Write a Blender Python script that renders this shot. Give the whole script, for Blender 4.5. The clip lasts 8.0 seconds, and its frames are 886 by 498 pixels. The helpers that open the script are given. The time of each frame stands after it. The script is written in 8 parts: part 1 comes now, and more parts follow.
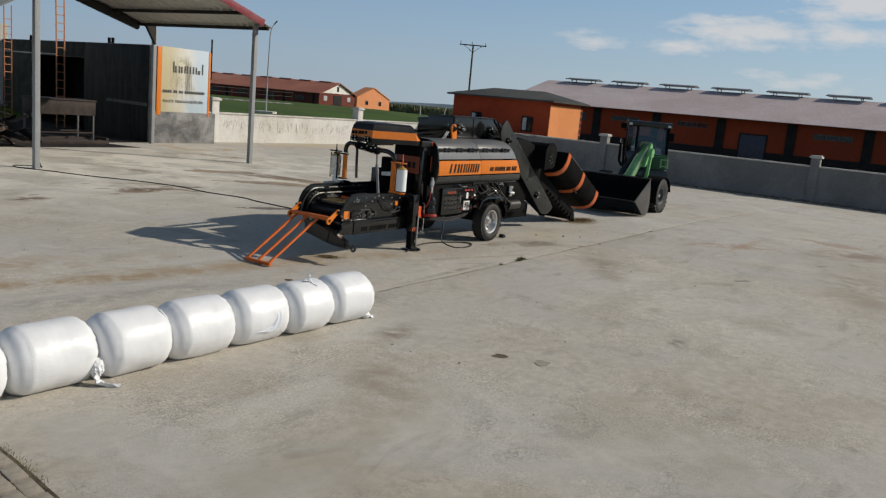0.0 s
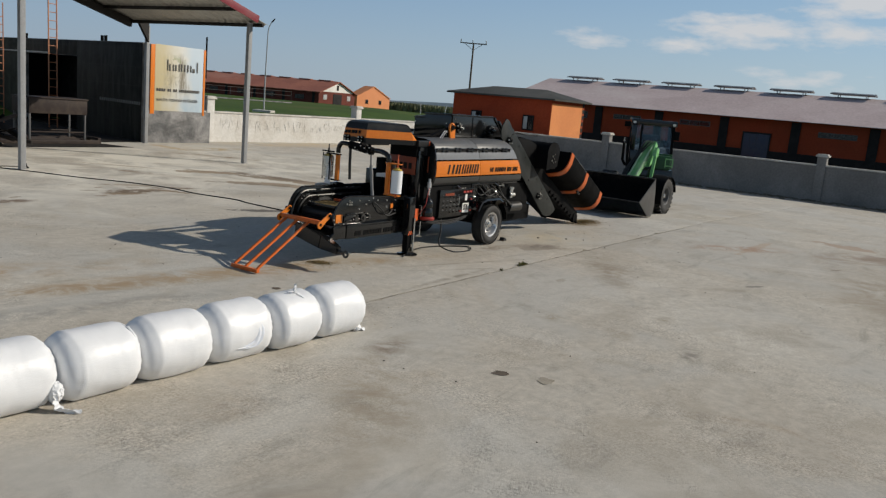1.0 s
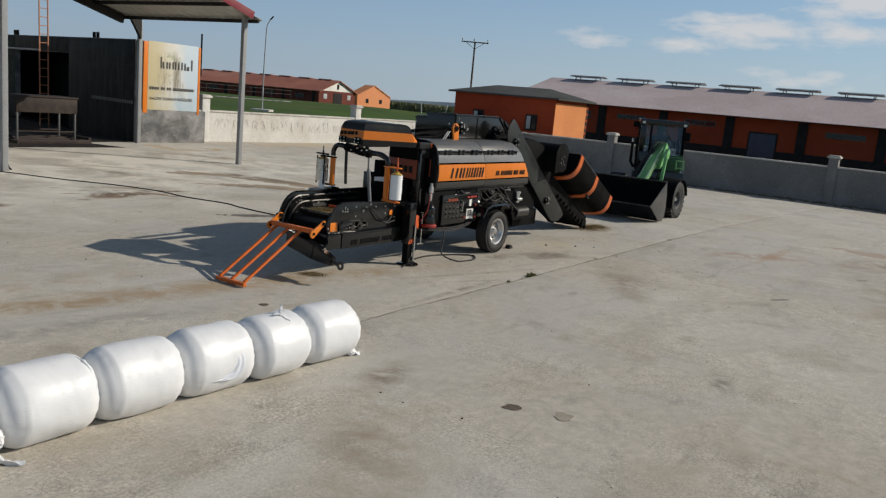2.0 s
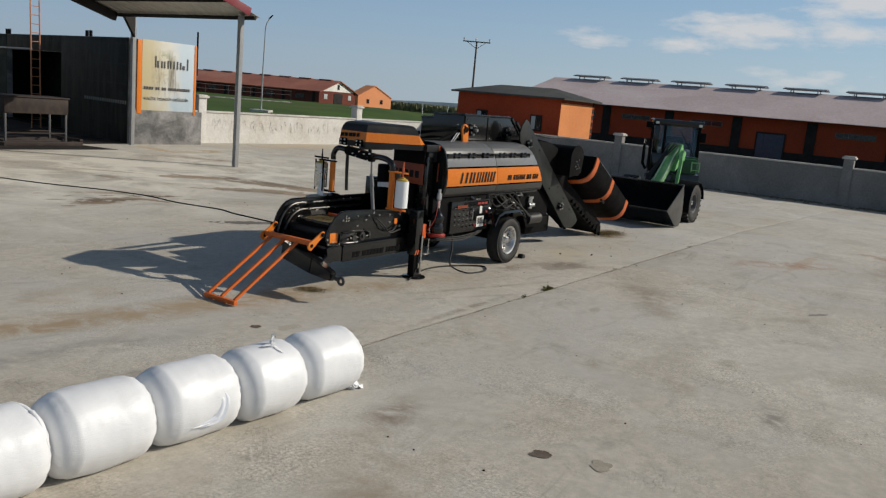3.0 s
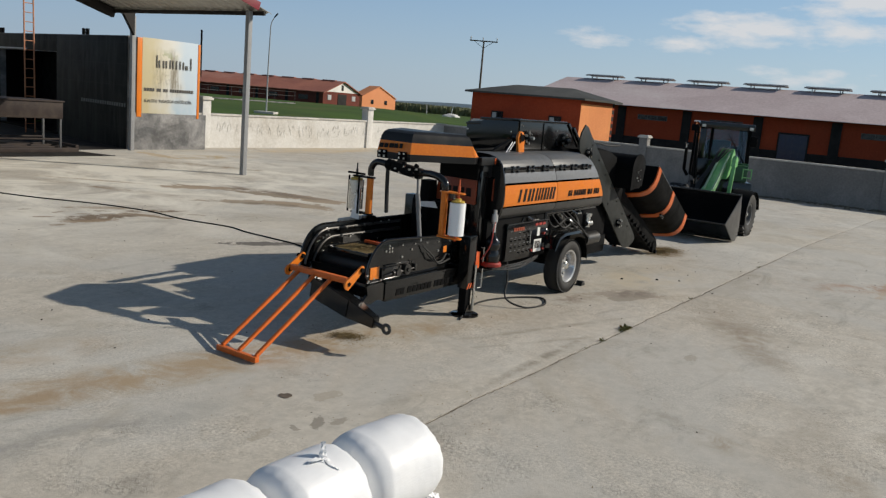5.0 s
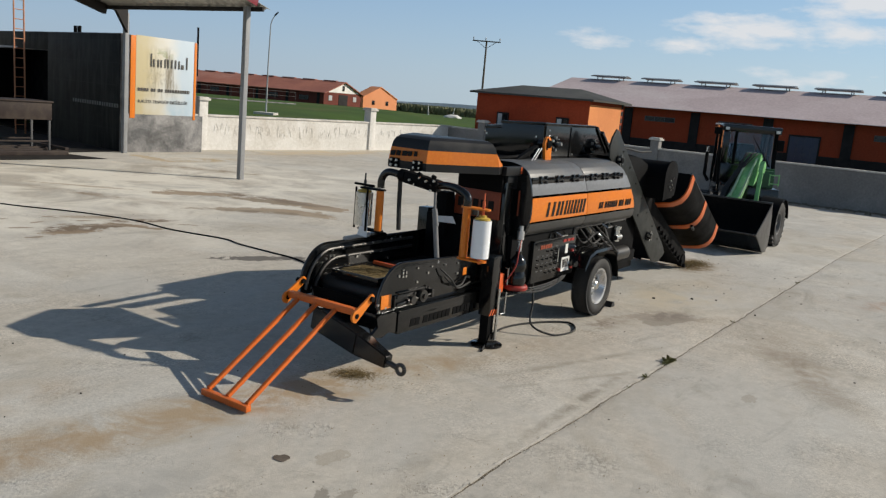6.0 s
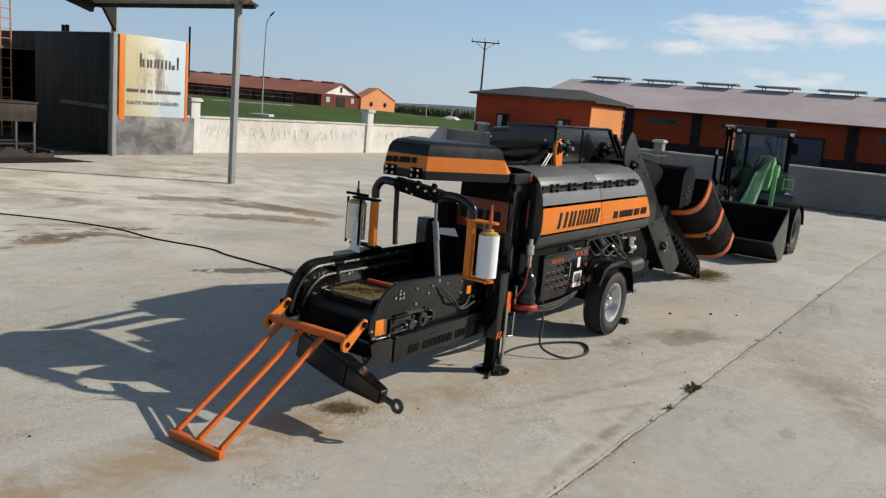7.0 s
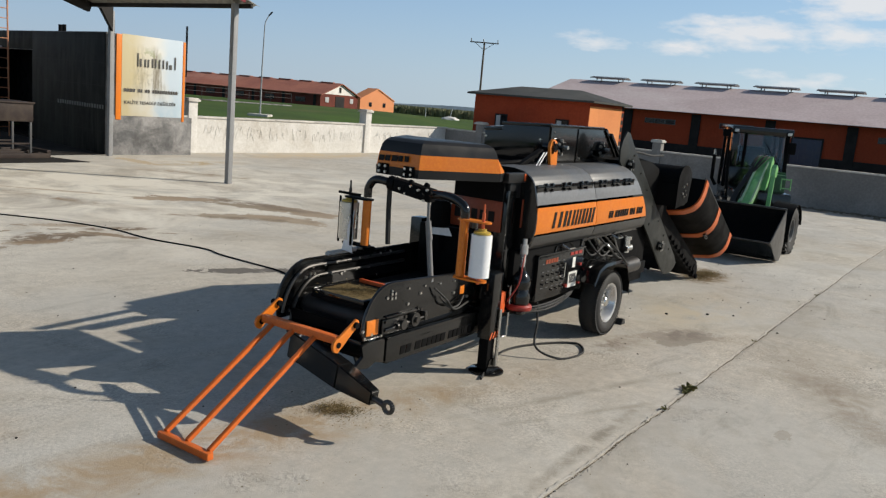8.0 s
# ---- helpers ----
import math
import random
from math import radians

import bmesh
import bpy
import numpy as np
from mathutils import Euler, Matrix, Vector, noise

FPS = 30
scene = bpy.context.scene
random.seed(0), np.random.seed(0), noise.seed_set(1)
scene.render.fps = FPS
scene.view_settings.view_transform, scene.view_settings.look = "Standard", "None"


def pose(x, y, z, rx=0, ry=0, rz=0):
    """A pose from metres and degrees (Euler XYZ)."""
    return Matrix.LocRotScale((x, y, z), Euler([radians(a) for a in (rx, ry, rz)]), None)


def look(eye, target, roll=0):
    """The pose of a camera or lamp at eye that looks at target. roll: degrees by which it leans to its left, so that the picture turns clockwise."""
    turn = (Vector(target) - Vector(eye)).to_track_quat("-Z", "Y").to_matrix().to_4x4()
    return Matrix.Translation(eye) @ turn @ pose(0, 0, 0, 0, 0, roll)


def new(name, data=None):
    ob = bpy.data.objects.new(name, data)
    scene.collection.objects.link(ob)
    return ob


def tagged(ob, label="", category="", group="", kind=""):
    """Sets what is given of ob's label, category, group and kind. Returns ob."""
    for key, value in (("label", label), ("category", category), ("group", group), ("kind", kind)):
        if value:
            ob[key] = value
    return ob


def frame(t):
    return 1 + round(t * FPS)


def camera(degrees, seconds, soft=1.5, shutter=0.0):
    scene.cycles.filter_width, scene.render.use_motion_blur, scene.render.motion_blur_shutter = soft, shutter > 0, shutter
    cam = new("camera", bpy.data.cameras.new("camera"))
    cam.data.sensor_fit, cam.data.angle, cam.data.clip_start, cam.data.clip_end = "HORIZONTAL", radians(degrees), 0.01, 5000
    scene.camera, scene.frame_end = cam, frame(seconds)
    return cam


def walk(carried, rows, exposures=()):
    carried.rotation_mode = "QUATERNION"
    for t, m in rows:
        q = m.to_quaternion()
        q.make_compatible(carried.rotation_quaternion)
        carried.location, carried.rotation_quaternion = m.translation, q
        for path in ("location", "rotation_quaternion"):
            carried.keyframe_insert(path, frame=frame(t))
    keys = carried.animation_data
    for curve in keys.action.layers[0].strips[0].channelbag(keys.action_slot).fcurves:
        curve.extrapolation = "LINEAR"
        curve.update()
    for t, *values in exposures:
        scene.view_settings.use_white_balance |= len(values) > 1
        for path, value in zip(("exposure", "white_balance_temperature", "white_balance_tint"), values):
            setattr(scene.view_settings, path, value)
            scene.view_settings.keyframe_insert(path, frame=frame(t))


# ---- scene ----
PATH = [
    (0, (0.492, -2.685, 2.276), (0.398, -0.718, 1.923), 5.2),
    (0.5, (0.508, -2.476, 2.271), (0.414, -0.51, 1.914), 5.2),
    (1, (0.504, -2.115, 2.265), (0.408, -0.149, 1.909), 5.1),
    (1.5, (0.47, -1.725, 2.265), (0.373, 0.241, 1.907), 5.2),
    (3, (0.259, -0.429, 2.229), (0.16, 1.537, 1.872), 5.1),
    (3.5, (0.111, -0.043, 2.226), (0.011, 1.923, 1.869), 4.9),
    (4, (-0.102, 0.36, 2.218), (-0.204, 2.326, 1.861), 4.9),
    (4.5, (-0.281, 0.784, 2.217), (-0.384, 2.75, 1.86), 4.9),
    (6, (-0.682, 2.265, 2.204), (-0.786, 4.23, 1.849), 5.0),
    (6.5, (-0.746, 2.762, 2.209), (-0.85, 4.728, 1.857), 5.1),
    (7, (-0.758, 2.995, 2.19), (-0.858, 4.962, 1.839), 5.0),
    (7.5, (-0.738, 3.059, 2.187), (-0.837, 5.025, 1.837), 5.1),
    (8, (-0.709, 3.046, 2.181), (-0.808, 5.013, 1.831), 5.0),
]
cam = camera(57.0, 8.0, soft=1.3)
walk(cam, [(t, look(eye, target, roll)) for t, eye, target, roll in PATH], exposures=[(0.0, -0.17), (3.5, -0.17), (5.2, 0.0), (7.0, 0.19), (8.0, 0.19)])

# ---- light, world and exposure ----
SUN_AZ = (1.0, 0.235)
SUN_EL = 30.0
world = bpy.data.worlds.new("daylight")
scene.world = world
world.use_nodes = True
wn, wl = world.node_tree.nodes, world.node_tree.links
wn.clear()
w_out = wn.new("ShaderNodeOutputWorld")
w_bg = wn.new("ShaderNodeBackground")
w_sky = wn.new("ShaderNodeTexSky")
w_sky.sky_type = "NISHITA"
w_sky.sun_disc = False
w_sky.sun_elevation = radians(SUN_EL)
w_sky.sun_rotation = math.atan2(SUN_AZ[0], SUN_AZ[1])
w_sky.altitude = 1000
w_sky.air_density = 1.0
w_sky.dust_density = 0.35
w_sky.ozone_density = 2.2
w_bg.inputs["Strength"].default_value = 0.074
w_tc = wn.new("ShaderNodeTexCoord")
w_tint = wn.new("ShaderNodeMix")
w_tint.data_type, w_tint.blend_type = "RGBA", "MULTIPLY"
w_tint.inputs["Factor"].default_value = 1.0
w_tint.inputs["B"].default_value = (1.62, 1.38, 1.12, 1)
wl.new(w_sky.outputs["Color"], w_tint.inputs["A"])
# pale haze low over the horizon
w_sep = wn.new("ShaderNodeSeparateXYZ")
wl.new(w_tc.outputs["Generated"], w_sep.inputs["Vector"])
w_low = wn.new("ShaderNodeMapRange")
w_low.inputs["From Max"].default_value = 0.16
wl.new(w_sep.outputs["Z"], w_low.inputs["Value"])
w_hazecol = wn.new("ShaderNodeMix")
w_hazecol.data_type = "RGBA"
w_hazecol.inputs["A"].default_value = (5.6, 6.95, 7.6, 1)
w_hazecol.inputs["B"].default_value = (3.1, 5.9, 9.6, 1)
wl.new(w_low.outputs["Result"], w_hazecol.inputs["Factor"])
w_far = wn.new("ShaderNodeMapRange")
w_far.inputs["From Max"].default_value = 0.34
w_far.inputs["To Min"].default_value, w_far.inputs["To Max"].default_value = 0.92, 0.0
wl.new(w_sep.outputs["Z"], w_far.inputs["Value"])
w_haze = wn.new("ShaderNodeMix")
w_haze.data_type = "RGBA"
wl.new(w_far.outputs["Result"], w_haze.inputs["Factor"])
wl.new(w_tint.outputs["Result"], w_haze.inputs["A"])
# the haze is brighter towards the sun
w_side = wn.new("ShaderNodeMapRange")
w_side.inputs["From Min"].default_value, w_side.inputs["From Max"].default_value = -0.5, 0.5
wl.new(w_sep.outputs["X"], w_side.inputs["Value"])
w_shade = wn.new("ShaderNodeMix")
w_shade.data_type = "RGBA"
w_shade.inputs["A"].default_value = (0.73, 0.79, 0.92, 1)
w_shade.inputs["B"].default_value = (1.14, 1.14, 1.14, 1)
wl.new(w_side.outputs["Result"], w_shade.inputs["Factor"])
w_glow = wn.new("ShaderNodeMix")
w_glow.data_type, w_glow.blend_type = "RGBA", "MULTIPLY"
w_glow.inputs["Factor"].default_value = 1.0
wl.new(w_hazecol.outputs["Result"], w_glow.inputs["A"])
wl.new(w_shade.outputs["Result"], w_glow.inputs["B"])
wl.new(w_glow.outputs["Result"], w_haze.inputs["B"])
w_map = wn.new("ShaderNodeMapping")
w_map.inputs["Scale"].default_value = (9.0, 9.0, 30.0)
w_noise = wn.new("ShaderNodeTexNoise")
w_noise.inputs["Scale"].default_value = 2.6
w_noise.inputs["Detail"].default_value = 9.0
w_noise.inputs["Roughness"].default_value = 0.58
wl.new(w_tc.outputs["Generated"], w_map.inputs["Vector"])
wl.new(w_map.outputs["Vector"], w_noise.inputs["Vector"])
# a few flat fair-weather clouds: azimuth, elevation, half width, half height in degrees, weight
w_last = None
for az, el, hw, hh, amt in ((16.6, 6.1, 7.0, 1.5, 1.0), (22.0, 7.9, 6.0, 1.6, 1.0), (21.5, 6.2, 5.0, 1.3, 0.95), (12.0, 5.0, 3.6, 0.9, 0.9), (5.9, 4.95, 3.0, 0.9, 0.75), (19.8, 3.3, 5.5, 1.0, 0.6), (36.0, 8.5, 7.0, 2.2, 0.9), (-60.0, 14.0, 16.0, 3.0, 0.8), (95.0, 20.0, 20.0, 4.0, 0.8), (170.0, 16.0, 20.0, 4.0, 0.8)):
    m_ = wn.new("ShaderNodeMapping")
    m_.vector_type = "TEXTURE"
    ca, ce = radians(az), radians(el)
    m_.inputs["Location"].default_value = (math.sin(ca) * math.cos(ce), math.cos(ca) * math.cos(ce), math.sin(ce))
    m_.inputs["Rotation"].default_value = (0, 0, -ca)
    m_.inputs["Scale"].default_value = (radians(hw), 0.4, radians(hh))
    g_ = wn.new("ShaderNodeTexGradient")
    g_.gradient_type = "SPHERICAL"
    wl.new(w_tc.outputs["Generated"], m_.inputs["Vector"])
    wl.new(m_.outputs["Vector"], g_.inputs["Vector"])
    k_ = wn.new("ShaderNodeMath")
    k_.operation = "MULTIPLY"
    k_.inputs[1].default_value = amt
    wl.new(g_.outputs["Fac"], k_.inputs[0])
    if w_last is None:
        w_last = k_
    else:
        x_ = wn.new("ShaderNodeMath")
        x_.operation = "MAXIMUM"
        wl.new(w_last.outputs[0], x_.inputs[0])
        wl.new(k_.outputs[0], x_.inputs[1])
        w_last = x_
w_add = wn.new("ShaderNodeMath")
w_add.operation = "MULTIPLY_ADD"
w_add.inputs[1].default_value = 0.55
wl.new(w_last.outputs[0], w_add.inputs[0])
wl.new(w_noise.outputs["Fac"], w_add.inputs[2])
w_gate = wn.new("ShaderNodeMapRange")
w_gate.inputs["From Min"].default_value, w_gate.inputs["From Max"].default_value = 0.62, 0.95
wl.new(w_add.outputs[0], w_gate.inputs["Value"])
w_mul = wn.new("ShaderNodeMath")
w_mul.operation = "MULTIPLY"
w_lim = wn.new("ShaderNodeMapRange")
w_lim.inputs["From Max"].default_value = 0.15
w_lim.inputs["To Max"].default_value = 0.85
wl.new(w_last.outputs[0], w_lim.inputs["Value"])
wl.new(w_gate.outputs["Result"], w_mul.inputs[0])
wl.new(w_lim.outputs["Result"], w_mul.inputs[1])
w_mix = wn.new("ShaderNodeMix")
w_mix.data_type = "RGBA"
w_mix.inputs["B"].default_value = (9.6, 9.6, 9.7, 1)
wl.new(w_mul.outputs[0], w_mix.inputs["Factor"])
wl.new(w_haze.outputs["Result"], w_mix.inputs["A"])
wl.new(w_mix.outputs["Result"], w_bg.inputs["Color"])
wl.new(w_bg.outputs["Background"], w_out.inputs["Surface"])

sun_data = bpy.data.lights.new("sun", "SUN")
sun_data.energy = 4.22
sun_data.angle = radians(0.55)
sun_data.color = (1.0, 0.922, 0.80)
sun = new("sun", sun_data)
s_dir = Vector((SUN_AZ[0], SUN_AZ[1], 0)).normalized() * math.cos(radians(SUN_EL)) + Vector((0, 0, math.sin(radians(SUN_EL))))
sun.matrix_world = look(s_dir * 60, (0, 0, 0))
scene.view_settings.exposure = 0.0

# ---- yard frame: x runs along the machine towards the loader, y to its left ----
YARD = pose(-1.24, 9.08, 0, 0, 0, 59.0)


# ---- mesh helpers ----
def add_box(bm, lo, hi, bevel=0.0, m=None):
    verts = bmesh.ops.create_cube(bm, size=1.0)["verts"]
    for v in verts:
        v.co = Vector([lo[i] + (v.co[i] + 0.5) * (hi[i] - lo[i]) for i in range(3)])
    if bevel:
        edges = list({e for v in verts for e in v.link_edges})
        verts = list({v for f in bmesh.ops.bevel(bm, geom=edges, offset=bevel, segments=2, affect="EDGES", profile=0.6)["faces"] for v in f.verts} | {v for v in verts if v.is_valid})
    if m is not None:
        for v in verts:
            v.co = m @ v.co
    return bm


def beam(bm, a, b, w, h, bevel=0.004, up=(0, 0, 1)):
    """A box section from a to b, w wide and h high."""
    a, b = Vector(a), Vector(b)
    x = (b - a).normalized()
    y = Vector(up).cross(x)
    y = y.normalized() if y.length > 1e-4 else Vector((0, 1, 0))
    z = x.cross(y)
    m = Matrix((x, y, z)).transposed().to_4x4()
    m.translation = a
    return add_box(bm, (0, -w / 2, -h / 2), ((b - a).length, w / 2, h / 2), bevel, m)


def cyl(bm, a, b, r, seg=20, r2=None):
    a, b = Vector(a), Vector(b)
    d = b - a
    m = Matrix.Translation((a + b) / 2) @ d.to_track_quat("Z", "Y").to_matrix().to_4x4()
    bmesh.ops.create_cone(bm, cap_ends=True, segments=seg, radius1=r, radius2=r if r2 is None else r2, depth=d.length, matrix=m)
    return bm


def pipe(bm, pts, r, seg=10, cap=True):
    """A round tube along a line of points."""
    pts = [Vector(p) for p in pts]
    rings, n0 = [], None
    for i, p in enumerate(pts):
        t = (pts[min(i + 1, len(pts) - 1)] - pts[max(i - 1, 0)]).normalized()
        if n0 is None:
            n0 = t.orthogonal().normalized()
        n0 = (n0 - t * n0.dot(t)).normalized()
        b = t.cross(n0)
        rr = r[i] if isinstance(r, (list, tuple)) else r
        rings.append([bm.verts.new(p + (n0 * math.cos(k * math.tau / seg) + b * math.sin(k * math.tau / seg)) * rr) for k in range(seg)])
    for r0, r1 in zip(rings, rings[1:]):
        for k in range(seg):
            bm.faces.new((r0[k], r0[(k + 1) % seg], r1[(k + 1) % seg], r1[k]))
    if cap:
        bm.faces.new(rings[0][::-1])
        bm.faces.new(rings[-1])
    return bm


def curve_pts(ctrl, n=8):
    """Catmull-Rom points through the control points."""
    c = [Vector(p) for p in ctrl]
    c = [c[0] * 2 - c[1]] + c + [c[-1] * 2 - c[-2]]
    out = []
    for i in range(1, len(c) - 2):
        for k in range(n):
            t = k / n
            out.append(0.5 * (2 * c[i] + (c[i + 1] - c[i - 1]) * t + (2 * c[i - 1] - 5 * c[i] + 4 * c[i + 1] - c[i + 2]) * t * t + (3 * c[i] - c[i - 1] - 3 * c[i + 1] + c[i + 2]) * t ** 3))
    out.append(c[-2])
    return out


def plate(bm, outline, thick, m=None, bevel=0.0):
    """A flat plate: an outline in local x, z, thick in local y."""
    n = len(outline)
    m = m or Matrix()
    a = [bm.verts.new(m @ Vector((x, -thick / 2, z))) for x, z in outline]
    b = [bm.verts.new(m @ Vector((x, thick / 2, z))) for x, z in outline]
    fs = [bm.faces.new(a), bm.faces.new(b[::-1])]
    for i in range(n):
        fs.append(bm.faces.new((a[(i + 1) % n], a[i], b[i], b[(i + 1) % n])))
    bmesh.ops.recalc_face_normals(bm, faces=fs)
    if bevel:
        bmesh.ops.bevel(bm, geom=list({e for f in fs[:2] for e in f.edges}), offset=bevel, segments=2, affect="EDGES", profile=0.6)
    return bm


def sheet(bm, rows, thick=0.0):
    """A bent sheet from a grid of points; thick pushes a second skin inwards."""
    rows = [[Vector(p) for p in r] for r in rows]
    n, m = len(rows), len(rows[0])
    front = [[bm.verts.new(p) for p in r] for r in rows]
    fs = []
    for i in range(n - 1):
        for j in range(m - 1):
            fs.append(bm.faces.new((front[i][j], front[i + 1][j], front[i + 1][j + 1], front[i][j + 1])))
    if thick:
        bm.normal_update()
        back = [[bm.verts.new(v.co - v.normal * thick) for v in r] for r in front]
        for i in range(n - 1):
            for j in range(m - 1):
                fs.append(bm.faces.new((back[i][j], back[i][j + 1], back[i + 1][j + 1], back[i + 1][j])))
        rim = [(0, j) for j in range(m)] + [(i, m - 1) for i in range(1, n)] + [(n - 1, j) for j in range(m - 2, -1, -1)] + [(i, 0) for i in range(n - 2, 0, -1)]
        for (i, j), (k, l) in zip(rim, rim[1:] + rim[:1]):
            fs.append(bm.faces.new((front[i][j], front[k][l], back[k][l], back[i][j])))
    bmesh.ops.recalc_face_normals(bm, faces=fs)
    return bm


def lathe(bm, profile, m, seg=32, cap=True):
    """Turns a profile of (radius, height) round local z."""
    rings = [[bm.verts.new(m @ Vector((r * math.cos(k * math.tau / seg), r * math.sin(k * math.tau / seg), h))) for k in range(seg)] for r, h in profile]
    fs = []
    for r0, r1 in zip(rings, rings[1:]):
        for k in range(seg):
            fs.append(bm.faces.new((r0[k], r0[(k + 1) % seg], r1[(k + 1) % seg], r1[k])))
    if cap:
        fs.append(bm.faces.new(rings[0][::-1]))
        fs.append(bm.faces.new(rings[-1]))
    bmesh.ops.recalc_face_normals(bm, faces=fs)
    return bm


def BM():
    return bmesh.new()


def mesh_of(name, bm, mat, smooth=None):
    me = bpy.data.meshes.new(name)
    bm.normal_update()
    bm.to_mesh(me)
    bm.free()
    me.materials.append(mat)
    if smooth is not False:
        me.polygons.foreach_set("use_smooth", [True] * len(me.polygons))
        me.set_sharp_from_angle(angle=radians(32 if smooth is None else smooth))
    return me


def part(name, bm, mat, parent, label="", smooth=None):
    ob = new(name, mesh_of(name, bm, mat, smooth))
    ob.parent = parent
    return tagged(ob, label)


def thing(name, m, label, category, group="", kind=""):
    ob = new(name)
    ob.empty_display_size = 0.1
    ob.matrix_world = m
    return tagged(ob, label, category, group, kind)


def solid(name, bm, mat, m, label, category, group="", kind="", smooth=None):
    ob = new(name, mesh_of(name, bm, mat, smooth))
    ob.matrix_world = m
    return tagged(ob, label, category, group, kind)


# ---- materials ----
def mat_new(name, rough=0.5, metal=0.0, color=(0.5, 0.5, 0.5)):
    m = bpy.data.materials.new(name)
    m.use_nodes = True
    b = m.node_tree.nodes["Principled BSDF"]
    b.inputs["Roughness"].default_value = rough
    b.inputs["Metallic"].default_value = metal
    b.inputs["Base Color"].default_value = (*color, 1)
    return m, m.node_tree.nodes, m.node_tree.links, b


def node(nodes, kind, **inputs):
    n = nodes.new(kind)
    for k, v in inputs.items():
        n.inputs[k.replace("_", " ")].default_value = v
    return n


def mixc(nodes, links, fac, a, b, blend="MIX"):
    n = nodes.new("ShaderNodeMix")
    n.data_type = "RGBA"
    n.blend_type = blend
    for sock, val in ((n.inputs["Factor"], fac), (n.inputs["A"], a), (n.inputs["B"], b)):
        if isinstance(val, (int, float)):
            sock.default_value = val
        elif isinstance(val, tuple):
            sock.default_value = (*val, 1) if len(val) == 3 else val
        else:
            links.new(val, sock)
    return n.outputs["Result"]


def noise_fac(nodes, links, vec, scale, detail=4, rough=0.55, lo=0.4, hi=0.6, dist=0.0):
    n = node(nodes, "ShaderNodeTexNoise", Scale=scale, Detail=detail, Roughness=rough, Distortion=dist)
    links.new(vec, n.inputs["Vector"])
    r = nodes.new("ShaderNodeMapRange")
    r.inputs["From Min"].default_value, r.inputs["From Max"].default_value = lo, hi
    links.new(n.outputs["Fac"], r.inputs["Value"])
    return r.outputs["Result"]


def bump(nodes, links, bsdf, height, strength=0.3, distance=0.01):
    b = node(nodes, "ShaderNodeBump", Strength=strength, Distance=distance)
    links.new(height, b.inputs["Height"])
    links.new(b.outputs["Normal"], bsdf.inputs["Normal"])


def coords(nodes, links, scale=(1, 1, 1)):
    tc = nodes.new("ShaderNodeTexCoord")
    mp = nodes.new("ShaderNodeMapping")
    mp.inputs["Scale"].default_value = scale
    links.new(tc.outputs["Object"], mp.inputs["Vector"])
    return mp.outputs["Vector"]


def paint(name, color, rough=0.35, dirt=0.25, dirt_color=(0.16, 0.13, 0.1), metal=0.0, coat=0.0, grain=40.0, bumpy=0.05, spec=0.5, spread=0.25):
    """Painted or coated metal with dust and fine unevenness."""
    m, n, l, b = mat_new(name, rough, metal, color)
    v = coords(n, l)
    f1 = noise_fac(n, l, v, 3.0, 6, 0.6, 0.45, 0.8)
    f2 = noise_fac(n, l, v, grain, 5, 0.65, 0.45, 0.75)
    mul = n.new("ShaderNodeMath")
    mul.operation = "MULTIPLY_ADD"
    mul.inputs[1].default_value, mul.inputs[2].default_value = dirt, 0.0
    l.new(f1, mul.inputs[0])
    c = mixc(n, l, mul.outputs[0], color, dirt_color)
    c = mixc(n, l, 0.12, c, f2, "OVERLAY")
    l.new(c, b.inputs["Base Color"])
    rr = n.new("ShaderNodeMapRange")
    rr.inputs["To Min"].default_value, rr.inputs["To Max"].default_value = max(0.05, rough - 0.08), min(1.0, rough + spread)
    l.new(f1, rr.inputs["Value"])
    l.new(rr.outputs["Result"], b.inputs["Roughness"])
    b.inputs["Coat Weight"].default_value = coat
    b.inputs["Specular IOR Level"].default_value = spec
    bump(n, l, b, f2, bumpy, 0.004)
    return m


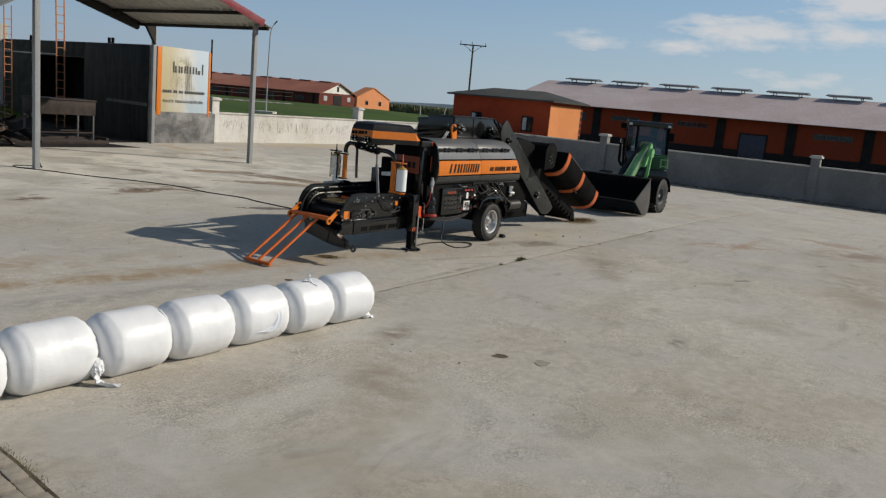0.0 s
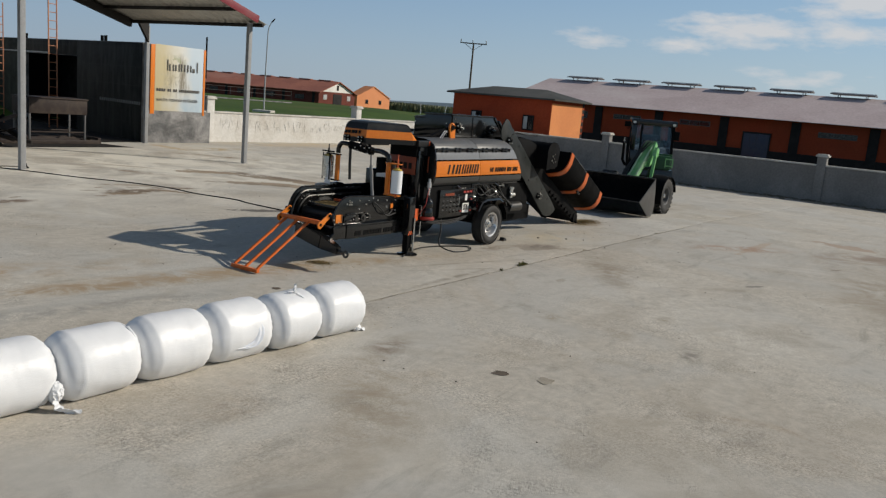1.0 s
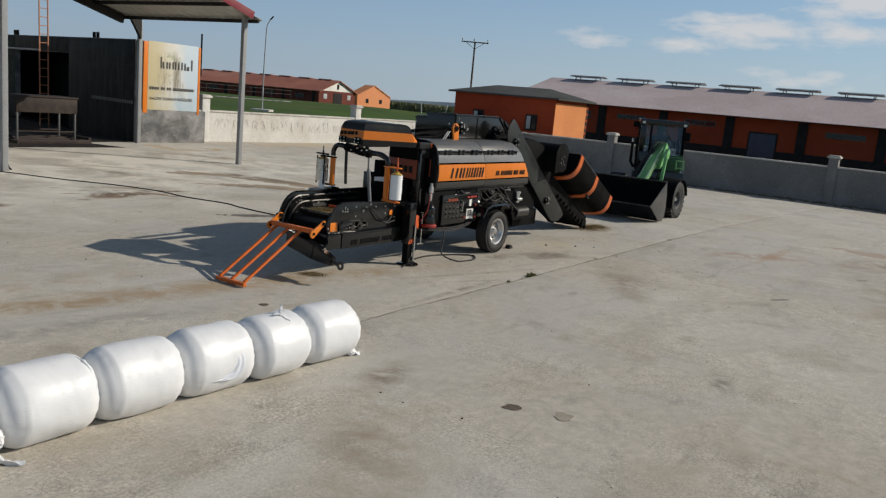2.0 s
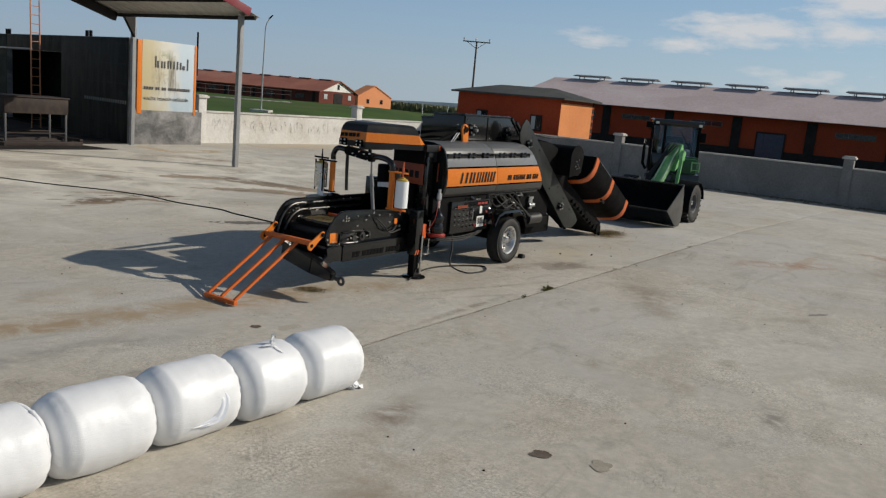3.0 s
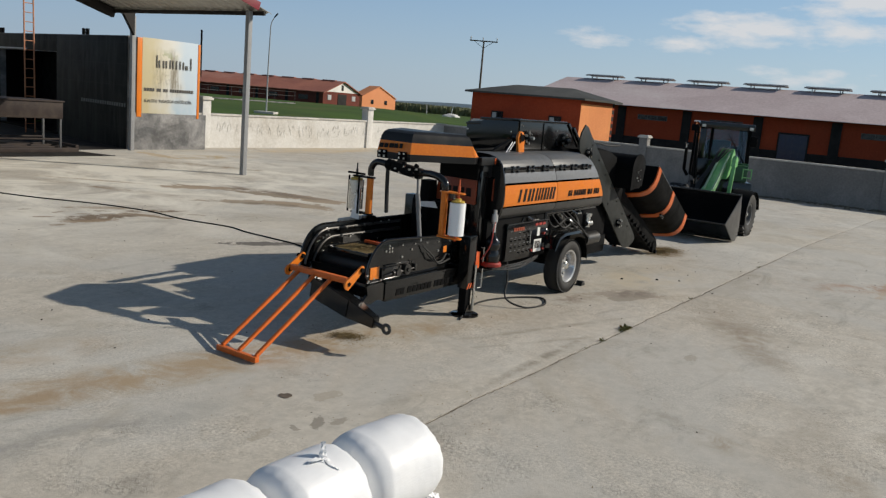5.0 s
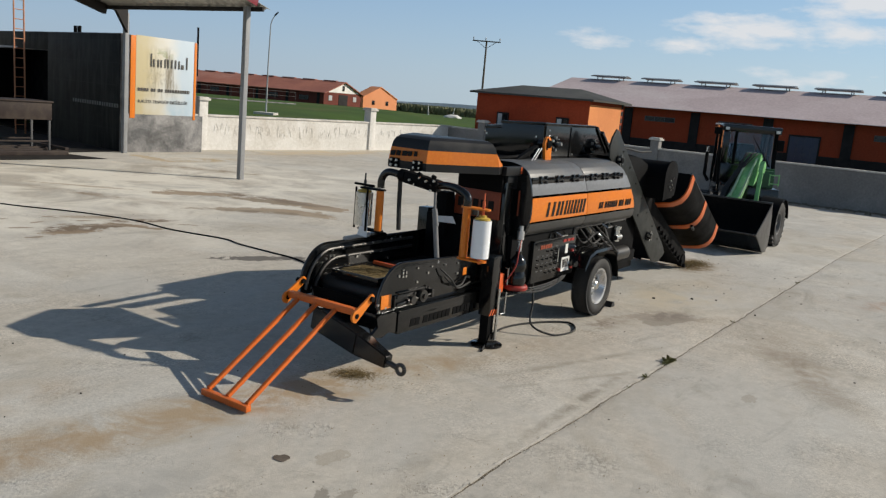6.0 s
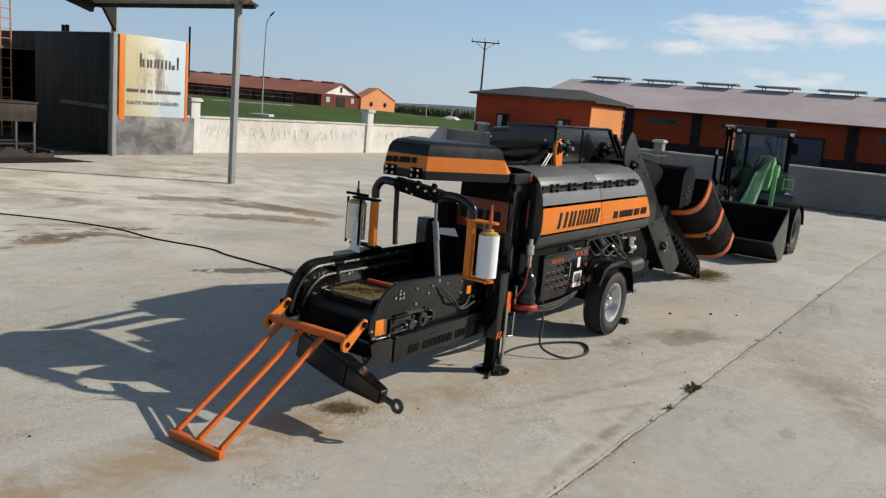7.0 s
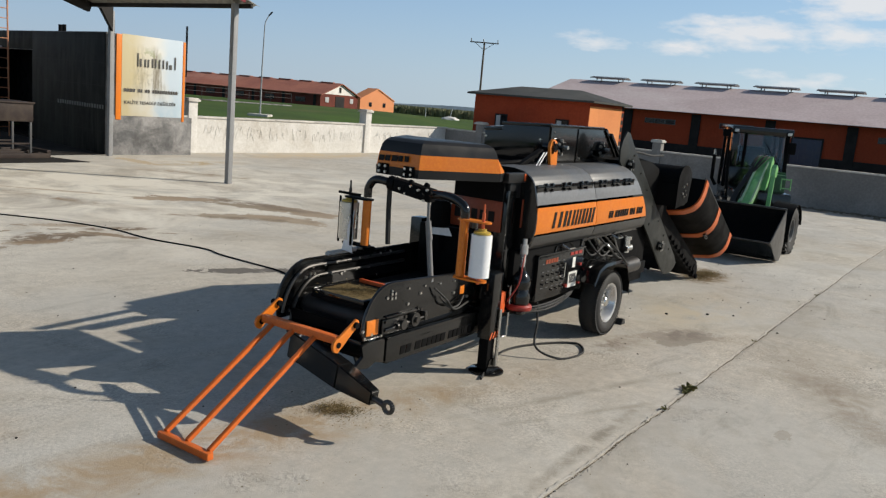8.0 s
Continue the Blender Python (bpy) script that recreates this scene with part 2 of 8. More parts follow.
def concrete_mat():
    m, n, l, b = mat_new("yard_concrete", 0.85)
    v = coords(n, l)
    vs = coords(n, l, (0.12, 1.1, 1.0))
    big = noise_fac(n, l, v, 0.16, 5, 0.6, 0.36, 0.66, 0.6)
    mid = noise_fac(n, l, v, 0.9, 7, 0.62, 0.36, 0.68, 0.8)
    streak = noise_fac(n, l, vs, 0.8, 7, 0.62, 0.52, 0.74, 0.5)
    fine = noise_fac(n, l, v, 9.0, 8, 0.7, 0.3, 0.72)
    grit = noise_fac(n, l, v, 120.0, 3, 0.7, 0.3, 0.7)
    brown = noise_fac(n, l, v, 0.42, 8, 0.66, 0.57, 0.74, 1.4)
    spots = noise_fac(n, l, v, 2.1, 4, 0.5, 0.70, 0.745, 0.3)
    c = mixc(n, l, big, (0.405, 0.36, 0.30), (0.55, 0.52, 0.465))
    c = mixc(n, l, mid, c, (0.475, 0.44, 0.385))
    s2 = n.new("ShaderNodeMath"); s2.operation = "MULTIPLY"; s2.inputs[1].default_value = 0.5
    l.new(streak, s2.inputs[0])
    c = mixc(n, l, s2.outputs[0], c, (0.30, 0.265, 0.22))
    b2 = n.new("ShaderNodeMath"); b2.operation = "MULTIPLY"; b2.inputs[1].default_value = 0.55
    l.new(brown, b2.inputs[0])
    c = mixc(n, l, b2.outputs[0], c, (0.33, 0.245, 0.16))
    f2 = n.new("ShaderNodeMapRange")
    f2.inputs["To Min"].default_value, f2.inputs["To Max"].default_value = 0.35, 0.65
    l.new(fine, f2.inputs["Value"])
    c = mixc(n, l, 0.6, c, f2.outputs["Result"], "OVERLAY")
    s3 = n.new("ShaderNodeMath"); s3.operation = "MULTIPLY"; s3.inputs[1].default_value = 0.35
    l.new(spots, s3.inputs[0])
    c = mixc(n, l, s3.outputs[0], c, (0.13, 0.105, 0.08))
    # exposed sand and pebbles where the cement skin has worn
    worn = noise_fac(n, l, v, 0.75, 6, 0.62, 0.42, 0.62, 0.7)
    pebble = noise_fac(n, l, v, 42.0, 6, 0.72, 0.30, 0.70, 0.4)
    wp = n.new("ShaderNodeMath"); wp.operation = "MULTIPLY"; wp.inputs[1].default_value = 0.55
    l.new(worn, wp.inputs[0])
    c = mixc(n, l, wp.outputs[0], c, pebble, "OVERLAY")
    # cool grey and tan fields a metre or two across
    cool = noise_fac(n, l, v, 0.33, 5, 0.55, 0.44, 0.60, 1.2)
    c2_ = n.new("ShaderNodeMath"); c2_.operation = "MULTIPLY"; c2_.inputs[1].default_value = 0.55
    l.new(cool, c2_.inputs[0])
    c = mixc(n, l, c2_.outputs[0], c, (0.445, 0.44, 0.42))
    damp = noise_fac(n, l, v, 0.55, 6, 0.6, 0.54, 0.66, 1.6)
    d2_ = n.new("ShaderNodeMath"); d2_.operation = "MULTIPLY"; d2_.inputs[1].default_value = 0.5
    l.new(damp, d2_.inputs[0])
    c = mixc(n, l, d2_.outputs[0], c, (0.36, 0.32, 0.26))
    # pale worn cement, dark tyre smudges and rough patches
    pale = noise_fac(n, l, v, 0.7, 7, 0.64, 0.55, 0.70, 1.0)
    p2 = n.new("ShaderNodeMath"); p2.operation = "MULTIPLY"; p2.inputs[1].default_value = 0.5
    l.new(pale, p2.inputs[0])
    c = mixc(n, l, p2.outputs[0], c, (0.60, 0.58, 0.535))
    vt = coords(n, l, (0.55, 1.7, 1.0))
    smudge = noise_fac(n, l, vt, 1.15, 9, 0.7, 0.56, 0.70, 0.9)
    sm2 = n.new("ShaderNodeMath"); sm2.operation = "MULTIPLY"; sm2.inputs[1].default_value = 0.5
    l.new(smudge, sm2.inputs[0])
    c = mixc(n, l, sm2.outputs[0], c, (0.235, 0.22, 0.19))
    mask = noise_fac(n, l, v, 1.3, 7, 0.66, 0.54, 0.68, 0.6)
    peel = noise_fac(n, l, v, 30.0, 5, 0.6, 0.48, 0.58)
    rough = n.new("ShaderNodeMath"); rough.operation = "MULTIPLY"
    l.new(mask, rough.inputs[0]); l.new(peel, rough.inputs[1])
    r2 = n.new("ShaderNodeMath"); r2.operation = "MULTIPLY"; r2.inputs[1].default_value = 0.5
    l.new(rough.outputs[0], r2.inputs[0])
    c = mixc(n, l, r2.outputs[0], c, (0.25, 0.235, 0.205))
    for cx, cy, ang, rx, ry, col, amt, sc in (
        (4.5, 10.5, 20, 11.0, 6.5, (0.70, 0.665, 0.59), 1.2, 0.4),
        (0.72, 6.44, -13, 0.5, 0.16, (0.25, 0.19, 0.13), 1.0, -2.2), (1.73, 6.45, -68, 0.7, 0.13, (0.26, 0.2, 0.14), 1.0, -2.2), (5.0, 9.07, -54, 1.0, 0.36, (0.30, 0.235, 0.165), 0.9, -1.5),
        (4.58, 6.9, -37, 1.6, 0.36, (0.31, 0.25, 0.18), 0.9, -1.5), (5.54, 7.67, -69, 1.5, 0.38, (0.24, 0.185, 0.125), 0.9, -1.5), (3.44, 10.7, -53, 1.5, 0.14, (0.40, 0.325, 0.24), 0.8, -1.5),
        (8.3, 15.32, -94, 1.7, 0.4, (0.46, 0.36, 0.235), 0.8, -1.2), (7.66, -3.57, -1, 1.9, 0.16, (0.40, 0.29, 0.2), 0.5, -2.8), (10.0, -4.87, -100, 1.0, 0.45, (0.36, 0.255, 0.18), 0.7, -1.4),
        (3.56, -4.55, -27, 0.26, 0.06, (0.2, 0.19, 0.17), 0.9, -4.0), (6.55, -5.18, -43, 0.22, 0.07, (0.22, 0.19, 0.165), 0.9, -4.0), (24.9, -2.0, 90, 16.0, 1.1, (0.34, 0.255, 0.18), 1.2, 0.9),
        (3.3, -1.15, -20, 0.55, 0.22, (0.28, 0.25, 0.21), 0.9, -2.6), (4.6, -0.8, 0, 1.6, 0.8, (0.50, 0.44, 0.34), 0.9, 0.9),

        (0.72, 6.42, -10, 0.7, 0.25, (0.27, 0.195, 0.125), 0.7, -4.0), (1.5, 6.62, -25, 0.7, 0.22, (0.27, 0.2, 0.13), 0.7, -4.0), (1.6, 7.4, -35, 0.7, 0.22, (0.30, 0.23, 0.155), 0.6, -4.0),
        (5.95, 7.0, -88, 1.3, 0.5, (0.31, 0.235, 0.16), 0.9, -1.7), (5.0, 6.4, -71, 1.3, 0.42, (0.33, 0.255, 0.175), 0.85, -1.7), (4.75, 9.1, -31, 1.2, 0.42, (0.32, 0.245, 0.17), 0.9, -1.7),
        (1.75, 3.75, -30, 0.9, 0.22, (0.10, 0.09, 0.08), 0.9, -3.0), (2.3, 3.1, -50, 0.8, 0.25, (0.10, 0.09, 0.08), 0.9, -3.0), (3.4, -1.05, -40, 0.8, 0.26, (0.30, 0.26, 0.215), 0.7, -6.0),
        (5.8, 7.9, -79, 2.1, 0.34, (0.20, 0.155, 0.11), 1.3, 1.2), (4.6, 6.6, -44, 1.5, 0.24, (0.22, 0.17, 0.12), 1.1, 1.5), (3.0, 9.6, -70, 2.6, 0.3, (0.26, 0.2, 0.14), 0.8, 1.2),
        (1.0, 6.65, -8, 0.75, 0.36, (0.17, 0.125, 0.085), 2.2, 3.0), (2.1, 6.8, -20, 0.6, 0.2, (0.19, 0.14, 0.095), 2.0, 3.0), (-1.6, 6.2, 0, 0.5, 0.25, (0.19, 0.14, 0.1), 1.8, 3.0),
        (-1.7, 0.12, -13, 3.6, 0.42, (0.37, 0.285, 0.19), 1.2, 1.3), (-3.9, 0.5, -14, 2.4, 0.3, (0.35, 0.265, 0.175), 1.2, 1.6), (-4.6, 1.7, -14, 2.8, 0.5, (0.38, 0.28, 0.18), 0.9, 1.0),
        (3.45, -1.05, -25, 0.5, 0.28, (0.22, 0.19, 0.16), 1.5, 2.5), (2.6, -0.7, 0, 0.5, 0.2, (0.24, 0.2, 0.16), 1.2, 3.0), (7.2, -0.15, 10, 0.8, 0.4, (0.2, 0.145, 0.08), 1.8, 3.0),
        (7.2, -3.4, -40, 1.5, 0.4, (0.36, 0.24, 0.17), 1.2, 1.3), (8.6, -5.4, -30, 2.0, 0.8, (0.28, 0.22, 0.17), 1.0, 0.8), (-2.95, -2.9, 20, 0.5, 0.25, (0.24, 0.2, 0.16), 1.0, 2.0),
        (-0.77, -5.0, 15, 0.4, 0.15, (0.26, 0.24, 0.21), 1.2, 3.6), (-2.4, -1.19, 35, 0.17, 0.06, (0.19, 0.17, 0.14), 0.7, -11.0), (-2.57, -1.14, 70, 0.09, 0.04, (0.2, 0.18, 0.15), 0.6, -12.0), (-2.27, -1.27, 0, 0.12, 0.07, (0.24, 0.215, 0.175), 0.6, -11.0), (-2.81, -1.07, 10, 0.2, 0.07, (0.30, 0.26, 0.2), 0.45, -8.0), (-1.98, -0.88, 0, 0.2, 0.12, (0.31, 0.265, 0.205), 0.45, -7.0), (1.3, -2.55, 0, 0.16, 0.09, (0.29, 0.25, 0.2), 0.5, -7.0), (-0.65, -4.21, 30, 0.35, 0.2, (0.31, 0.265, 0.205), 0.6, 3.4), (0.39, -4.34, 10, 0.3, 0.14, (0.31, 0.27, 0.21), 0.6, 3.5), (-0.6, -3.34, 60, 0.4, 0.2, (0.33, 0.285, 0.225), 0.7, 3.0), (0.1, -1.56, 2, 1.5, 0.075, (0.27, 0.245, 0.205), 1.1, 2.0), (1.0, -1.08, -19, 1.9, 0.07, (0.33, 0.305, 0.26), 0.9, 1.6), (0.6, -1.3, -26, 1.5, 0.05, (0.33, 0.305, 0.26), 0.9, 1.6), (2.6, -2.7, 30, 1.5, 0.4, (0.3, 0.255, 0.2), 0.9, 1.2),
        (1.35, 7.15, -30, 0.24, 0.08, (0.27, 0.215, 0.155), 0.85, -7.0), (0.72, 7.3, 10, 0.2, 0.07, (0.27, 0.215, 0.155), 0.85, -7.0), (0.3, 7, -20, 0.26, 0.09, (0.27, 0.215, 0.155), 0.85, -7.0), (1.1, 7.65, -50, 0.2, 0.06, (0.27, 0.215, 0.155), 0.85, -7.0), (0.42, 7.75, 0, 0.16, 0.07, (0.27, 0.215, 0.155), 0.85, -7.0), (0.95, 7.02, -10, 0.18, 0.07, (0.27, 0.215, 0.155), 0.85, -7.0), (1.75, 7.3, -60, 0.3, 0.06, (0.27, 0.215, 0.155), 0.85, -7.0), (0.15, 6.3, -5, 0.22, 0.08, (0.27, 0.215, 0.155), 0.85, -7.0), (-1.3, 6.6, 10, 0.2, 0.09, (0.27, 0.215, 0.155), 0.85, -7.0), (2.5, 6.2, -40, 0.25, 0.06, (0.27, 0.215, 0.155), 0.85, -7.0),
        (9.6, 14.6, 0, 2.2, 0.7, (0.44, 0.34, 0.2), 1.0, 1.0), (17.0, 16.4, 0, 8.0, 1.2, (0.50, 0.41, 0.29), 1.3, 0.6), (8.0, 12.5, -60, 2.4, 0.5, (0.28, 0.22, 0.15), 1.0, 0.9),
        (-4.0, -3.6, 40, 1.4, 0.5, (0.33, 0.28, 0.215), 1.0, 1.0), (5.0, -6.0, 10, 3.0, 0.9, (0.33, 0.285, 0.225), 1.0, 0.6), (-4.3, -0.2, -10, 2.2, 0.3, (0.30, 0.29, 0.27), 0.9, 2.0)):
        tc = n.new("ShaderNodeTexCoord")
        mp = n.new("ShaderNodeMapping")
        mp.vector_type = "TEXTURE"
        mp.inputs["Location"].default_value = (cx, cy, 0)
        mp.inputs["Rotation"].default_value = (0, 0, radians(ang))
        mp.inputs["Scale"].default_value = (rx, ry, 5)
        l.new(tc.outputs["Object"], mp.inputs["Vector"])
        gr = n.new("ShaderNodeTexGradient")
        gr.gradient_type = "SPHERICAL"
        l.new(mp.outputs["Vector"], gr.inputs["Vector"])
        if sc < 0:
            # a dried puddle with a crisp ragged edge
            nz = node(n, "ShaderNodeTexNoise", Scale=-sc * 1.5, Detail=10.0, Roughness=0.68, Distortion=1.1)
            l.new(v, nz.inputs["Vector"])
            ed = n.new("ShaderNodeMath"); ed.operation = "MULTIPLY_ADD"; ed.inputs[1].default_value = 0.55
            l.new(gr.outputs["Fac"], ed.inputs[0]); l.new(nz.outputs["Fac"], ed.inputs[2])
            er = n.new("ShaderNodeMapRange")
            er.inputs["From Min"].default_value, er.inputs["From Max"].default_value = 0.67, 0.735
            er.inputs["To Max"].default_value = amt
            l.new(ed.outputs[0], er.inputs["Value"])
            gz = n.new("ShaderNodeMath"); gz.operation = "MULTIPLY"; gz.use_clamp = True; gz.inputs[1].default_value = 12.0
            l.new(gr.outputs["Fac"], gz.inputs[0])
            fz = n.new("ShaderNodeMath"); fz.operation = "MULTIPLY"
            l.new(er.outputs["Result"], fz.inputs[0]); l.new(gz.outputs[0], fz.inputs[1])
            c = mixc(n, l, fz.outputs[0], c, col)
            continue
        nf = noise_fac(n, l, v, sc * 1.6, 8, 0.68, 0.40, 0.66, 0.7)
        mm = n.new("ShaderNodeMath"); mm.operation = "MULTIPLY"
        l.new(gr.outputs["Fac"], mm.inputs[0]); l.new(nf, mm.inputs[1])
        m2 = n.new("ShaderNodeMath"); m2.operation = "MULTIPLY"; m2.use_clamp = True
        m2.inputs[1].default_value = amt * 1.8
        l.new(mm.outputs[0], m2.inputs[0])
        c = mixc(n, l, m2.outputs[0], c, col)
    c = mixc(n, l, 1.0, c, (0.995, 0.987, 0.962), "MULTIPLY")
    l.new(c, b.inputs["Base Color"])
    h0 = n.new("ShaderNodeMath"); h0.operation = "MULTIPLY_ADD"; h0.inputs[1].default_value = 0.35
    fl = n.new("ShaderNodeMath"); fl.operation = "MULTIPLY"; fl.inputs[1].default_value = 0.45
    l.new(fine, fl.inputs[0])
    l.new(grit, h0.inputs[0]); l.new(fl.outputs[0], h0.inputs[2])
    h = n.new("ShaderNodeMath"); h.operation = "MULTIPLY_ADD"; h.inputs[1].default_value = 1.6
    l.new(rough.outputs[0], h.inputs[0]); l.new(h0.outputs[0], h.inputs[2])
    h2 = n.new("ShaderNodeMath"); h2.operation = "MULTIPLY_ADD"
    l.new(pebble, h2.inputs[0]); l.new(wp.outputs[0], h2.inputs[1]); l.new(h.outputs[0], h2.inputs[2])
    bump(n, l, b, h2.outputs[0], 0.45, 0.006)
    return m


def mottled(name, c1, c2, rough=0.85, scale=2.0, fine=30.0, c3=None, strength=0.25, lo=0.38, hi=0.62, stretch=(1, 1, 1)):
    """A matt surface of two or three tones with grain."""
    m, n, l, b = mat_new(name, rough)
    b.inputs["Specular IOR Level"].default_value = 0.2
    v = coords(n, l, stretch)
    f1 = noise_fac(n, l, v, scale, 7, 0.62, lo, hi, 0.5)
    f2 = noise_fac(n, l, v, fine, 5, 0.65, 0.35, 0.68)
    c = mixc(n, l, f1, c1, c2)
    if c3:
        f3 = noise_fac(n, l, v, scale * 0.37, 6, 0.62, 0.52, 0.7, 0.8)
        c = mixc(n, l, f3, c, c3)
    c = mixc(n, l, 0.12, c, f2, "OVERLAY")
    l.new(c, b.inputs["Base Color"])
    bump(n, l, b, f2, strength * 0.5, 0.006)
    return m


def glass_mat():
    m, n, l, b = mat_new("cab_glass", 0.03, 0, (0.62, 0.68, 0.72))
    b.inputs["Transmission Weight"].default_value = 1.0
    b.inputs["IOR"].default_value = 1.5
    return m


CONCRETE = concrete_mat()
DARK_GLASS = paint("tinted_glass", (0.012, 0.013, 0.015), 0.08, 0.1, (0.06, 0.055, 0.05))
BLACK = paint("black_paint", (0.0066, 0.0068, 0.0070), 0.16, 0.04, (0.07, 0.06, 0.05), bumpy=0.035, spec=0.5, spread=0.12)
BLACK_MATT = paint("black_matt_paint", (0.005, 0.005, 0.0053), 0.72, 0.02, (0.06, 0.05, 0.045), spec=0.07)
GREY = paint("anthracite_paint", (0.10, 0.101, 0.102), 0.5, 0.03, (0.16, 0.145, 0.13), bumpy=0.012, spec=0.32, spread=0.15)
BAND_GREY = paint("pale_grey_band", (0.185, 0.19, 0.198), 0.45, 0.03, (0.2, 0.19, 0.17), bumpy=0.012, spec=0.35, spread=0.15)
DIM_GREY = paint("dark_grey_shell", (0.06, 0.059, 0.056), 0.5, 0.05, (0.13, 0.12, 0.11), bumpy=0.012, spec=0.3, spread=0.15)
HOOD_BLACK = paint("hood_black_paint", (0.014, 0.014, 0.0145), 0.42, 0.05, (0.1, 0.085, 0.07), spec=0.3)
# orange darkened to carry the shade under the hood and on the control box
SHADED_ORANGE = paint("shaded_orange_paint", (0.27, 0.05, 0.016), 0.45, 0.4, (0.08, 0.03, 0.02))
GREEN_GREY = paint("grey_steel_paint", (0.017, 0.019, 0.017), 0.45, 0.06, (0.12, 0.1, 0.085), spec=0.3)
WORN = paint("worn_bucket_steel", (0.06, 0.058, 0.055), 0.45, 0.3, (0.12, 0.1, 0.085))
RAMP_ORANGE = paint("ramp_orange_paint", (0.64, 0.145, 0.024), 0.42, 0.25, (0.2, 0.08, 0.04), spec=0.35)
ORANGE = paint("orange_paint", (0.72, 0.205, 0.02), 0.36, 0.12, (0.3, 0.16, 0.07), spec=0.35)
ORANGE_RED = paint("orange_red_paint", (0.68, 0.12, 0.03), 0.4, 0.2, (0.25, 0.12, 0.06))
TRIM_ORANGE = paint("trim_orange_paint", (0.62, 0.135, 0.03), 0.38, 0.15, (0.25, 0.12, 0.06), spec=0.4)
HOPPER_BLACK = paint("hopper_black_paint", (0.004, 0.004, 0.0041), 0.55, 0.01, (0.06, 0.05, 0.045), bumpy=0.05, spec=0.05)
RUBBER = paint("tyre_rubber", (0.013, 0.013, 0.013), 0.75, 0.3, (0.13, 0.115, 0.095), bumpy=0.2)
BELT = paint("belt_rubber", (0.008, 0.008, 0.008), 0.62, 0.15, (0.09, 0.075, 0.05), bumpy=0.15)
STEEL = paint("bright_steel", (0.62, 0.62, 0.6), 0.3, 0.25, (0.2, 0.18, 0.15), metal=1.0)
RIM = paint("silver_rim_paint", (0.62, 0.62, 0.62), 0.3, 0.2, (0.22, 0.19, 0.15), metal=0.75)
GALV = paint("grey_post_paint", (0.42, 0.43, 0.44), 0.45, 0.25, (0.22, 0.18, 0.14))
FILM_ROLL = paint("white_film_roll", (0.82, 0.83, 0.84), 0.25, 0.08, (0.5, 0.5, 0.5), bumpy=0.02)
DARK_STEEL = paint("dark_oily_steel", (0.07, 0.068, 0.065), 0.38, 0.35, (0.05, 0.04, 0.03), metal=0.7)
# loader green darkened for the parts that stand in shade
GREEN_SHADED = paint("shaded_green_paint", (0.018, 0.085, 0.022), 0.4, 0.15, (0.06, 0.07, 0.04))
GREEN = paint("green_loader_paint", (0.22, 0.52, 0.19), 0.3, 0.2, (0.12, 0.12, 0.07), coat=0.15)
BOOM_PALE = paint("pale_green_steel", (0.36, 0.52, 0.33), 0.4, 0.25, (0.2, 0.22, 0.16))
LABEL_WHITE = paint("label_white", (0.75, 0.74, 0.7), 0.5, 0.1)
LABEL_DARK = paint("label_dark_print", (0.012, 0.011, 0.011), 0.6, 0.06, spec=0.15)
LABEL_RED = paint("label_red_print", (0.34, 0.03, 0.02), 0.5, 0.1)
GLASS = glass_mat()
WALL_RENDER = mottled("white_wall_render", (0.66, 0.64, 0.60), (0.58, 0.56, 0.52), 0.9, 0.9, 14, (0.49, 0.455, 0.40), 0.3)
WALL_GREY = mottled("bare_grey_render", (0.30, 0.29, 0.28), (0.13, 0.13, 0.13), 0.9, 1.6, 14, (0.09, 0.088, 0.086), 0.3)
# darker grey copy of the wall render: the north wall's shade is in it
WALL_NORTH = mottled("shaded_wall_render", (0.27, 0.255, 0.24), (0.215, 0.205, 0.193), 0.9, 0.9, 14, (0.18, 0.17, 0.16), 0.3)
COPING = mottled("coping_concrete", (0.6, 0.57, 0.52), (0.45, 0.43, 0.39), 0.9, 3, 25)

# ---- ground, yard, walls ----
def yard_z(x, y):
    """The yard is level, and falls gently to the far wall on the open side."""
    return -0.021 * max(0.0, x - 11.0) * min(1.0, max(0.0, (17.5 - y) / 11.0))


FIELD = mottled("green_field", (0.055, 0.10, 0.012), (0.038, 0.072, 0.010), 0.95, 0.12, 3.0, (0.08, 0.095, 0.022), 0.6, stretch=(1, 1, 1))


def ease(t):
    t = min(1.0, max(0.0, t))
    return t * t * (3 - 2 * t)


def field_z(x, y):
    """Level behind the far wall, a little higher on the left, falling gently into the distance."""
    r = math.hypot(x, y - 20)
    bank = 1.1 * ease((-x - 4) / 8) * ease((y - 0.3 * x - 34) / 8) * (1 - ease((y - 95) / 45))
    return -0.42 + bank - 0.0068 * max(0.0, r - 130)


bm = BM()
rad = [4.0 * 1.085 ** i for i in range(87)]
NA = 144
rings = [[bm.verts.new((r * math.cos(k * math.tau / NA), 20 + r * math.sin(k * math.tau / NA), field_z(r * math.cos(k * math.tau / NA), 20 + r * math.sin(k * math.tau / NA)))) for k in range(NA)] for r in rad]
bm.faces.new(rings[0])
for r0, r1 in zip(rings, rings[1:]):
    for k in range(NA):
        bm.faces.new((r0[k], r1[k], r1[(k + 1) % NA], r0[(k + 1) % NA]))
solid("ground", bm, FIELD, Matrix(), "green crop field that reaches the horizon", "ground", kind="structure")

JOINT_Y = -1.70


def joint_wobble(x):
    return 0.022 * noise.noise((x * 1.3, 3.1, 0.0)) + 0.012 * noise.noise((x * 6.1, 9.0, 0.0)) + 0.006 * noise.noise((x * 21.0, 5.0, 0.0))


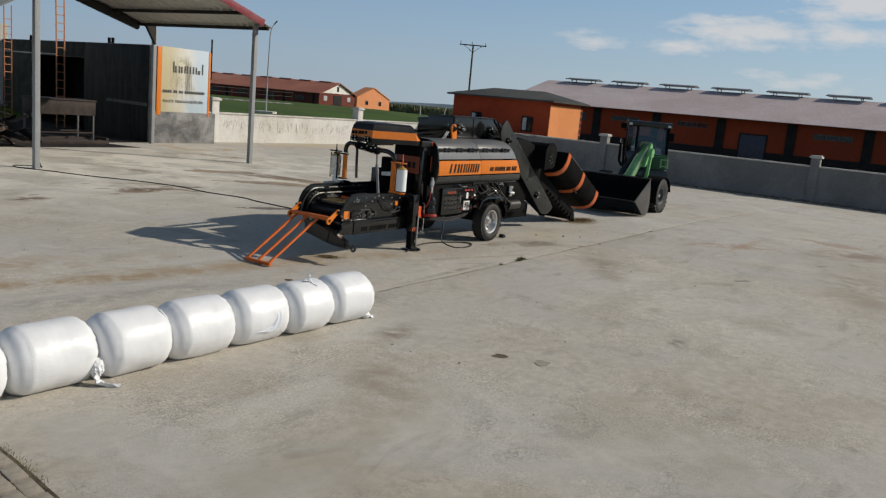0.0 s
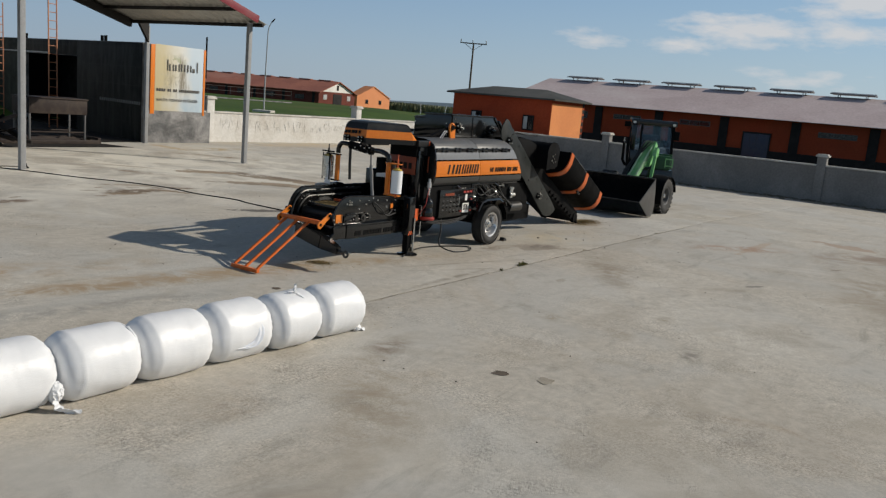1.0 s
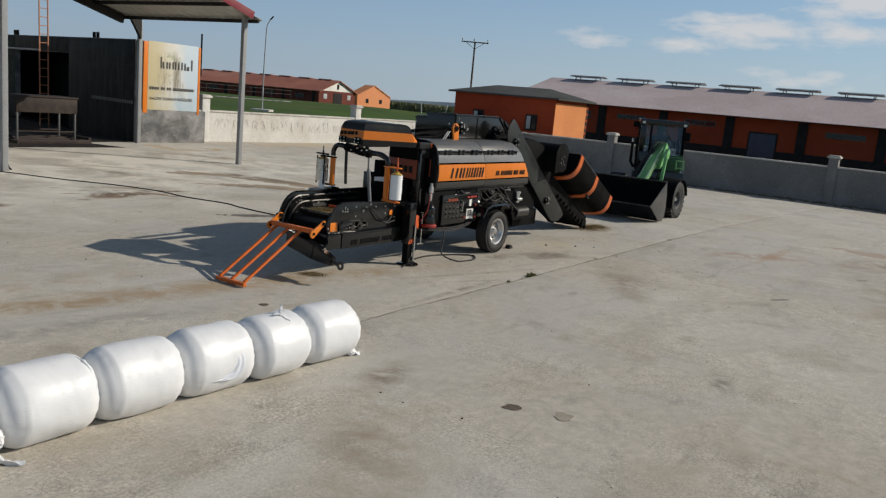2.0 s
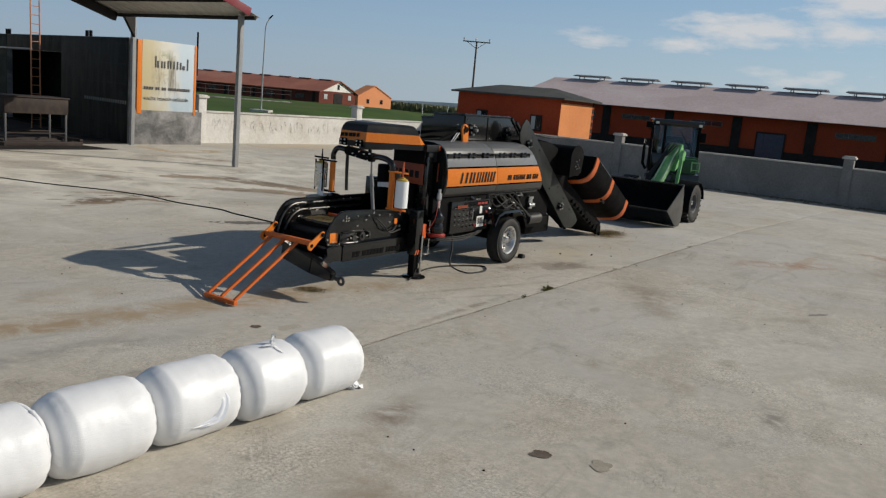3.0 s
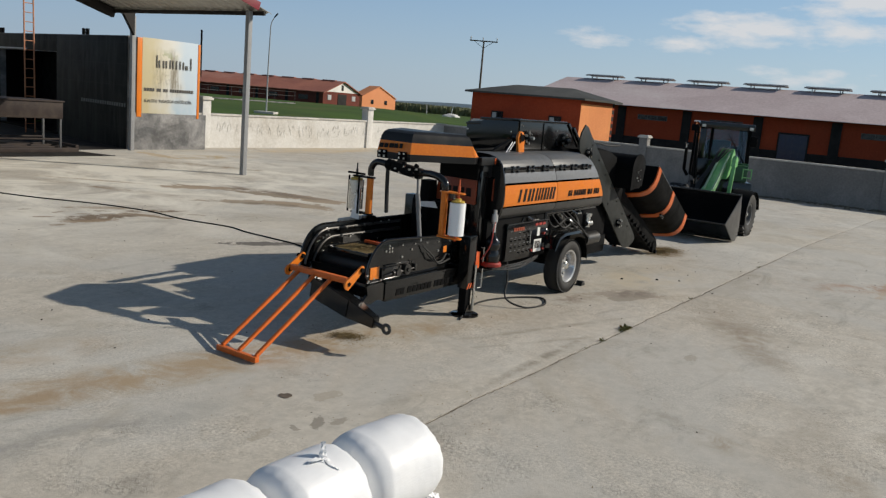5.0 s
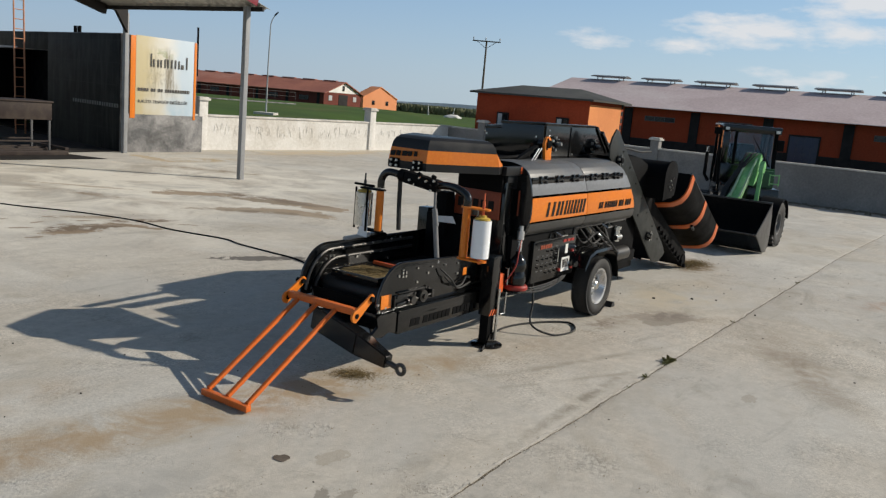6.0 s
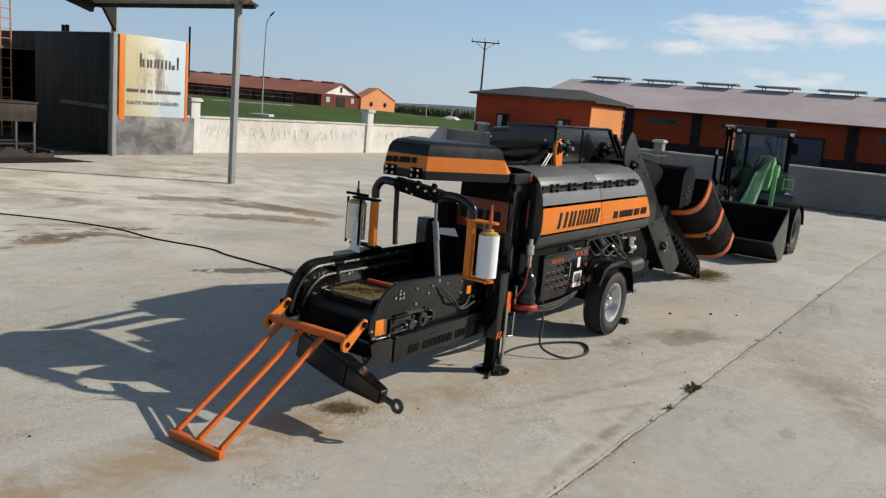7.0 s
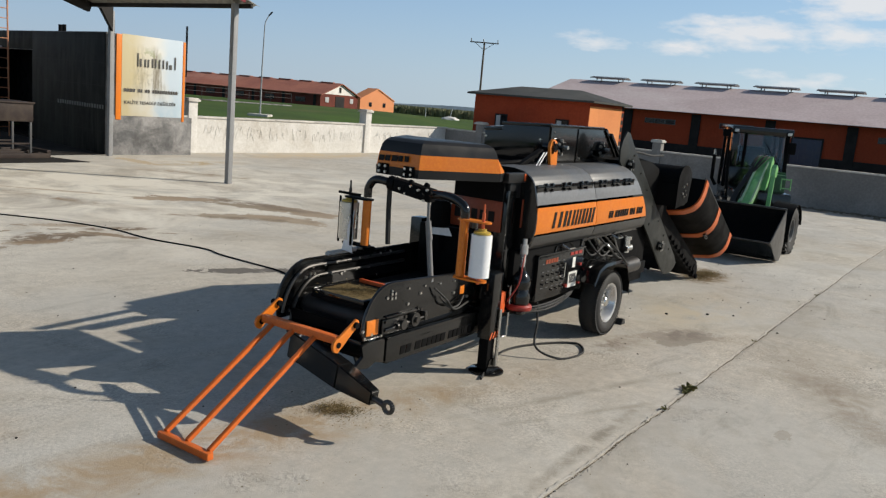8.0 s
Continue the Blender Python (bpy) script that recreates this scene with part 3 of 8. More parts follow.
def slab(name, side, far, label):
    bm = BM()
    xs = [-26.0 + 0.5 * i for i in range(24)] + [-14 + 0.06 * i for i in range(500)] + [16 + 0.5 * i for i in range(20)] + [25.9]
    ys = [0.0, 0.05, 0.4, 1.5, 3.0, 5.0, 7.0, 9.0, 11.0, 14.0, 19.2, 24.0]
    ys = [y for y in ys if y <= far] if side > 0 else ys
    grid = []
    for x in xs:
        gap = 0.0045 + 0.008 * max(0.0, noise.noise((x * 2.3, 1.0, side * 4.0)) + 0.1) + 0.016 * max(0.0, noise.noise((x * 7.0, 2.0, side * 6.0)) - 0.12)
        e = JOINT_Y + joint_wobble(x) + side * gap
        row = [bm.verts.new((x, e, yard_z(x, e) - 0.10))]
        for y in ys:
            yy = e + side * y
            drop = 0.006 if y == 0 else 0.0
            row.append(bm.verts.new((x, yy, yard_z(x, yy) - drop)))
        grid.append(row)
    fs = []
    for r0, r1 in zip(grid, grid[1:]):
        for j in range(len(r0) - 1):
            fs.append(bm.faces.new((r0[j], r1[j], r1[j + 1], r0[j + 1]) if side > 0 else (r0[j], r0[j + 1], r1[j + 1], r1[j])))
    return solid(name, bm, CONCRETE, YARD, label, "pavement", kind="structure")


slab("pavement_1", 1, 30, "worn grey concrete yard slab with brown stains")
slab("pavement_2", -1, 30, "worn grey concrete yard slab beside the joint")
SOIL = mottled("joint_soil", (0.20, 0.175, 0.135), (0.11, 0.09, 0.065), 0.95, 8, 60)
bm = BM()
fill = []
for i in range(700):
    x = -14 + 0.05 * i
    y = JOINT_Y + joint_wobble(x)
    z = yard_z(x, y) - 0.008
    fill.append([(x, y - 0.05, z), (x, y, z + 0.003 * noise.noise((x * 9.0, 0.0, 4.0))), (x, y + 0.05, z)])
sheet(bm, fill, 0.08)
solid("joint_filling", bm, SOIL, YARD, "dark soil in the joint of the yard", "soil", kind="structure")
# thin near-black floor sheet with a pointed front corner
DARK_FLOOR = mottled("near_black_floor", (0.016, 0.014, 0.013), (0.03, 0.027, 0.024), 0.8, 1.5, 20, (0.045, 0.038, 0.03))
bm = BM()
bot = [bm.verts.new(p) for p in ((-9, 14.95, -0.05), (6.9, 15.06, -0.05), (6.42, 16.6, -0.05), (8.55, 16.88, -0.05), (10.4, 29.7, -0.05), (-9, 29.7, -0.05))]
top = [bm.verts.new((v.co.x, v.co.y, 0.008)) for v in bot]
bm.faces.new(top)
for k in range(6):
    bm.faces.new((bot[k], bot[(k + 1) % 6], top[(k + 1) % 6], top[k]))
solid("floor", bm, DARK_FLOOR, YARD, "near-black workshop floor under the canopy", "floor", kind="structure")

# boundary walls
WALL_L, WALL_U = 17.5, 25.8


def wall_run(name, a, b, h, mat, label, base=-0.5, thick=0.2):
    bm = BM()
    a, b = Vector(a), Vector(b)
    d = (b - a).normalized()
    n = Vector((-d.y, d.x, 0))
    steps = max(2, int((b - a).length / 0.5))
    rows = []
    for i in range(steps + 1):
        p = a + (b - a) * i / steps
        w = 0.006 * noise.noise((i * 0.7, 1.0, 2.0))
        rows.append([p + n * (thick / 2 + w) + Vector((0, 0, base)), p + n * (thick / 2 + w) + Vector((0, 0, h)), p - n * (thick / 2) + Vector((0, 0, h)), p - n * (thick / 2) + Vector((0, 0, base))])
    sheet(bm, rows)
    ob = solid(name, bm, mat, YARD, label, "wall", kind="structure")
    bm = BM()
    L = (b - a).length
    k = 0.0
    while k < L - 0.05:
        e = min(L, k + 1.95)
        p, q = a + d * (k + 0.006), a + d * (e - 0.006)
        p.z = q.z = h + 0.03 + 0.004 * noise.noise((k, 7.0, 1.0))
        beam(bm, p, q, thick + 0.08, 0.06, 0.008)
        k = e
    part("coping", bm, COPING, ob, "weathered concrete coping")
    return ob


def pillar(name, x, y, h, label, mat=None):
    bm = BM()
    add_box(bm, (x - 0.17, y - 0.17, -0.5), (x + 0.17, y + 0.17, h - 0.1), 0.01)
    ob = solid(name, bm, mat or WALL_RENDER, YARD, label, "pillar", "wall pillars", "structure")
    bm = BM()
    add_box(bm, (x - 0.23, y - 0.23, h - 0.1), (x + 0.23, y + 0.23, h - 0.03), 0.01)
    add_box(bm, (x - 0.19, y - 0.19, h - 0.03), (x + 0.19, y + 0.19, h + 0.01), 0.01)
    part("cap", bm, COPING, ob, "flat concrete cap")
    return ob


wall_run("wall_west", (11.35, WALL_L, 0), (WALL_U, WALL_L, 0), 1.08, WALL_RENDER, "white rendered boundary wall with faint relief pattern")
wall_run("wall_north", (WALL_U, WALL_L + 0.1, 0), (WALL_U, -26, 0), 1.06, WALL_NORTH, "rendered boundary wall with its own shade put into the colour")
for x, y in ((11.75, WALL_L), (20.2, WALL_L)):
    pillar("wall_pillar", x, y, 1.68, "white rendered wall pillar with flat cap")
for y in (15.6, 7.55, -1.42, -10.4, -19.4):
    pillar("wall_pillar", WALL_U, y, 1.52, "rendered wall pillar with flat cap, shade put into its colour", WALL_NORTH)

# low relief pattern on the white wall
bm = BM()
rnd = random.Random(5)
x = 12.2
while x < 25.2:
    if abs(x - 20.2) > 0.4:
        for k in range(3):
            cx, cz = x + rnd.uniform(-0.15, 0.15), 0.62 + rnd.uniform(-0.12, 0.14)
            pts = [(cx + 0.10 * t * math.cos(k + x), WALL_L - 0.103, cz + 0.14 * math.sin(t * 2.2 + k)) for t in (-1, -0.5, 0, 0.5, 1)]
            pipe(bm, pts, 0.0035, 5)
    x += rnd.uniform(0.3, 0.42)
part("relief", bm, WALL_RENDER, bpy.data.objects["wall_west"], "worn cast relief on the wall")

# ---- left side: printed board wall, dark hall wall, canopy ----
def banner_mat():
    """Faded print: cream on one side, pale blue on the other, with mould that has run down."""
    m, n, l, b = mat_new("faded_print", 0.6)
    v = coords(n, l)
    sp = n.new("ShaderNodeSeparateXYZ")
    l.new(v, sp.inputs["Vector"])
    wob = noise_fac(n, l, v, 1.6, 4, 0.5, 0.3, 0.7)
    xw = n.new("ShaderNodeMath"); xw.operation = "MULTIPLY_ADD"; xw.inputs[1].default_value = 0.5
    l.new(wob, xw.inputs[0]); l.new(sp.outputs["X"], xw.inputs[2])

    def span(sock, lo, hi):
        r = n.new("ShaderNodeMapRange")
        r.inputs["From Min"].default_value, r.inputs["From Max"].default_value = lo, hi
        l.new(sock, r.inputs["Value"])
        return r.outputs["Result"]

    def times(a, k):
        t = n.new("ShaderNodeMath"); t.operation = "MULTIPLY"; t.use_clamp = True
        l.new(a, t.inputs[0])
        if isinstance(k, float):
            t.inputs[1].default_value = k
        else:
            l.new(k, t.inputs[1])
        return t.outputs[0]

    c = mixc(n, l, span(xw.outputs[0], 9.3, 10.1), (0.54, 0.46, 0.27), (0.60, 0.59, 0.54))
    c = mixc(n, l, span(xw.outputs[0], 10.1, 10.7), c, (0.46, 0.54, 0.60))
    low = times(span(sp.outputs["Z"], 1.75, 1.15), noise_fac(n, l, v, 1.3, 5, 0.6, 0.45, 0.6))
    c = mixc(n, l, times(low, span(xw.outputs[0], 9.9, 10.4)), c, (0.40, 0.50, 0.57))
    vs = coords(n, l, (1.0, 1.0, 0.16))
    run = noise_fac(n, l, vs, 5.0, 7, 0.65, 0.46, 0.60, 0.2)
    mid = times(span(sp.outputs["X"], 9.1, 9.55), span(sp.outputs["X"], 10.35, 10.0))
    mid = times(mid, times(span(sp.outputs["Z"], 1.45, 1.9), span(sp.outputs["Z"], 3.1, 2.75)))
    c = mixc(n, l, times(times(run, mid), 0.95), c, (0.20, 0.17, 0.115))
    leaf = times(noise_fac(n, l, v, 4.0, 6, 0.65, 0.54, 0.60, 0.5), times(span(sp.outputs["Z"], 2.35, 2.6), span(sp.outputs["Z"], 3.05, 2.85)))
    leaf = times(leaf, times(span(sp.outputs["X"], 9.2, 9.5), span(sp.outputs["X"], 10.1, 9.9)))
    c = mixc(n, l, times(leaf, 0.7), c, (0.28, 0.30, 0.16))
    blot = times(noise_fac(n, l, v, 7.0, 6, 0.65, 0.52, 0.66, 0.3), times(span(sp.outputs["X"], 9.0, 9.3), span(sp.outputs["X"], 9.9, 9.7)))
    blot = times(blot, times(span(sp.outputs["Z"], 1.85, 2.0), span(sp.outputs["Z"], 2.5, 2.35)))
    c = mixc(n, l, times(blot, 0.6), c, (0.24, 0.22, 0.17))
    l.new(c, b.inputs["Base Color"])
    return m


BANNER = banner_mat()
def hall_mat():
    """Dark glossy hoarding print with a dim picture and damp runs."""
    m, n, l, b = mat_new("dark_hall_print", 0.62)
    b.inputs["Specular IOR Level"].default_value = 0.12
    v = coords(n, l)
    big = noise_fac(n, l, v, 0.9, 6, 0.6, 0.42, 0.62, 0.6)
    vs = coords(n, l, (1.6, 1.0, 0.25))
    run = noise_fac(n, l, vs, 2.6, 7, 0.65, 0.45, 0.7, 0.3)
    br = n.new("ShaderNodeTexBrick")
    br.inputs["Scale"].default_value = 1.0
    br.inputs["Brick Width"].default_value, br.inputs["Row Height"].default_value, br.inputs["Mortar Size"].default_value = 0.9, 0.62, 0.012
    br.inputs["Color1"].default_value, br.inputs["Color2"].default_value, br.inputs["Mortar"].default_value = (0.2, 0.2, 0.2, 1), (0.6, 0.6, 0.6, 1), (1, 1, 1, 1)
    mp = n.new("ShaderNodeMapping")
    mp.inputs["Rotation"].default_value = (radians(90), 0, 0)
    l.new(v, mp.inputs["Vector"])
    l.new(mp.outputs["Vector"], br.inputs["Vector"])
    c = mixc(n, l, big, (0.007, 0.0075, 0.007), (0.019, 0.020, 0.018))
    c = mixc(n, l, run, c, (0.034, 0.035, 0.031))
    pic = n.new("ShaderNodeMath"); pic.operation = "MULTIPLY"; pic.inputs[1].default_value = 0.35
    l.new(br.outputs["Fac"], pic.inputs[0])
    c = mixc(n, l, pic.outputs[0], c, (0.036, 0.036, 0.034))
    l.new(c, b.inputs["Base Color"])
    bump(n, l, b, big, 0.1, 0.02)
    return m


DARK_PRINT = hall_mat()
FADED_INK = paint("faded_ink", (0.075, 0.07, 0.062), 0.7, 0.5, (0.16, 0.15, 0.13))
FAINT_PRINT = paint("faint_grey_print", (0.16, 0.16, 0.15), 0.7, 0.4)
HALL_SIDE = mottled("weathered_hall_side", (0.035, 0.038, 0.031), (0.06, 0.064, 0.053), 0.9, 1.4, 12, (0.035, 0.035, 0.03))
bw = thing("printed_board_wall", YARD, "grey block wall with a faded, stained advertising board", "wall", kind="structure")
bm = BM()
add_box(bm, (8.5, 16.7, -0.3), (11.2, 16.95, 1.1), 0.01)
part("plinth", bm, WALL_GREY, bw, "stained grey rendered plinth")
bm = BM()
add_box(bm, (8.5, 16.72, 1.1), (10.94, 16.9, 3.28), 0.01)
part("board", bm, WALL_GREY, bw)
bm = BM()
add_box(bm, (8.81, 16.69, 1.09), (10.81, 16.715, 3.30), 0.004)
part("print", bm, BANNER, bw, "faded advertising print in cream and pale blue")
for x0, x1 in ((8.64, 8.80), (10.82, 10.90)):
    bm = BM()
    add_box(bm, (x0, 16.685, 0.98), (x1, 16.72, 3.28), 0.004)
    part("edge_strip", bm, ORANGE, bw, "orange edge strip of the board")
# wordmark and two text lines as plain shapes
bm = BM()
for x0, w, h in ((9.29, 0.04, 0.37), (9.37, 0.05, 0.22), (9.52, 0.05, 0.22), (9.62, 0.05, 0.22), (9.76, 0.045, 0.25), (9.86, 0.045, 0.25), (9.99, 0.045, 0.25), (10.12, 0.045, 0.25), (10.24, 0.05, 0.23), (10.34, 0.09, 0.13), (10.52, 0.045, 0.36)):
    add_box(bm, (x0, 16.672, 2.46), (x0 + w, 16.678, 2.46 + h), 0.002)
part("wordmark", bm, FADED_INK, bw, "faded dark wordmark strokes")
bm = BM()
x = 8.88
rnd = random.Random(172)
while x < 10.66:
    w = rnd.uniform(0.05, 0.085)
    add_box(bm, (x, 16.673, 1.755), (min(x + w, 10.66), 16.679, 1.845))
    x += w + (0.02 if rnd.random() < 0.84 else 0.09)
part("text_line", bm, FADED_INK, bw, "unreadable line of print")


def lettering(name, text, size, width, mat, parent, m, label):
    """A line of the built-in font, squeezed to a width, as a thin mesh."""
    cu = bpy.data.curves.new(name, "FONT")
    cu.body, cu.size, cu.extrude = text, size, 0.003
    tmp = new("lettering_draft", cu)
    bpy.context.view_layer.update()
    me = bpy.data.meshes.new_from_object(tmp.evaluated_get(bpy.context.evaluated_depsgraph_get()))
    bpy.data.objects.remove(tmp)
    xs = [v.co.x for v in me.vertices]
    me.transform(m @ Matrix.Diagonal((width / (max(xs) - min(xs)), 1, 1, 1)) @ Matrix.Translation((-min(xs), 0, 0)))
    me.materials.clear()
    me.materials.append(mat)
    ob = new(name, me)
    ob.parent = parent
    return tagged(ob, label)


lettering("slogan", "KAL\u0130TE TESAD\u00dcF DE\u011e\u0130LD\u0130R", 0.125, 1.70, FADED_INK, bw, pose(8.90, 16.676, 1.425, 90, 0, 0), "dark capital letters of a slogan")
bm = BM()
cyl(bm, (10.975, 16.75, 2.3), (10.975, 16.75, 3.75), 0.03, 8)
cyl(bm, (8.5, 16.62, 2.9), (8.5, 16.62, 3.6), 0.03, 8)
part("post", bm, BLACK_MATT, bw)

# the hall wall runs back from the board, its printed face in its own shade
HALL = YARD @ pose(8.45, 16.86, 0, 0, 0, 82.0)
hall = thing("hall_wall", HALL, "dark printed hall wall behind the canopy", "wall", kind="structure")
bm = BM()
for x0, x1, z0, z1 in ((0.0, 4.96, -0.3, 3.3), (4.96, 10.02, 2.72, 3.3), (10.02, 13.1, -0.3, 3.3)):
    add_box(bm, (x0, -0.2, z0), (x1, 0.0, z1))
part("panel", bm, WALL_GREY, hall)
bm = BM()
add_box(bm, (0.02, 0.0, -0.05), (4.94, 0.02, 3.28), 0.004)
part("print", bm, DARK_PRINT, hall, "dark advertising print with a dim picture")
bm = BM()
add_box(bm, (4.96, 0.0, 2.74), (10.0, 0.02, 3.28), 0.004)
part("lintel", bm, DARK_PRINT, hall)
bm = BM()
add_box(bm, (10.04, 0.0, -0.05), (13.08, 0.02, 3.28), 0.004)
part("side_wall", bm, HALL_SIDE, hall, "weathered grey-green wall")
# recess faces coloured black, standing in for an unlit interior
bm = BM()
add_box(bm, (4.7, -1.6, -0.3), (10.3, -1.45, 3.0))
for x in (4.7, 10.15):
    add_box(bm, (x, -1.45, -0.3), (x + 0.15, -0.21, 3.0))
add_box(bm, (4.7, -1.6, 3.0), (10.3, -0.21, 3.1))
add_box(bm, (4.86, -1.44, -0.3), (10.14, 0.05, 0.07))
part("recess", bm, BLACK_MATT, hall, "hall recess with its darkness painted in black")
bm = BM()
add_box(bm, (7.4, 0.03, 2.75), (13.0, 0.07, 2.80), 0.005)
part("rail", bm, GALV, hall)
bm = BM()
x = 0.08
rnd = random.Random(3)
while x < 3.1:
    w = rnd.uniform(0.07, 0.11)
    add_box(bm, (x, 0.022, 1.23), (x + w, 0.03, 1.34))
    x += w + 0.07
part("text_line", bm, FAINT_PRINT, hall, "faint line of print")
for x in (2.9, 10.0):
    for dx in (0.0, 0.28):
        bm = BM()
        cyl(bm, (x + dx, -0.1, 3.28), (x + dx, -0.1, 3.5), 0.055, 10)
        part("vent_pipe", bm, BLACK_MATT, hall)
bm = BM()
add_box(bm, (13.1, -0.2, -0.3), (13.3, 20.0, 3.95))
part("rear_wall", bm, WALL_RENDER, hall, "pale rendered wall at the back of the yard")

# canopy with posts
ROOF_SHEET = paint("galvanised_sheet", (0.42, 0.41, 0.38), 0.5, 0.4, (0.2, 0.17, 0.14), metal=0.3)
MAROON = paint("maroon_trim", (0.22, 0.03, 0.04), 0.45, 0.2)
POST_GREY = paint("dull_grey_post_paint", (0.30, 0.305, 0.31), 0.5, 0.3, (0.16, 0.135, 0.11), spec=0.3)
STEEL_DARK = paint("dark_beam_paint", (0.022, 0.02, 0.019), 0.6, 0.2, (0.08, 0.065, 0.05), spec=0.2)
can = thing("canopy", YARD, "open steel canopy with corrugated roof and grey posts", "canopy", kind="structure")
RX, RZ, EX, EZ, LX, LZ = 3.34, 5.235, 7.8, 3.88, -0.6, 3.07
for x, y in ((7.5, 10.72), (8.35, 16.5), (0.82, 10.3)):
    top = EZ - 0.04 + max(0.0, (EX - x)) * 0.285
    bm = BM()
    add_box(bm, (x - 0.06, y - 0.06, -0.02), (x + 0.06, y + 0.06, top), 0.006)
    part("post", bm, POST_GREY, can, "grey box-section steel post")
for y0, y1, name in ((10.27, 16.4, "roof"),):
    for (xa, za), (xb, zb) in (((RX, RZ), (EX, EZ)), ((LX, LZ), (RX, RZ))):
        bm = BM()
        n = 44
        rows = []
        for i in range(n * 2 + 1):
            y = y0 + (y1 - y0) * i / (2 * n)
            w = 0.038 if (i % 4) in (1, 2) else -0.0
            rows.append([Vector((xa, y, za + w)), Vector((xb, y, zb + w))])
        sheet(bm, rows, 0.004)
        part("roof_sheet", bm, ROOF_SHEET, can, "corrugated roof sheet", smooth=20)
bm = BM()
for (xa, za), (xb, zb) in (((RX, RZ), (EX - 0.42, EZ + 0.128)),):
    beam(bm, (xa, 10.25, za + 0.0), (xb, 10.25, zb + 0.0), 0.03, 0.2, 0.004)
part("verge_trim", bm, MAROON, can, "maroon metal verge")
for y in (16.3,):
    bm = BM()
    for (xa, za), (xb, zb) in (((RX, RZ - 0.22), (7.6, EZ + 0.0)), ((LX + 0.4, LZ - 0.1), (RX, RZ - 0.22))):
        beam(bm, (xa, y, za), (xb, y, zb - 0.06), 0.14, 0.24, 0.006)
    if y > 12:
        plate(bm, [(8.3, 3.95), (8.3, 3.3), (7.95, 3.85), (7.0, 4.05), (7.0, 4.2)], 0.12, Matrix.Translation((0, y + 0.1, 0)))
    part("rafter", bm, STEEL_DARK, can, "dark haunched rafter")
for x in (7.6, 6.6, 5.2, 3.9, 2.4, 1.0, -0.6):
    z = (EZ + (EX - x) * (RZ - EZ) / (EX - RX)) if x > RX else RZ - (RX - x) * (RZ - LZ) / (RX - LX)
    bm = BM()
    add_box(bm, (x - 0.03, 10.3, z - 0.11), (x + 0.03, 16.35, z - 0.015), 0.004)
    part("purlin", bm, STEEL_DARK, can)

# ladder against the hall
lad = thing("ladder", YARD, "tall rusty orange ladder standing by the hall wall", "ladder")
LAD_RUST = paint("rusty_orange", (0.5, 0.2, 0.09), 0.6, 0.4)
for dx in (0.0, 0.32):
    bm = BM()
    beam(bm, (8.36 + dx, 22.3, 0.0), (8.37 + dx, 22.42, 5.4), 0.035, 0.05, 0.004)
    part("stile", bm, LAD_RUST, lad)
for k in range(17):
    z = 0.3 + k * 0.3
    bm = BM()
    cyl(bm, (8.36, 22.3 + z * 0.022, z), (8.69, 22.3 + z * 0.022, z), 0.014, 8)
    part("rung", bm, LAD_RUST, lad)

# ---- office house behind the far wall ----
# one orange render coloured twice: a sunlit tone, then a shaded red tone
HOUSE_LIT = mottled("orange_render", (0.74, 0.29, 0.11), (0.68, 0.25, 0.095), 0.9, 0.6, 12, (0.62, 0.23, 0.09), 0.2)
HOUSE_SHADED = mottled("shaded_orange_render", (0.37, 0.062, 0.024), (0.32, 0.05, 0.020), 0.9, 0.5, 10, (0.26, 0.05, 0.022), 0.2)
ROOF_DARK = mottled("dark_roof_sheet", (0.055, 0.055, 0.05), (0.08, 0.078, 0.07), 0.7, 0.8, 15)
ROOF_PALE = mottled("pale_red_tile_roof", (0.56, 0.47, 0.465), (0.49, 0.40, 0.395), 0.75, 0.35, 6, (0.60, 0.53, 0.515), 0.2)
DARK_COL = mottled("dark_column_paint", (0.017, 0.015, 0.015), (0.026, 0.023, 0.022), 0.8, 2, 14)
WINDOW_DARK = paint("dark_window_glass", (0.012, 0.013, 0.016), 0.2, 0.06)
BLUE_DOOR = paint("dark_blue_door", (0.024, 0.031, 0.066), 0.45, 0.25)
WHITE_FRAME = paint("white_window_frame", (0.45, 0.45, 0.45), 0.4, 0.15)


def window(parent, m, w, h, frame=0.05, panes=2, mat_frame=None):
    """A window in the local x, z plane of m, facing -y."""
    win = thing("window", Matrix(), "", "")
    win.parent = parent
    win.matrix_world = m
    bm = BM()
    for x0, x1, z0, z1 in ((0, w, 0, frame), (0, w, h - frame, h), (0, frame, frame, h - frame), (w - frame, w, frame, h - frame)):
        add_box(bm, (x0, -0.03, z0), (x1, 0.05, z1), 0.004)
    for k in range(1, panes):
        add_box(bm, (w * k / panes - frame / 2, -0.025, frame), (w * k / panes + frame / 2, 0.05, h - frame), 0.004)
    part("window_frame", bm, mat_frame or WHITE_FRAME, win)
    for k in range(panes):
        bm = BM()
        add_box(bm, (w * k / panes + frame / 2 + 0.004, 0.0, frame), (w * (k + 1) / panes - frame / 2 - 0.004, 0.02, h - frame))
        part("pane", bm, WINDOW_DARK, win)
    return win


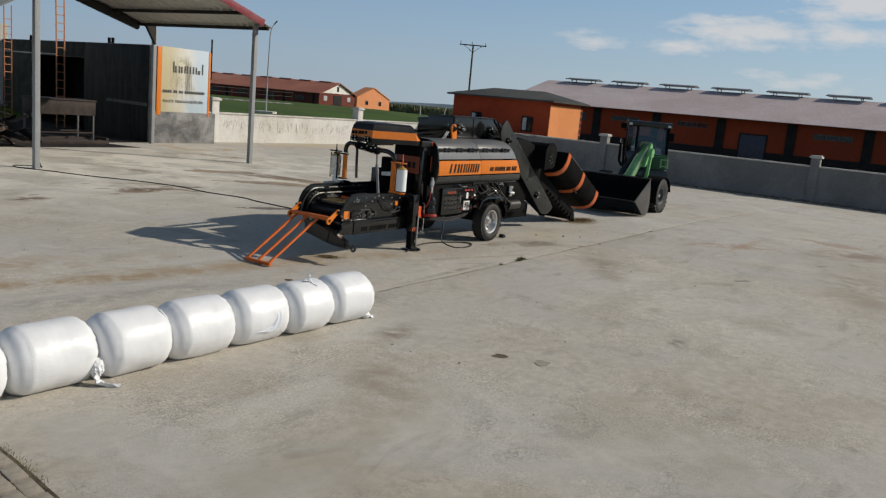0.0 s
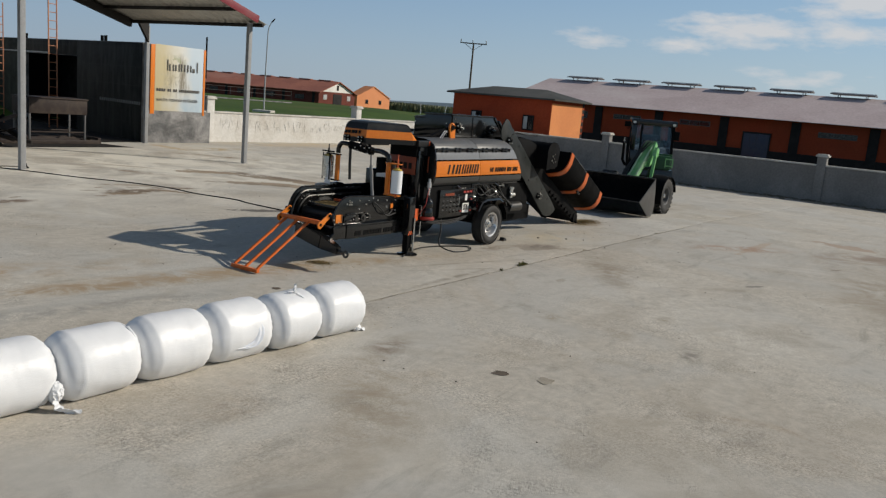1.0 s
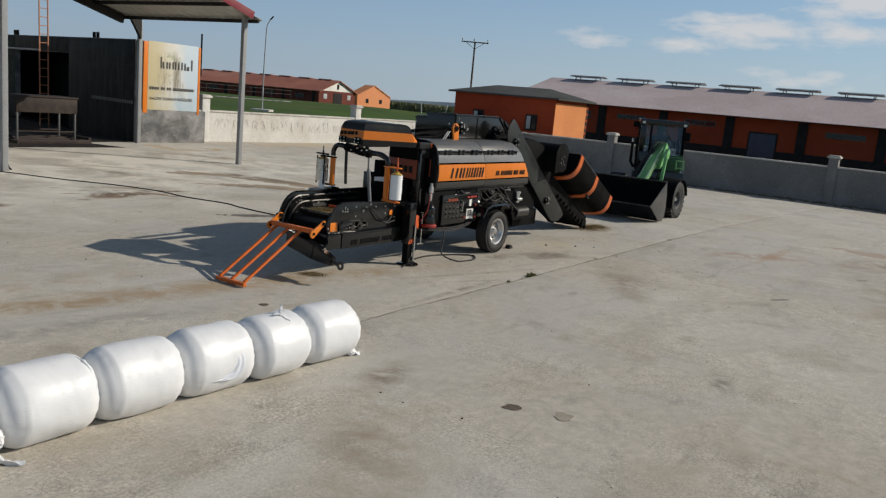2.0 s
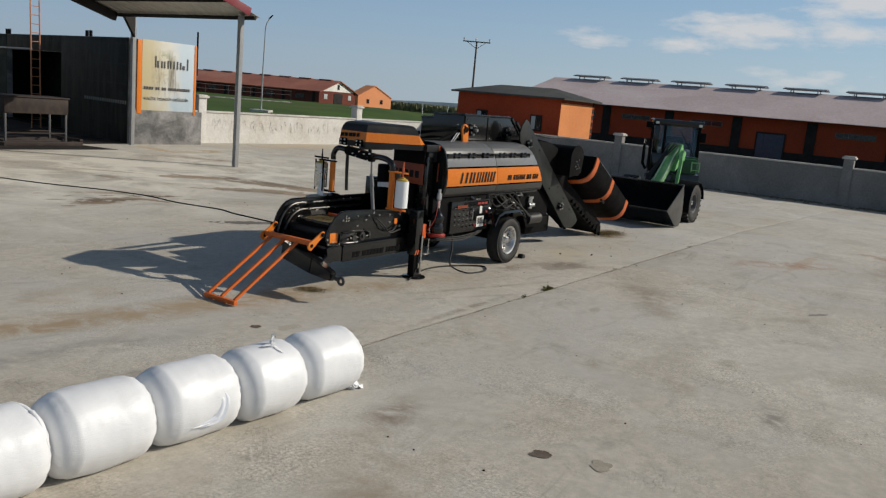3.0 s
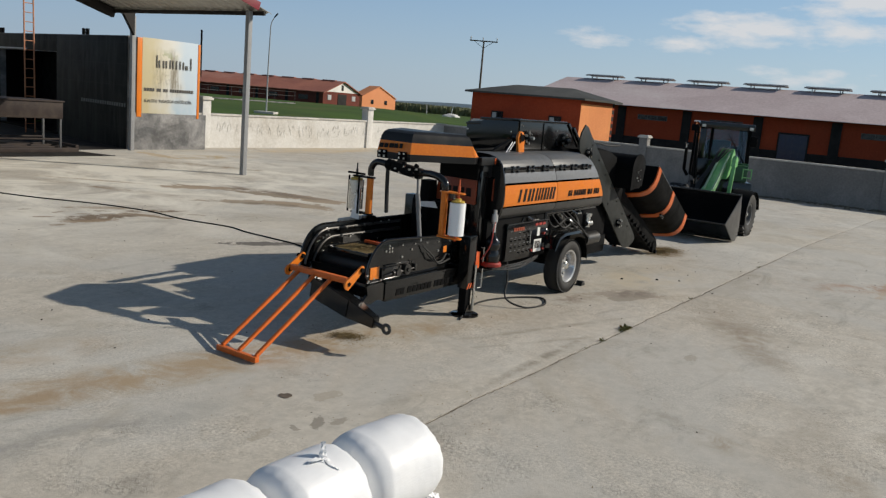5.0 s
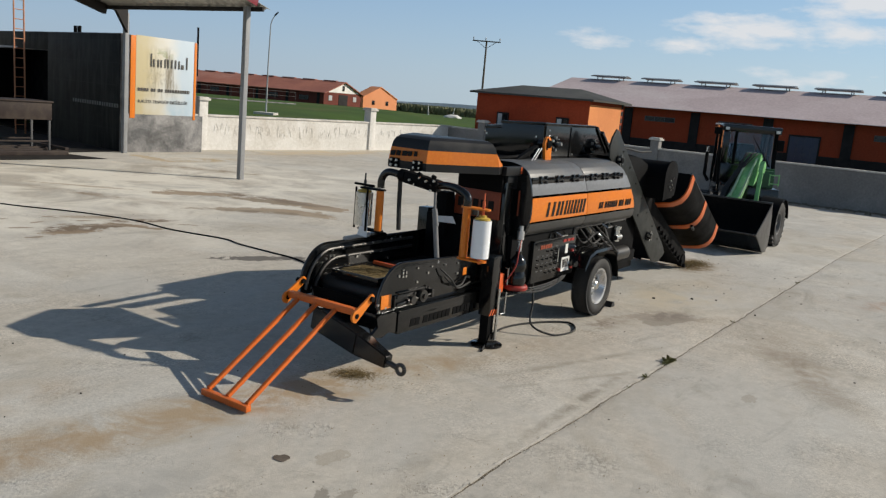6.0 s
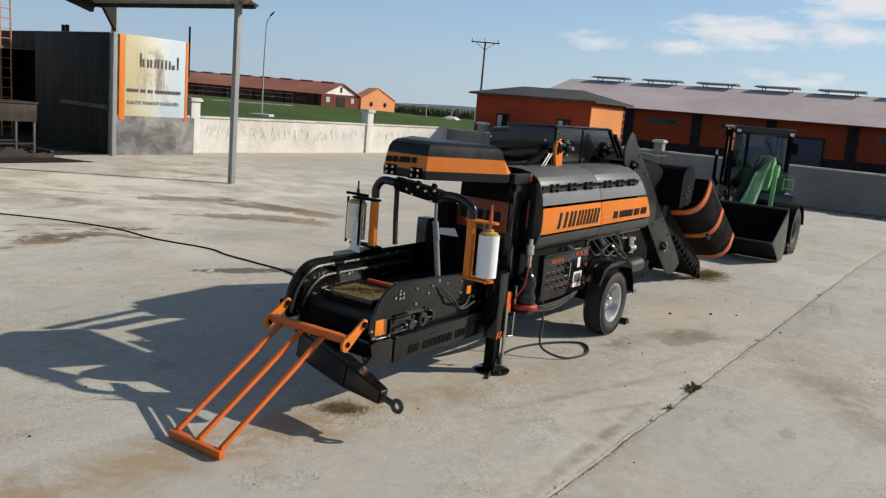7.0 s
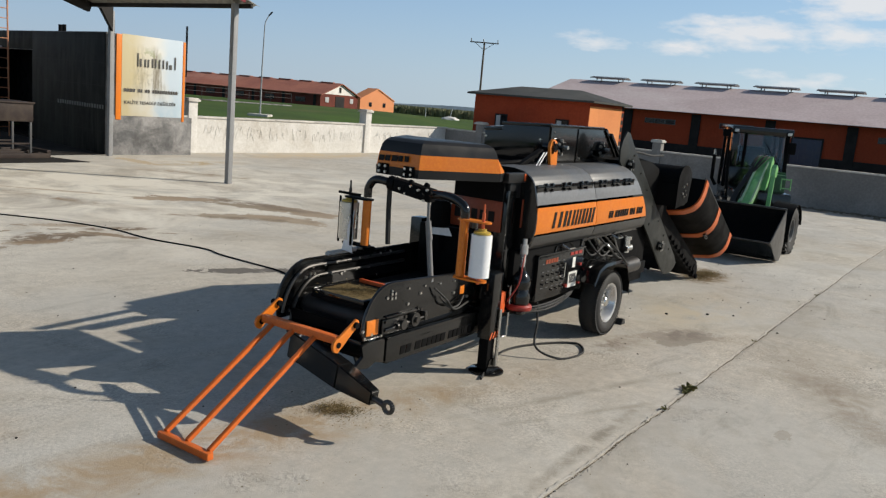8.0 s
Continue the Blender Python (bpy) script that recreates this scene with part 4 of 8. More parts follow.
OU, OY0, OY1, OU1 = 27.3, 11.25, 17.0, 31.0
office = thing("office_house", YARD, "small red-orange house with dark flat-pitched roof", "house")
bm = BM()
add_box(bm, (OU, OY0, -0.5), (OU1, OY1, 2.75))
part("wall", bm, HOUSE_SHADED, office)
bm = BM()
add_box(bm, (OU + 0.02, OY0 - 0.006, -0.5), (OU1 - 0.25, OY0, 2.6))
part("gable_wall", bm, HOUSE_LIT, office, "rendered side wall with sunlight put into its brighter orange")
for k in range(9):
    bm = BM()
    add_box(bm, (OU1 - 0.24, OY0 - 0.012, 0.0 + k * 0.32), (OU1 - 0.02, OY0 - 0.002, 0.2 + k * 0.32))
    part("quoin", bm, DARK_COL, office)
bm = BM()
ov = 0.28
a0, a1, b0, b1 = OU - ov, OU1 + ov, OY0 - ov, OY1 + ov
cx = (a0 + a1) / 2
pts = [(a0, b0, 2.74), (a1, b0, 2.74), (a1, b1, 2.74), (a0, b1, 2.74), (cx, b0 + 1.6, 3.28), (cx, b1 - 1.6, 3.28)]
vs = [bm.verts.new(p) for p in pts] + [bm.verts.new((p[0], p[1], p[2] + 0.08)) for p in pts[:4]]
lo, hi = vs[:4], vs[6:]
bm.faces.new(lo[::-1])
for i in range(4):
    bm.faces.new((lo[i], lo[(i + 1) % 4], hi[(i + 1) % 4], hi[i]))
bm.faces.new((hi[0], hi[1], vs[4]))
bm.faces.new((hi[2], hi[3], vs[5]))
bm.faces.new((hi[1], hi[2], vs[5], vs[4]))
bm.faces.new((hi[3], hi[0], vs[4], vs[5]))
part("roof", bm, ROOF_DARK, office, "dark sheet hip roof")
for y in (15.2, 12.15):
    win = window(office, YARD @ pose(OU - 0.03, y + 0.62, 1.2, 0, 0, -90), 0.62, 0.75, 0.06, 2, DARK_COL)
    bm = BM()
    add_box(bm, (0.05, -0.02, 0.07), (0.30, -0.012, 0.68), 0.004)
    part("sash", bm, WHITE_FRAME, win, "pale sash of the window")

# ---- long stable behind ----
BU = 46.0
stable = thing("long_stable", YARD, "long red-orange stable with pale tiled roof", "building")
Y0, Y1 = -36.0, 24.3
EAVE, RIDGE = 2.95, 4.82
bm = BM()
add_box(bm, (BU, Y0, -1.0), (BU + 13.0, Y1, EAVE + 0.02))
part("wall", bm, HOUSE_SHADED, stable)
bm = BM()
ny = 340
rows = []
for i in range(ny * 2 + 1):
    y = Y0 - 0.4 + (Y1 - Y0 + 0.8) * i / (2 * ny)
    w = 0.007 if i % 2 else 0.0
    rows.append([Vector((BU - 0.6, y, EAVE - 0.05 + w)), Vector((BU + 6.5, y, RIDGE + w)), Vector((BU + 13.6, y, EAVE - 0.05 + w))])
sheet(bm, rows, 0.03)
part("roof", bm, ROOF_PALE, stable, "pale red corrugated roof", smooth=10)
bm = BM()
plate(bm, [(BU, EAVE), (BU + 13.0, EAVE), (BU + 6.5, RIDGE - 0.05)], 0.2, Matrix.Translation((0, Y1 - 0.1, 0)))
part("gable", bm, HOUSE_SHADED, stable)
y = 21.5
while y > Y0:
    bm = BM()
    add_box(bm, (BU - 0.1, y - 0.28, -1.0), (BU + 0.02, y + 0.28, EAVE - 0.1))
    part("column", bm, DARK_COL, stable, "dark painted column")
    y -= 4.42
bm = BM()
add_box(bm, (BU - 0.06, Y0, -1.0), (BU + 0.0, Y1, 0.95))
part("base_band", bm, DARK_COL, stable, "dark base band")

# brown workbench and a low trailer frame under the canopy
bench = thing("workbench", YARD @ pose(4.32, 16.38, 0, 0, 0, 0), "brown sheet-steel workbench cabinet under the canopy", "workbench")
BROWN = paint("brown_sheet", (0.032, 0.022, 0.019), 0.65, 0.4, spec=0.25)
bm = BM()
add_box(bm, (0.0, 0.0, 0.86), (1.85, 0.95, 1.3), 0.02)
part("cabinet", bm, BROWN, bench)
bm = BM()
add_box(bm, (-0.03, -0.03, 1.3), (1.88, 0.98, 1.34), 0.01)
part("top", bm, BROWN, bench)
for x in (0.05, 1.8):
    for y in (0.05, 0.9):
        bm = BM()
        add_box(bm, (x - 0.025, y - 0.025, 0.0), (x + 0.025, y + 0.025, 0.86), 0.004)
        part("leg", bm, GREY, bench)
bm = BM()
add_box(bm, (0.05, 0.03, 0.3), (1.8, 0.07, 0.34), 0.004)
add_box(bm, (0.05, 0.88, 0.3), (1.8, 0.92, 0.34), 0.004)
part("stretcher", bm, BROWN, bench)
pal = thing("steel_frame", YARD @ pose(3.2, 16.0, 0, 0, 0, 0), "low rusty steel frame lying on the ground", "frame")
for k in range(4):
    bm = BM()
    add_box(bm, (0.0, 0.5 * k, 0.0), (3.2, 0.5 * k + 0.1, 0.12), 0.01)
    part("bar", bm, BROWN, pal)
for x in (0.0, 3.1):
    bm = BM()
    add_box(bm, (x, 0.0, 0.124), (x + 0.1, 1.6, 0.2), 0.01)
    part("cross_bar", bm, BROWN, pal)

# second ladder and a heap of scrap at the hall
RUSTY = bpy.data.materials["rusty_orange"]
lad2 = thing("ladder", YARD, "rusty orange ladder standing among scrap at the hall", "ladder")
for dx in (0.0, 0.28):
    bm = BM()
    beam(bm, (7.28 + dx, 24.0, 0.0), (7.32 + dx, 24.1, 4.4), 0.035, 0.05, 0.004)
    part("stile", bm, RUSTY, lad2)
for k in range(14):
    z = 0.25 + k * 0.28
    bm = BM()
    cyl(bm, (7.29, 24.0 + z * 0.022, z), (7.58, 24.0 + z * 0.022, z), 0.014, 8)
    part("rung", bm, RUSTY, lad2)
rnd = random.Random(31)
SCRAP = [paint("scrap_wood", (0.13, 0.085, 0.06), 0.8, 0.5), paint("scrap_card", (0.2, 0.165, 0.13), 0.8, 0.5), STEEL_DARK, BROWN, BLACK_MATT]
heap = thing("scrap_heap", YARD @ pose(2.3, 14.6, 0, 0, 0, 0), "heap of old boards, tubes and sheets under the canopy", "scrap", kind="stuff")
for mat in SCRAP:
    bm = BM()
    for k in range(16):
        x, y, z = rnd.uniform(-1.6, 0.8), rnd.uniform(0.0, 1.4), rnd.uniform(0.05, 1.5)
        m = pose(x, y, z * max(0.15, 1 - ((x + 0.4) / 1.5) ** 2) * (0.4 + 0.6 * rnd.random()), rnd.uniform(-25, 25), rnd.uniform(-30, 30), rnd.uniform(0, 180))
        l_, w_, h_ = rnd.uniform(0.3, 1.2), rnd.uniform(0.04, 0.3), rnd.uniform(0.02, 0.12)
        add_box(bm, (-l_ / 2, -w_ / 2, 0.06), (l_ / 2, w_ / 2, 0.06 + h_), 0.004, m)
    part("scrap", bm, mat, heap)
for y0, w, z0, h in ((19.2, 1.25, 1.95, 0.5), (15.95, 2.0, 2.1, 0.32), (11.2, 2.05, 2.12, 0.34), (2.5, 2.2, 2.06, 0.34), (-6.5, 2.1, 2.06, 0.34), (-15.5, 2.1, 2.06, 0.34)):
    window(stable, YARD @ pose(BU - 0.02, y0, z0, 0, 0, -90), w, h, 0.04, 3, GREY)
for y0 in (6.9, -10.8):
    d = thing("door", Matrix(), "", "")
    d.parent = stable
    d.matrix_world = YARD @ pose(BU - 0.02, y0, 0, 0, 0, -90)
    bm = BM()
    add_box(bm, (0.0, -0.05, -1.0), (1.6, 0.03, 1.95), 0.01)
    for k in range(1, 4):
        add_box(bm, (0.4 * k - 0.012, -0.062, -1.0), (0.4 * k + 0.012, -0.05, 1.95))
    part("leaf", bm, BLUE_DOOR, d, "dark blue boarded gate")
    bm = BM()
    for x0, x1, z0, z1 in ((-0.08, 0.0, -1.0, 2.05), (1.6, 1.68, -1.0, 2.05), (0.0, 1.6, 1.95, 2.05)):
        add_box(bm, (x0, -0.07, z0), (x1, 0.03, z1), 0.006)
    part("door_frame", bm, DARK_COL, d)
y = 22.85
VENT_MAT = paint("vent_sheet", (0.16, 0.16, 0.165), 0.45, 0.2, metal=0.3)
while y > Y0 + 4:
    v = thing("ridge_vent", Matrix(), "", "")
    v.parent = stable
    v.matrix_world = YARD @ pose(BU + 6.5, y, RIDGE, 0, 0, 0)
    bm = BM()
    rows = [[(x, yy, 0.28 - abs(x) * 0.18) for x in (-0.55, 0.0, 0.55)] for yy in (-2.75, 0.0)]
    sheet(bm, rows, 0.06)
    part("vent_cover", bm, VENT_MAT, v, "raised grey ridge vent cover")
    for yy in (-0.5, -2.2):
        bm = BM()
        add_box(bm, (-0.45, yy - 0.03, -0.12), (-0.39, yy + 0.03, 0.22))
        part("bracket", bm, GALV, v)
        bm = BM()
        add_box(bm, (0.39, yy - 0.03, -0.12), (0.45, yy + 0.03, 0.22))
        part("bracket", bm, GALV, v)
    y -= 3.92

# ---- far buildings beyond the field ----
BRICK_DARK = mottled("dark_red_wall", (0.16, 0.045, 0.03), (0.12, 0.035, 0.026), 0.9, 0.4, 6, (0.09, 0.03, 0.025))
ROOF_RED = mottled("red_brown_tile_roof", (0.36, 0.145, 0.10), (0.29, 0.115, 0.085), 0.85, 0.3, 4, (0.40, 0.19, 0.14), 0.3)
SHED_ORANGE = mottled("pale_orange_render", (0.88, 0.36, 0.17), (0.82, 0.33, 0.15), 0.9, 0.6, 8)
GABLE_WHITE = mottled("white_gable_board", (0.72, 0.7, 0.66), (0.62, 0.6, 0.56), 0.8, 0.6, 8)


def gable_house(name, origin, along, length, width, base, eave, ridge, wall_mat, roof_mat, gable_mat, label, over=0.5):
    """Local x runs along the ridge, away from the seen gable at x = 0."""
    a = math.atan2(along[1], along[0])
    ob = thing(name, pose(origin[0], origin[1], 0, 0, 0, math.degrees(a)), label, "building")
    w = width / 2
    bm = BM()
    add_box(bm, (0, -w, base), (length, w, eave))
    part("wall", bm, wall_mat, ob)
    for x in (0.0, length - 0.2):
        bm = BM()
        plate(bm, [(-w, eave), (w, eave), (0, ridge - 0.05)], 0.2, Matrix.Translation((x + 0.1, 0, 0)) @ pose(0, 0, 0, 0, 0, 90))
        part("gable", bm, gable_mat, ob)
    s = (ridge - eave) / w
    bm = BM()
    rows = []
    n = max(4, int(length / 0.8))
    for i in range(n + 1):
        x = -over + (length + 2 * over) * i / n
        k = 0.03 if i % 2 else 0
        rows.append([Vector((x, -w - over, eave - s * over + k)), Vector((x, 0, ridge + k)), Vector((x, w + over, eave - s * over + k))])
    sheet(bm, rows, 0.1)
    part("roof", bm, roof_mat, ob, smooth=10)
    return ob


far = gable_house("far_stable", (-21.35, 110.75), (-0.951, 0.309), 46.0, 10.0, -0.6, 2.1, 3.56, BRICK_DARK, ROOF_RED, GABLE_WHITE, "long dark red barn with brown tiled roof and a white gable", 0.35)
for k in range(10):
    bm = BM()
    add_box(bm, (0.6 + 4.6 * k, 5.0, -0.5), (1.0 + 4.6 * k, 5.06, 2.05))
    part("column", bm, DARK_COL, far)
for k in range(9):
    bm = BM()
    add_box(bm, (2.2 + 4.6 * k, 5.0, 0.9), (3.6 + 4.6 * k, 5.05, 1.5))
    part("window", bm, WINDOW_DARK, far)
for k in range(14):
    bm = BM()
    add_box(bm, (1.0 + 3.2 * k, -0.3, 3.52), (2.9 + 3.2 * k, 0.3, 3.66), 0.03)
    part("ridge_cap", bm, ROOF_RED, far)
for y in (3.4, -3.2):
    bm = BM()
    add_box(bm, (-0.06, y - 0.45, 1.05), (0.02, y + 0.45, 1.7), 0.01)
    part("window", bm, WHITE_FRAME, far, "small white window")
bm = BM()
add_box(bm, (-0.05, -1.2, -0.5), (0.02, 1.2, 1.85), 0.01)
part("door", bm, DARK_COL, far)
bm = BM()
add_box(bm, (-0.02, -0.3, 2.35), (0.0, 0.3, 3.05), 0.01)
part("vent", bm, DARK_COL, far)
shed = gable_house("orange_shed", (-18.0, 122.0), (-0.75, 0.66), 2.2, 6.4, -0.6, 1.93, 3.46, SHED_ORANGE, SHED_ORANGE, SHED_ORANGE, "small bright orange gabled shed", 0.1)
for y in (1.3, -1.3):
    bm = BM()
    add_box(bm, (-0.05, y - 0.24, 0.85), (0.02, y + 0.24, 1.45), 0.01)
    part("window", bm, WINDOW_DARK, shed)

# raised platform edge with a rail in front of the barn
RAIL_GREY = paint("dull_rail_paint", (0.07, 0.06, 0.055), 0.6, 0.3)
rail = thing("field_fence", Matrix(), "low pale kerb and pipe rail in front of the barn", "fence")
P0, P1 = Vector((-33.0, 62.0, 0.78)), Vector((-20.3, 81.0, 0.72))
bm = BM()
beam(bm, P0, P1, 0.3, 0.10, 0.02)
part("kerb", bm, WALL_GREY, rail)
for dz in (0.7, 1.1):
    bm = BM()
    cyl(bm, P0 + Vector((0, 0, dz)), P1 + Vector((0, 0, dz)), 0.018, 6)
    part("pipe_rail", bm, RAIL_GREY, rail)
for k in range(10):
    p = P0.lerp(P1, k / 9)
    bm = BM()
    cyl(bm, p, p + Vector((0, 0, 1.15)), 0.02, 6)
    part("post", bm, RAIL_GREY, rail)

# street lamp in the field
LX0, LY0 = -13.25, 46.4
lz = field_z(LX0, LY0)
lamp = thing("street_lamp", Matrix.Translation((LX0, LY0, lz)), "tall thin galvanised street lamp on concrete foot", "street lamp")
bm = BM()
pipe(bm, [(0, 0, 0), (0.0, 0, 2.6), (0.04, 0, 4.70), (0.10, 0, 4.97), (0.24, 0, 5.22)], [0.045, 0.036, 0.03, 0.026, 0.024], 10)
part("pole", bm, GALV, lamp)
bm = BM()
beam(bm, (0.22, 0, 5.20), (0.42, 0, 5.42), 0.11, 0.06, 0.02)
part("lamp_head", bm, BLACK_MATT, lamp)
bm = BM()
add_box(bm, (-0.55, -0.5, -0.2), (0.55, 0.5, 0.12), 0.03)
part("foot", bm, COPING, lamp, "concrete foot")

# power pole
pp = thing("power_pole", Matrix.Translation((-2.7, 91.5, field_z(-2.7, 91.5))), "weathered wooden power pole with crossarm", "power pole")
WOOD = mottled("weathered_wood", (0.16, 0.12, 0.09), (0.10, 0.08, 0.06), 0.85, 3, 20, stretch=(4, 4, 0.4))
bm = BM()
cyl(bm, (0, 0, 0), (0.0, 0, 9.3), 0.13, 12, 0.09)
part("mast", bm, WOOD, pp)
bm = BM()
beam(bm, (-1.5, 0, 9.25), (1.5, 0, 9.25), 0.12, 0.12, 0.02)
beam(bm, (-1.0, 0, 9.2), (0, 0, 8.5), 0.05, 0.05, 0.01)
beam(bm, (1.0, 0, 9.2), (0, 0, 8.5), 0.05, 0.05, 0.01)
part("crossarm", bm, WOOD, pp)
for x in (-1.4, -0.1, 1.4):
    bm = BM()
    cyl(bm, (x, 0, 9.3), (x, 0, 9.55), 0.05, 10)
    cyl(bm, (x, 0, 9.55), (x, 0, 9.65), 0.08, 10, 0.03)
    part("insulator", bm, GALV, pp)

# far maize field: many leaning stalk clumps
LEAF = mottled("maize_leaf", (0.18, 0.185, 0.10), (0.14, 0.15, 0.08), 0.9, 0.6, 3.0, (0.21, 0.2, 0.12))
rnd = random.Random(11)
vv, ff = [], []
for k in range(15000):
    x, y = rnd.uniform(-27, 42), 0
    y = 168 + rnd.random() ** 2 * 90 + 0.25 * x
    z = field_z(x, y)
    h, w = rnd.uniform(0.9, 1.9), rnd.uniform(0.12, 0.32)
    a = rnd.uniform(0, math.pi)
    lx, ly = rnd.uniform(-0.4, 0.4), rnd.uniform(-0.4, 0.4)
    i = len(vv)
    c, s = math.cos(a) * w / 2, math.sin(a) * w / 2
    vv += [(x - c, y - s, z), (x + c, y + s, z), (x + c * 1.3 + lx, y + s * 1.3 + ly, z + h * 0.7), (x + lx * 1.4, y + ly * 1.4, z + h), (x - c * 1.3 + lx, y - s * 1.3 + ly, z + h * 0.6)]
    ff.append((i, i + 1, i + 2, i + 3, i + 4))
me = bpy.data.meshes.new("maize_field")
me.from_pydata(vv, [], ff)
me.materials.append(LEAF)
tagged(new("maize_field", me), "distant strip of dull green maize", "crop", kind="stuff")
WHITE_POST = paint("white_post", (0.6, 0.6, 0.58), 0.7, 0.2)
for k in range(7):
    bm = BM()
    x = -13 + 4.2 * k
    cyl(bm, (0, 0, 0), (0.35 if k % 2 else -0.1, 0, 1.9), 0.07, 6)
    solid("field_post", bm, WHITE_POST, Matrix.Translation((x, 150 + 0.25 * x, field_z(x, 150 + 0.25 * x))), "pale leaning wooden fence post", "post", "field posts")
# distant hill line, its haze put into the pale blue-grey colour
HILL = mottled("haze_coloured_hill", (0.46, 0.50, 0.53), (0.50, 0.53, 0.55), 1.0, 0.002, 0.02)
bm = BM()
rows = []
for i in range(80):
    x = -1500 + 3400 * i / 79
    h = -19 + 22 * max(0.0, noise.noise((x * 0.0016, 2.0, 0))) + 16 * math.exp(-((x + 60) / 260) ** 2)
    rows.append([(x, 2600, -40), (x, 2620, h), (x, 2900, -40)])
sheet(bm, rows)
solid("backdrop", bm, HILL, Matrix(), "low hill on the horizon, haze painted into its colour", "hill", kind="structure")

# white covered heap at the edge of the far field
bm = BM()
bmesh.ops.create_icosphere(bm, subdivisions=3, radius=1.0)
for v in bm.verts:
    f = 1 + 0.18 * noise.noise(v.co * 2.1)
    v.co = Vector((v.co.x * 1.5 * f, v.co.y * 1.0 * f, max(-0.05, v.co.z) * 0.55 * f))
solid("covered_heap", bm, GABLE_WHITE, Matrix.Translation((-8.4, 141.5, field_z(-8.4, 141.5))), "small white sheeted heap at the field edge", "heap")

# ---- wrapped bales in a row ----
def film_mat():
    m, n, l, b = mat_new("white_stretch_film", 0.42, 0, (0.84, 0.85, 0.86))
    v = coords(n, l, (1.0, 1.0, 1.0))
    vs = coords(n, l, (1.6, 9.0, 9.0))
    f1 = noise_fac(n, l, v, 4.0, 4, 0.5, 0.35, 0.7)
    f2 = noise_fac(n, l, vs, 3.0, 5, 0.6, 0.3, 0.7)
    c = mixc(n, l, f1, (0.77, 0.775, 0.785), (0.72, 0.73, 0.745))
    l.new(c, b.inputs["Base Color"])
    b.inputs["Subsurface Weight"].default_value = 0.12
    b.inputs["Subsurface Radius"].default_value = (0.02, 0.02, 0.02)
    f3 = noise_fac(n, l, v, 16.0, 6, 0.6, 0.35, 0.65, 1.2)
    f4 = n.new("ShaderNodeMath"); f4.operation = "MULTIPLY_ADD"; f4.inputs[1].default_value = 0.5
    l.new(f3, f4.inputs[0]); l.new(f2, f4.inputs[2])
    vc = coords(n, l, (1.5, 6.5, 6.5))
    crease = node(n, "ShaderNodeTexNoise", Scale=3.4, Detail=5.0, Roughness=0.6, Distortion=1.6)
    l.new(vc, crease.inputs["Vector"])
    cd = n.new("ShaderNodeMath"); cd.operation = "SUBTRACT"; cd.inputs[1].default_value = 0.5
    l.new(crease.outputs["Fac"], cd.inputs[0])
    ca = n.new("ShaderNodeMath"); ca.operation = "ABSOLUTE"
    l.new(cd.outputs[0], ca.inputs[0])
    cs = n.new("ShaderNodeMath"); cs.operation = "MULTIPLY_ADD"; cs.inputs[1].default_value = -5.0
    l.new(ca.outputs[0], cs.inputs[0]); l.new(f4.outputs[0], cs.inputs[2])
    bump(n, l, b, cs.outputs[0], 0.10, 0.006)
    return m


FILM = film_mat()
FILM_GREY = paint("film_fold_grey", (0.72, 0.745, 0.80), 0.35, 0.1, (0.4, 0.42, 0.46))
BALE_R, BALE_L = 0.242, 0.625
BALE_DIR = math.degrees(math.atan2(0.842, 0.545))


def bale(m, seed, label):
    ob = thing("wrapped_bale", m, label, "bale", "row of wrapped bales")
    bm = BM()
    seg, n = 56, 40
    rows = []
    for i in range(n + 1):
        t = -1 + 2 * i / n
        x = t * BALE_L / 2
        e = max(0.0, (abs(t) - 0.55) / 0.45)
        e = max(0.0, (abs(t) - 0.60) / 0.40) if t < 0 else e
        r = BALE_R * (1.0 + 0.04 * (1 - t * t)) * (1 - e ** 2.6) ** 0.42 if e < 1 else 0.0
        r = max(r, 0.012)
        ring = []
        for k in range(seg + 1):
            a = (k % seg) * math.tau / seg
            p = Vector((x * 3, math.cos(a), math.sin(a)))
            w = 0.008 * noise.noise(p * 1.7 + Vector((seed * 7.1, 0, 0))) + 0.0016 * noise.noise(Vector((x * 22, math.cos(a) * 2.5, math.sin(a) * 2.5 + seed)))
            w += 0.006 * e * math.sin(a * 19 + seed * 2 + 3 * noise.noise(p + Vector((0, 0, seed))))
            q = min(1.0, max(0.0, (-0.62 - 0.02 * math.sin(a * 2 + seed) - t) / 0.08))
            w -= (0.010 if seed > 3 else 0.007) * q * q * (3 - 2 * q) * (1 - 0.6 * e)
            rr = r + w * (1 if r > 0.05 else 0)
            z = math.sin(a) * rr
            z = max(z, -BALE_R + 0.012 + 0.004 * math.cos(a * 3))
            ring.append((x + 0.006 * noise.noise(p * 2 + Vector((seed, seed, 0))), math.cos(a) * rr, z))
        rows.append(ring)
    grid = [[bm.verts.new(p) for p in ring[:-1]] for ring in rows]
    for r0, r1 in zip(grid, grid[1:]):
        for k in range(seg):
            bm.faces.new((r0[k], r0[(k + 1) % seg], r1[(k + 1) % seg], r1[k]))
    bm.faces.new(grid[0][::-1])
    bm.faces.new(grid[-1])
    part("wrap", bm, FILM, ob, smooth=70)
    return ob


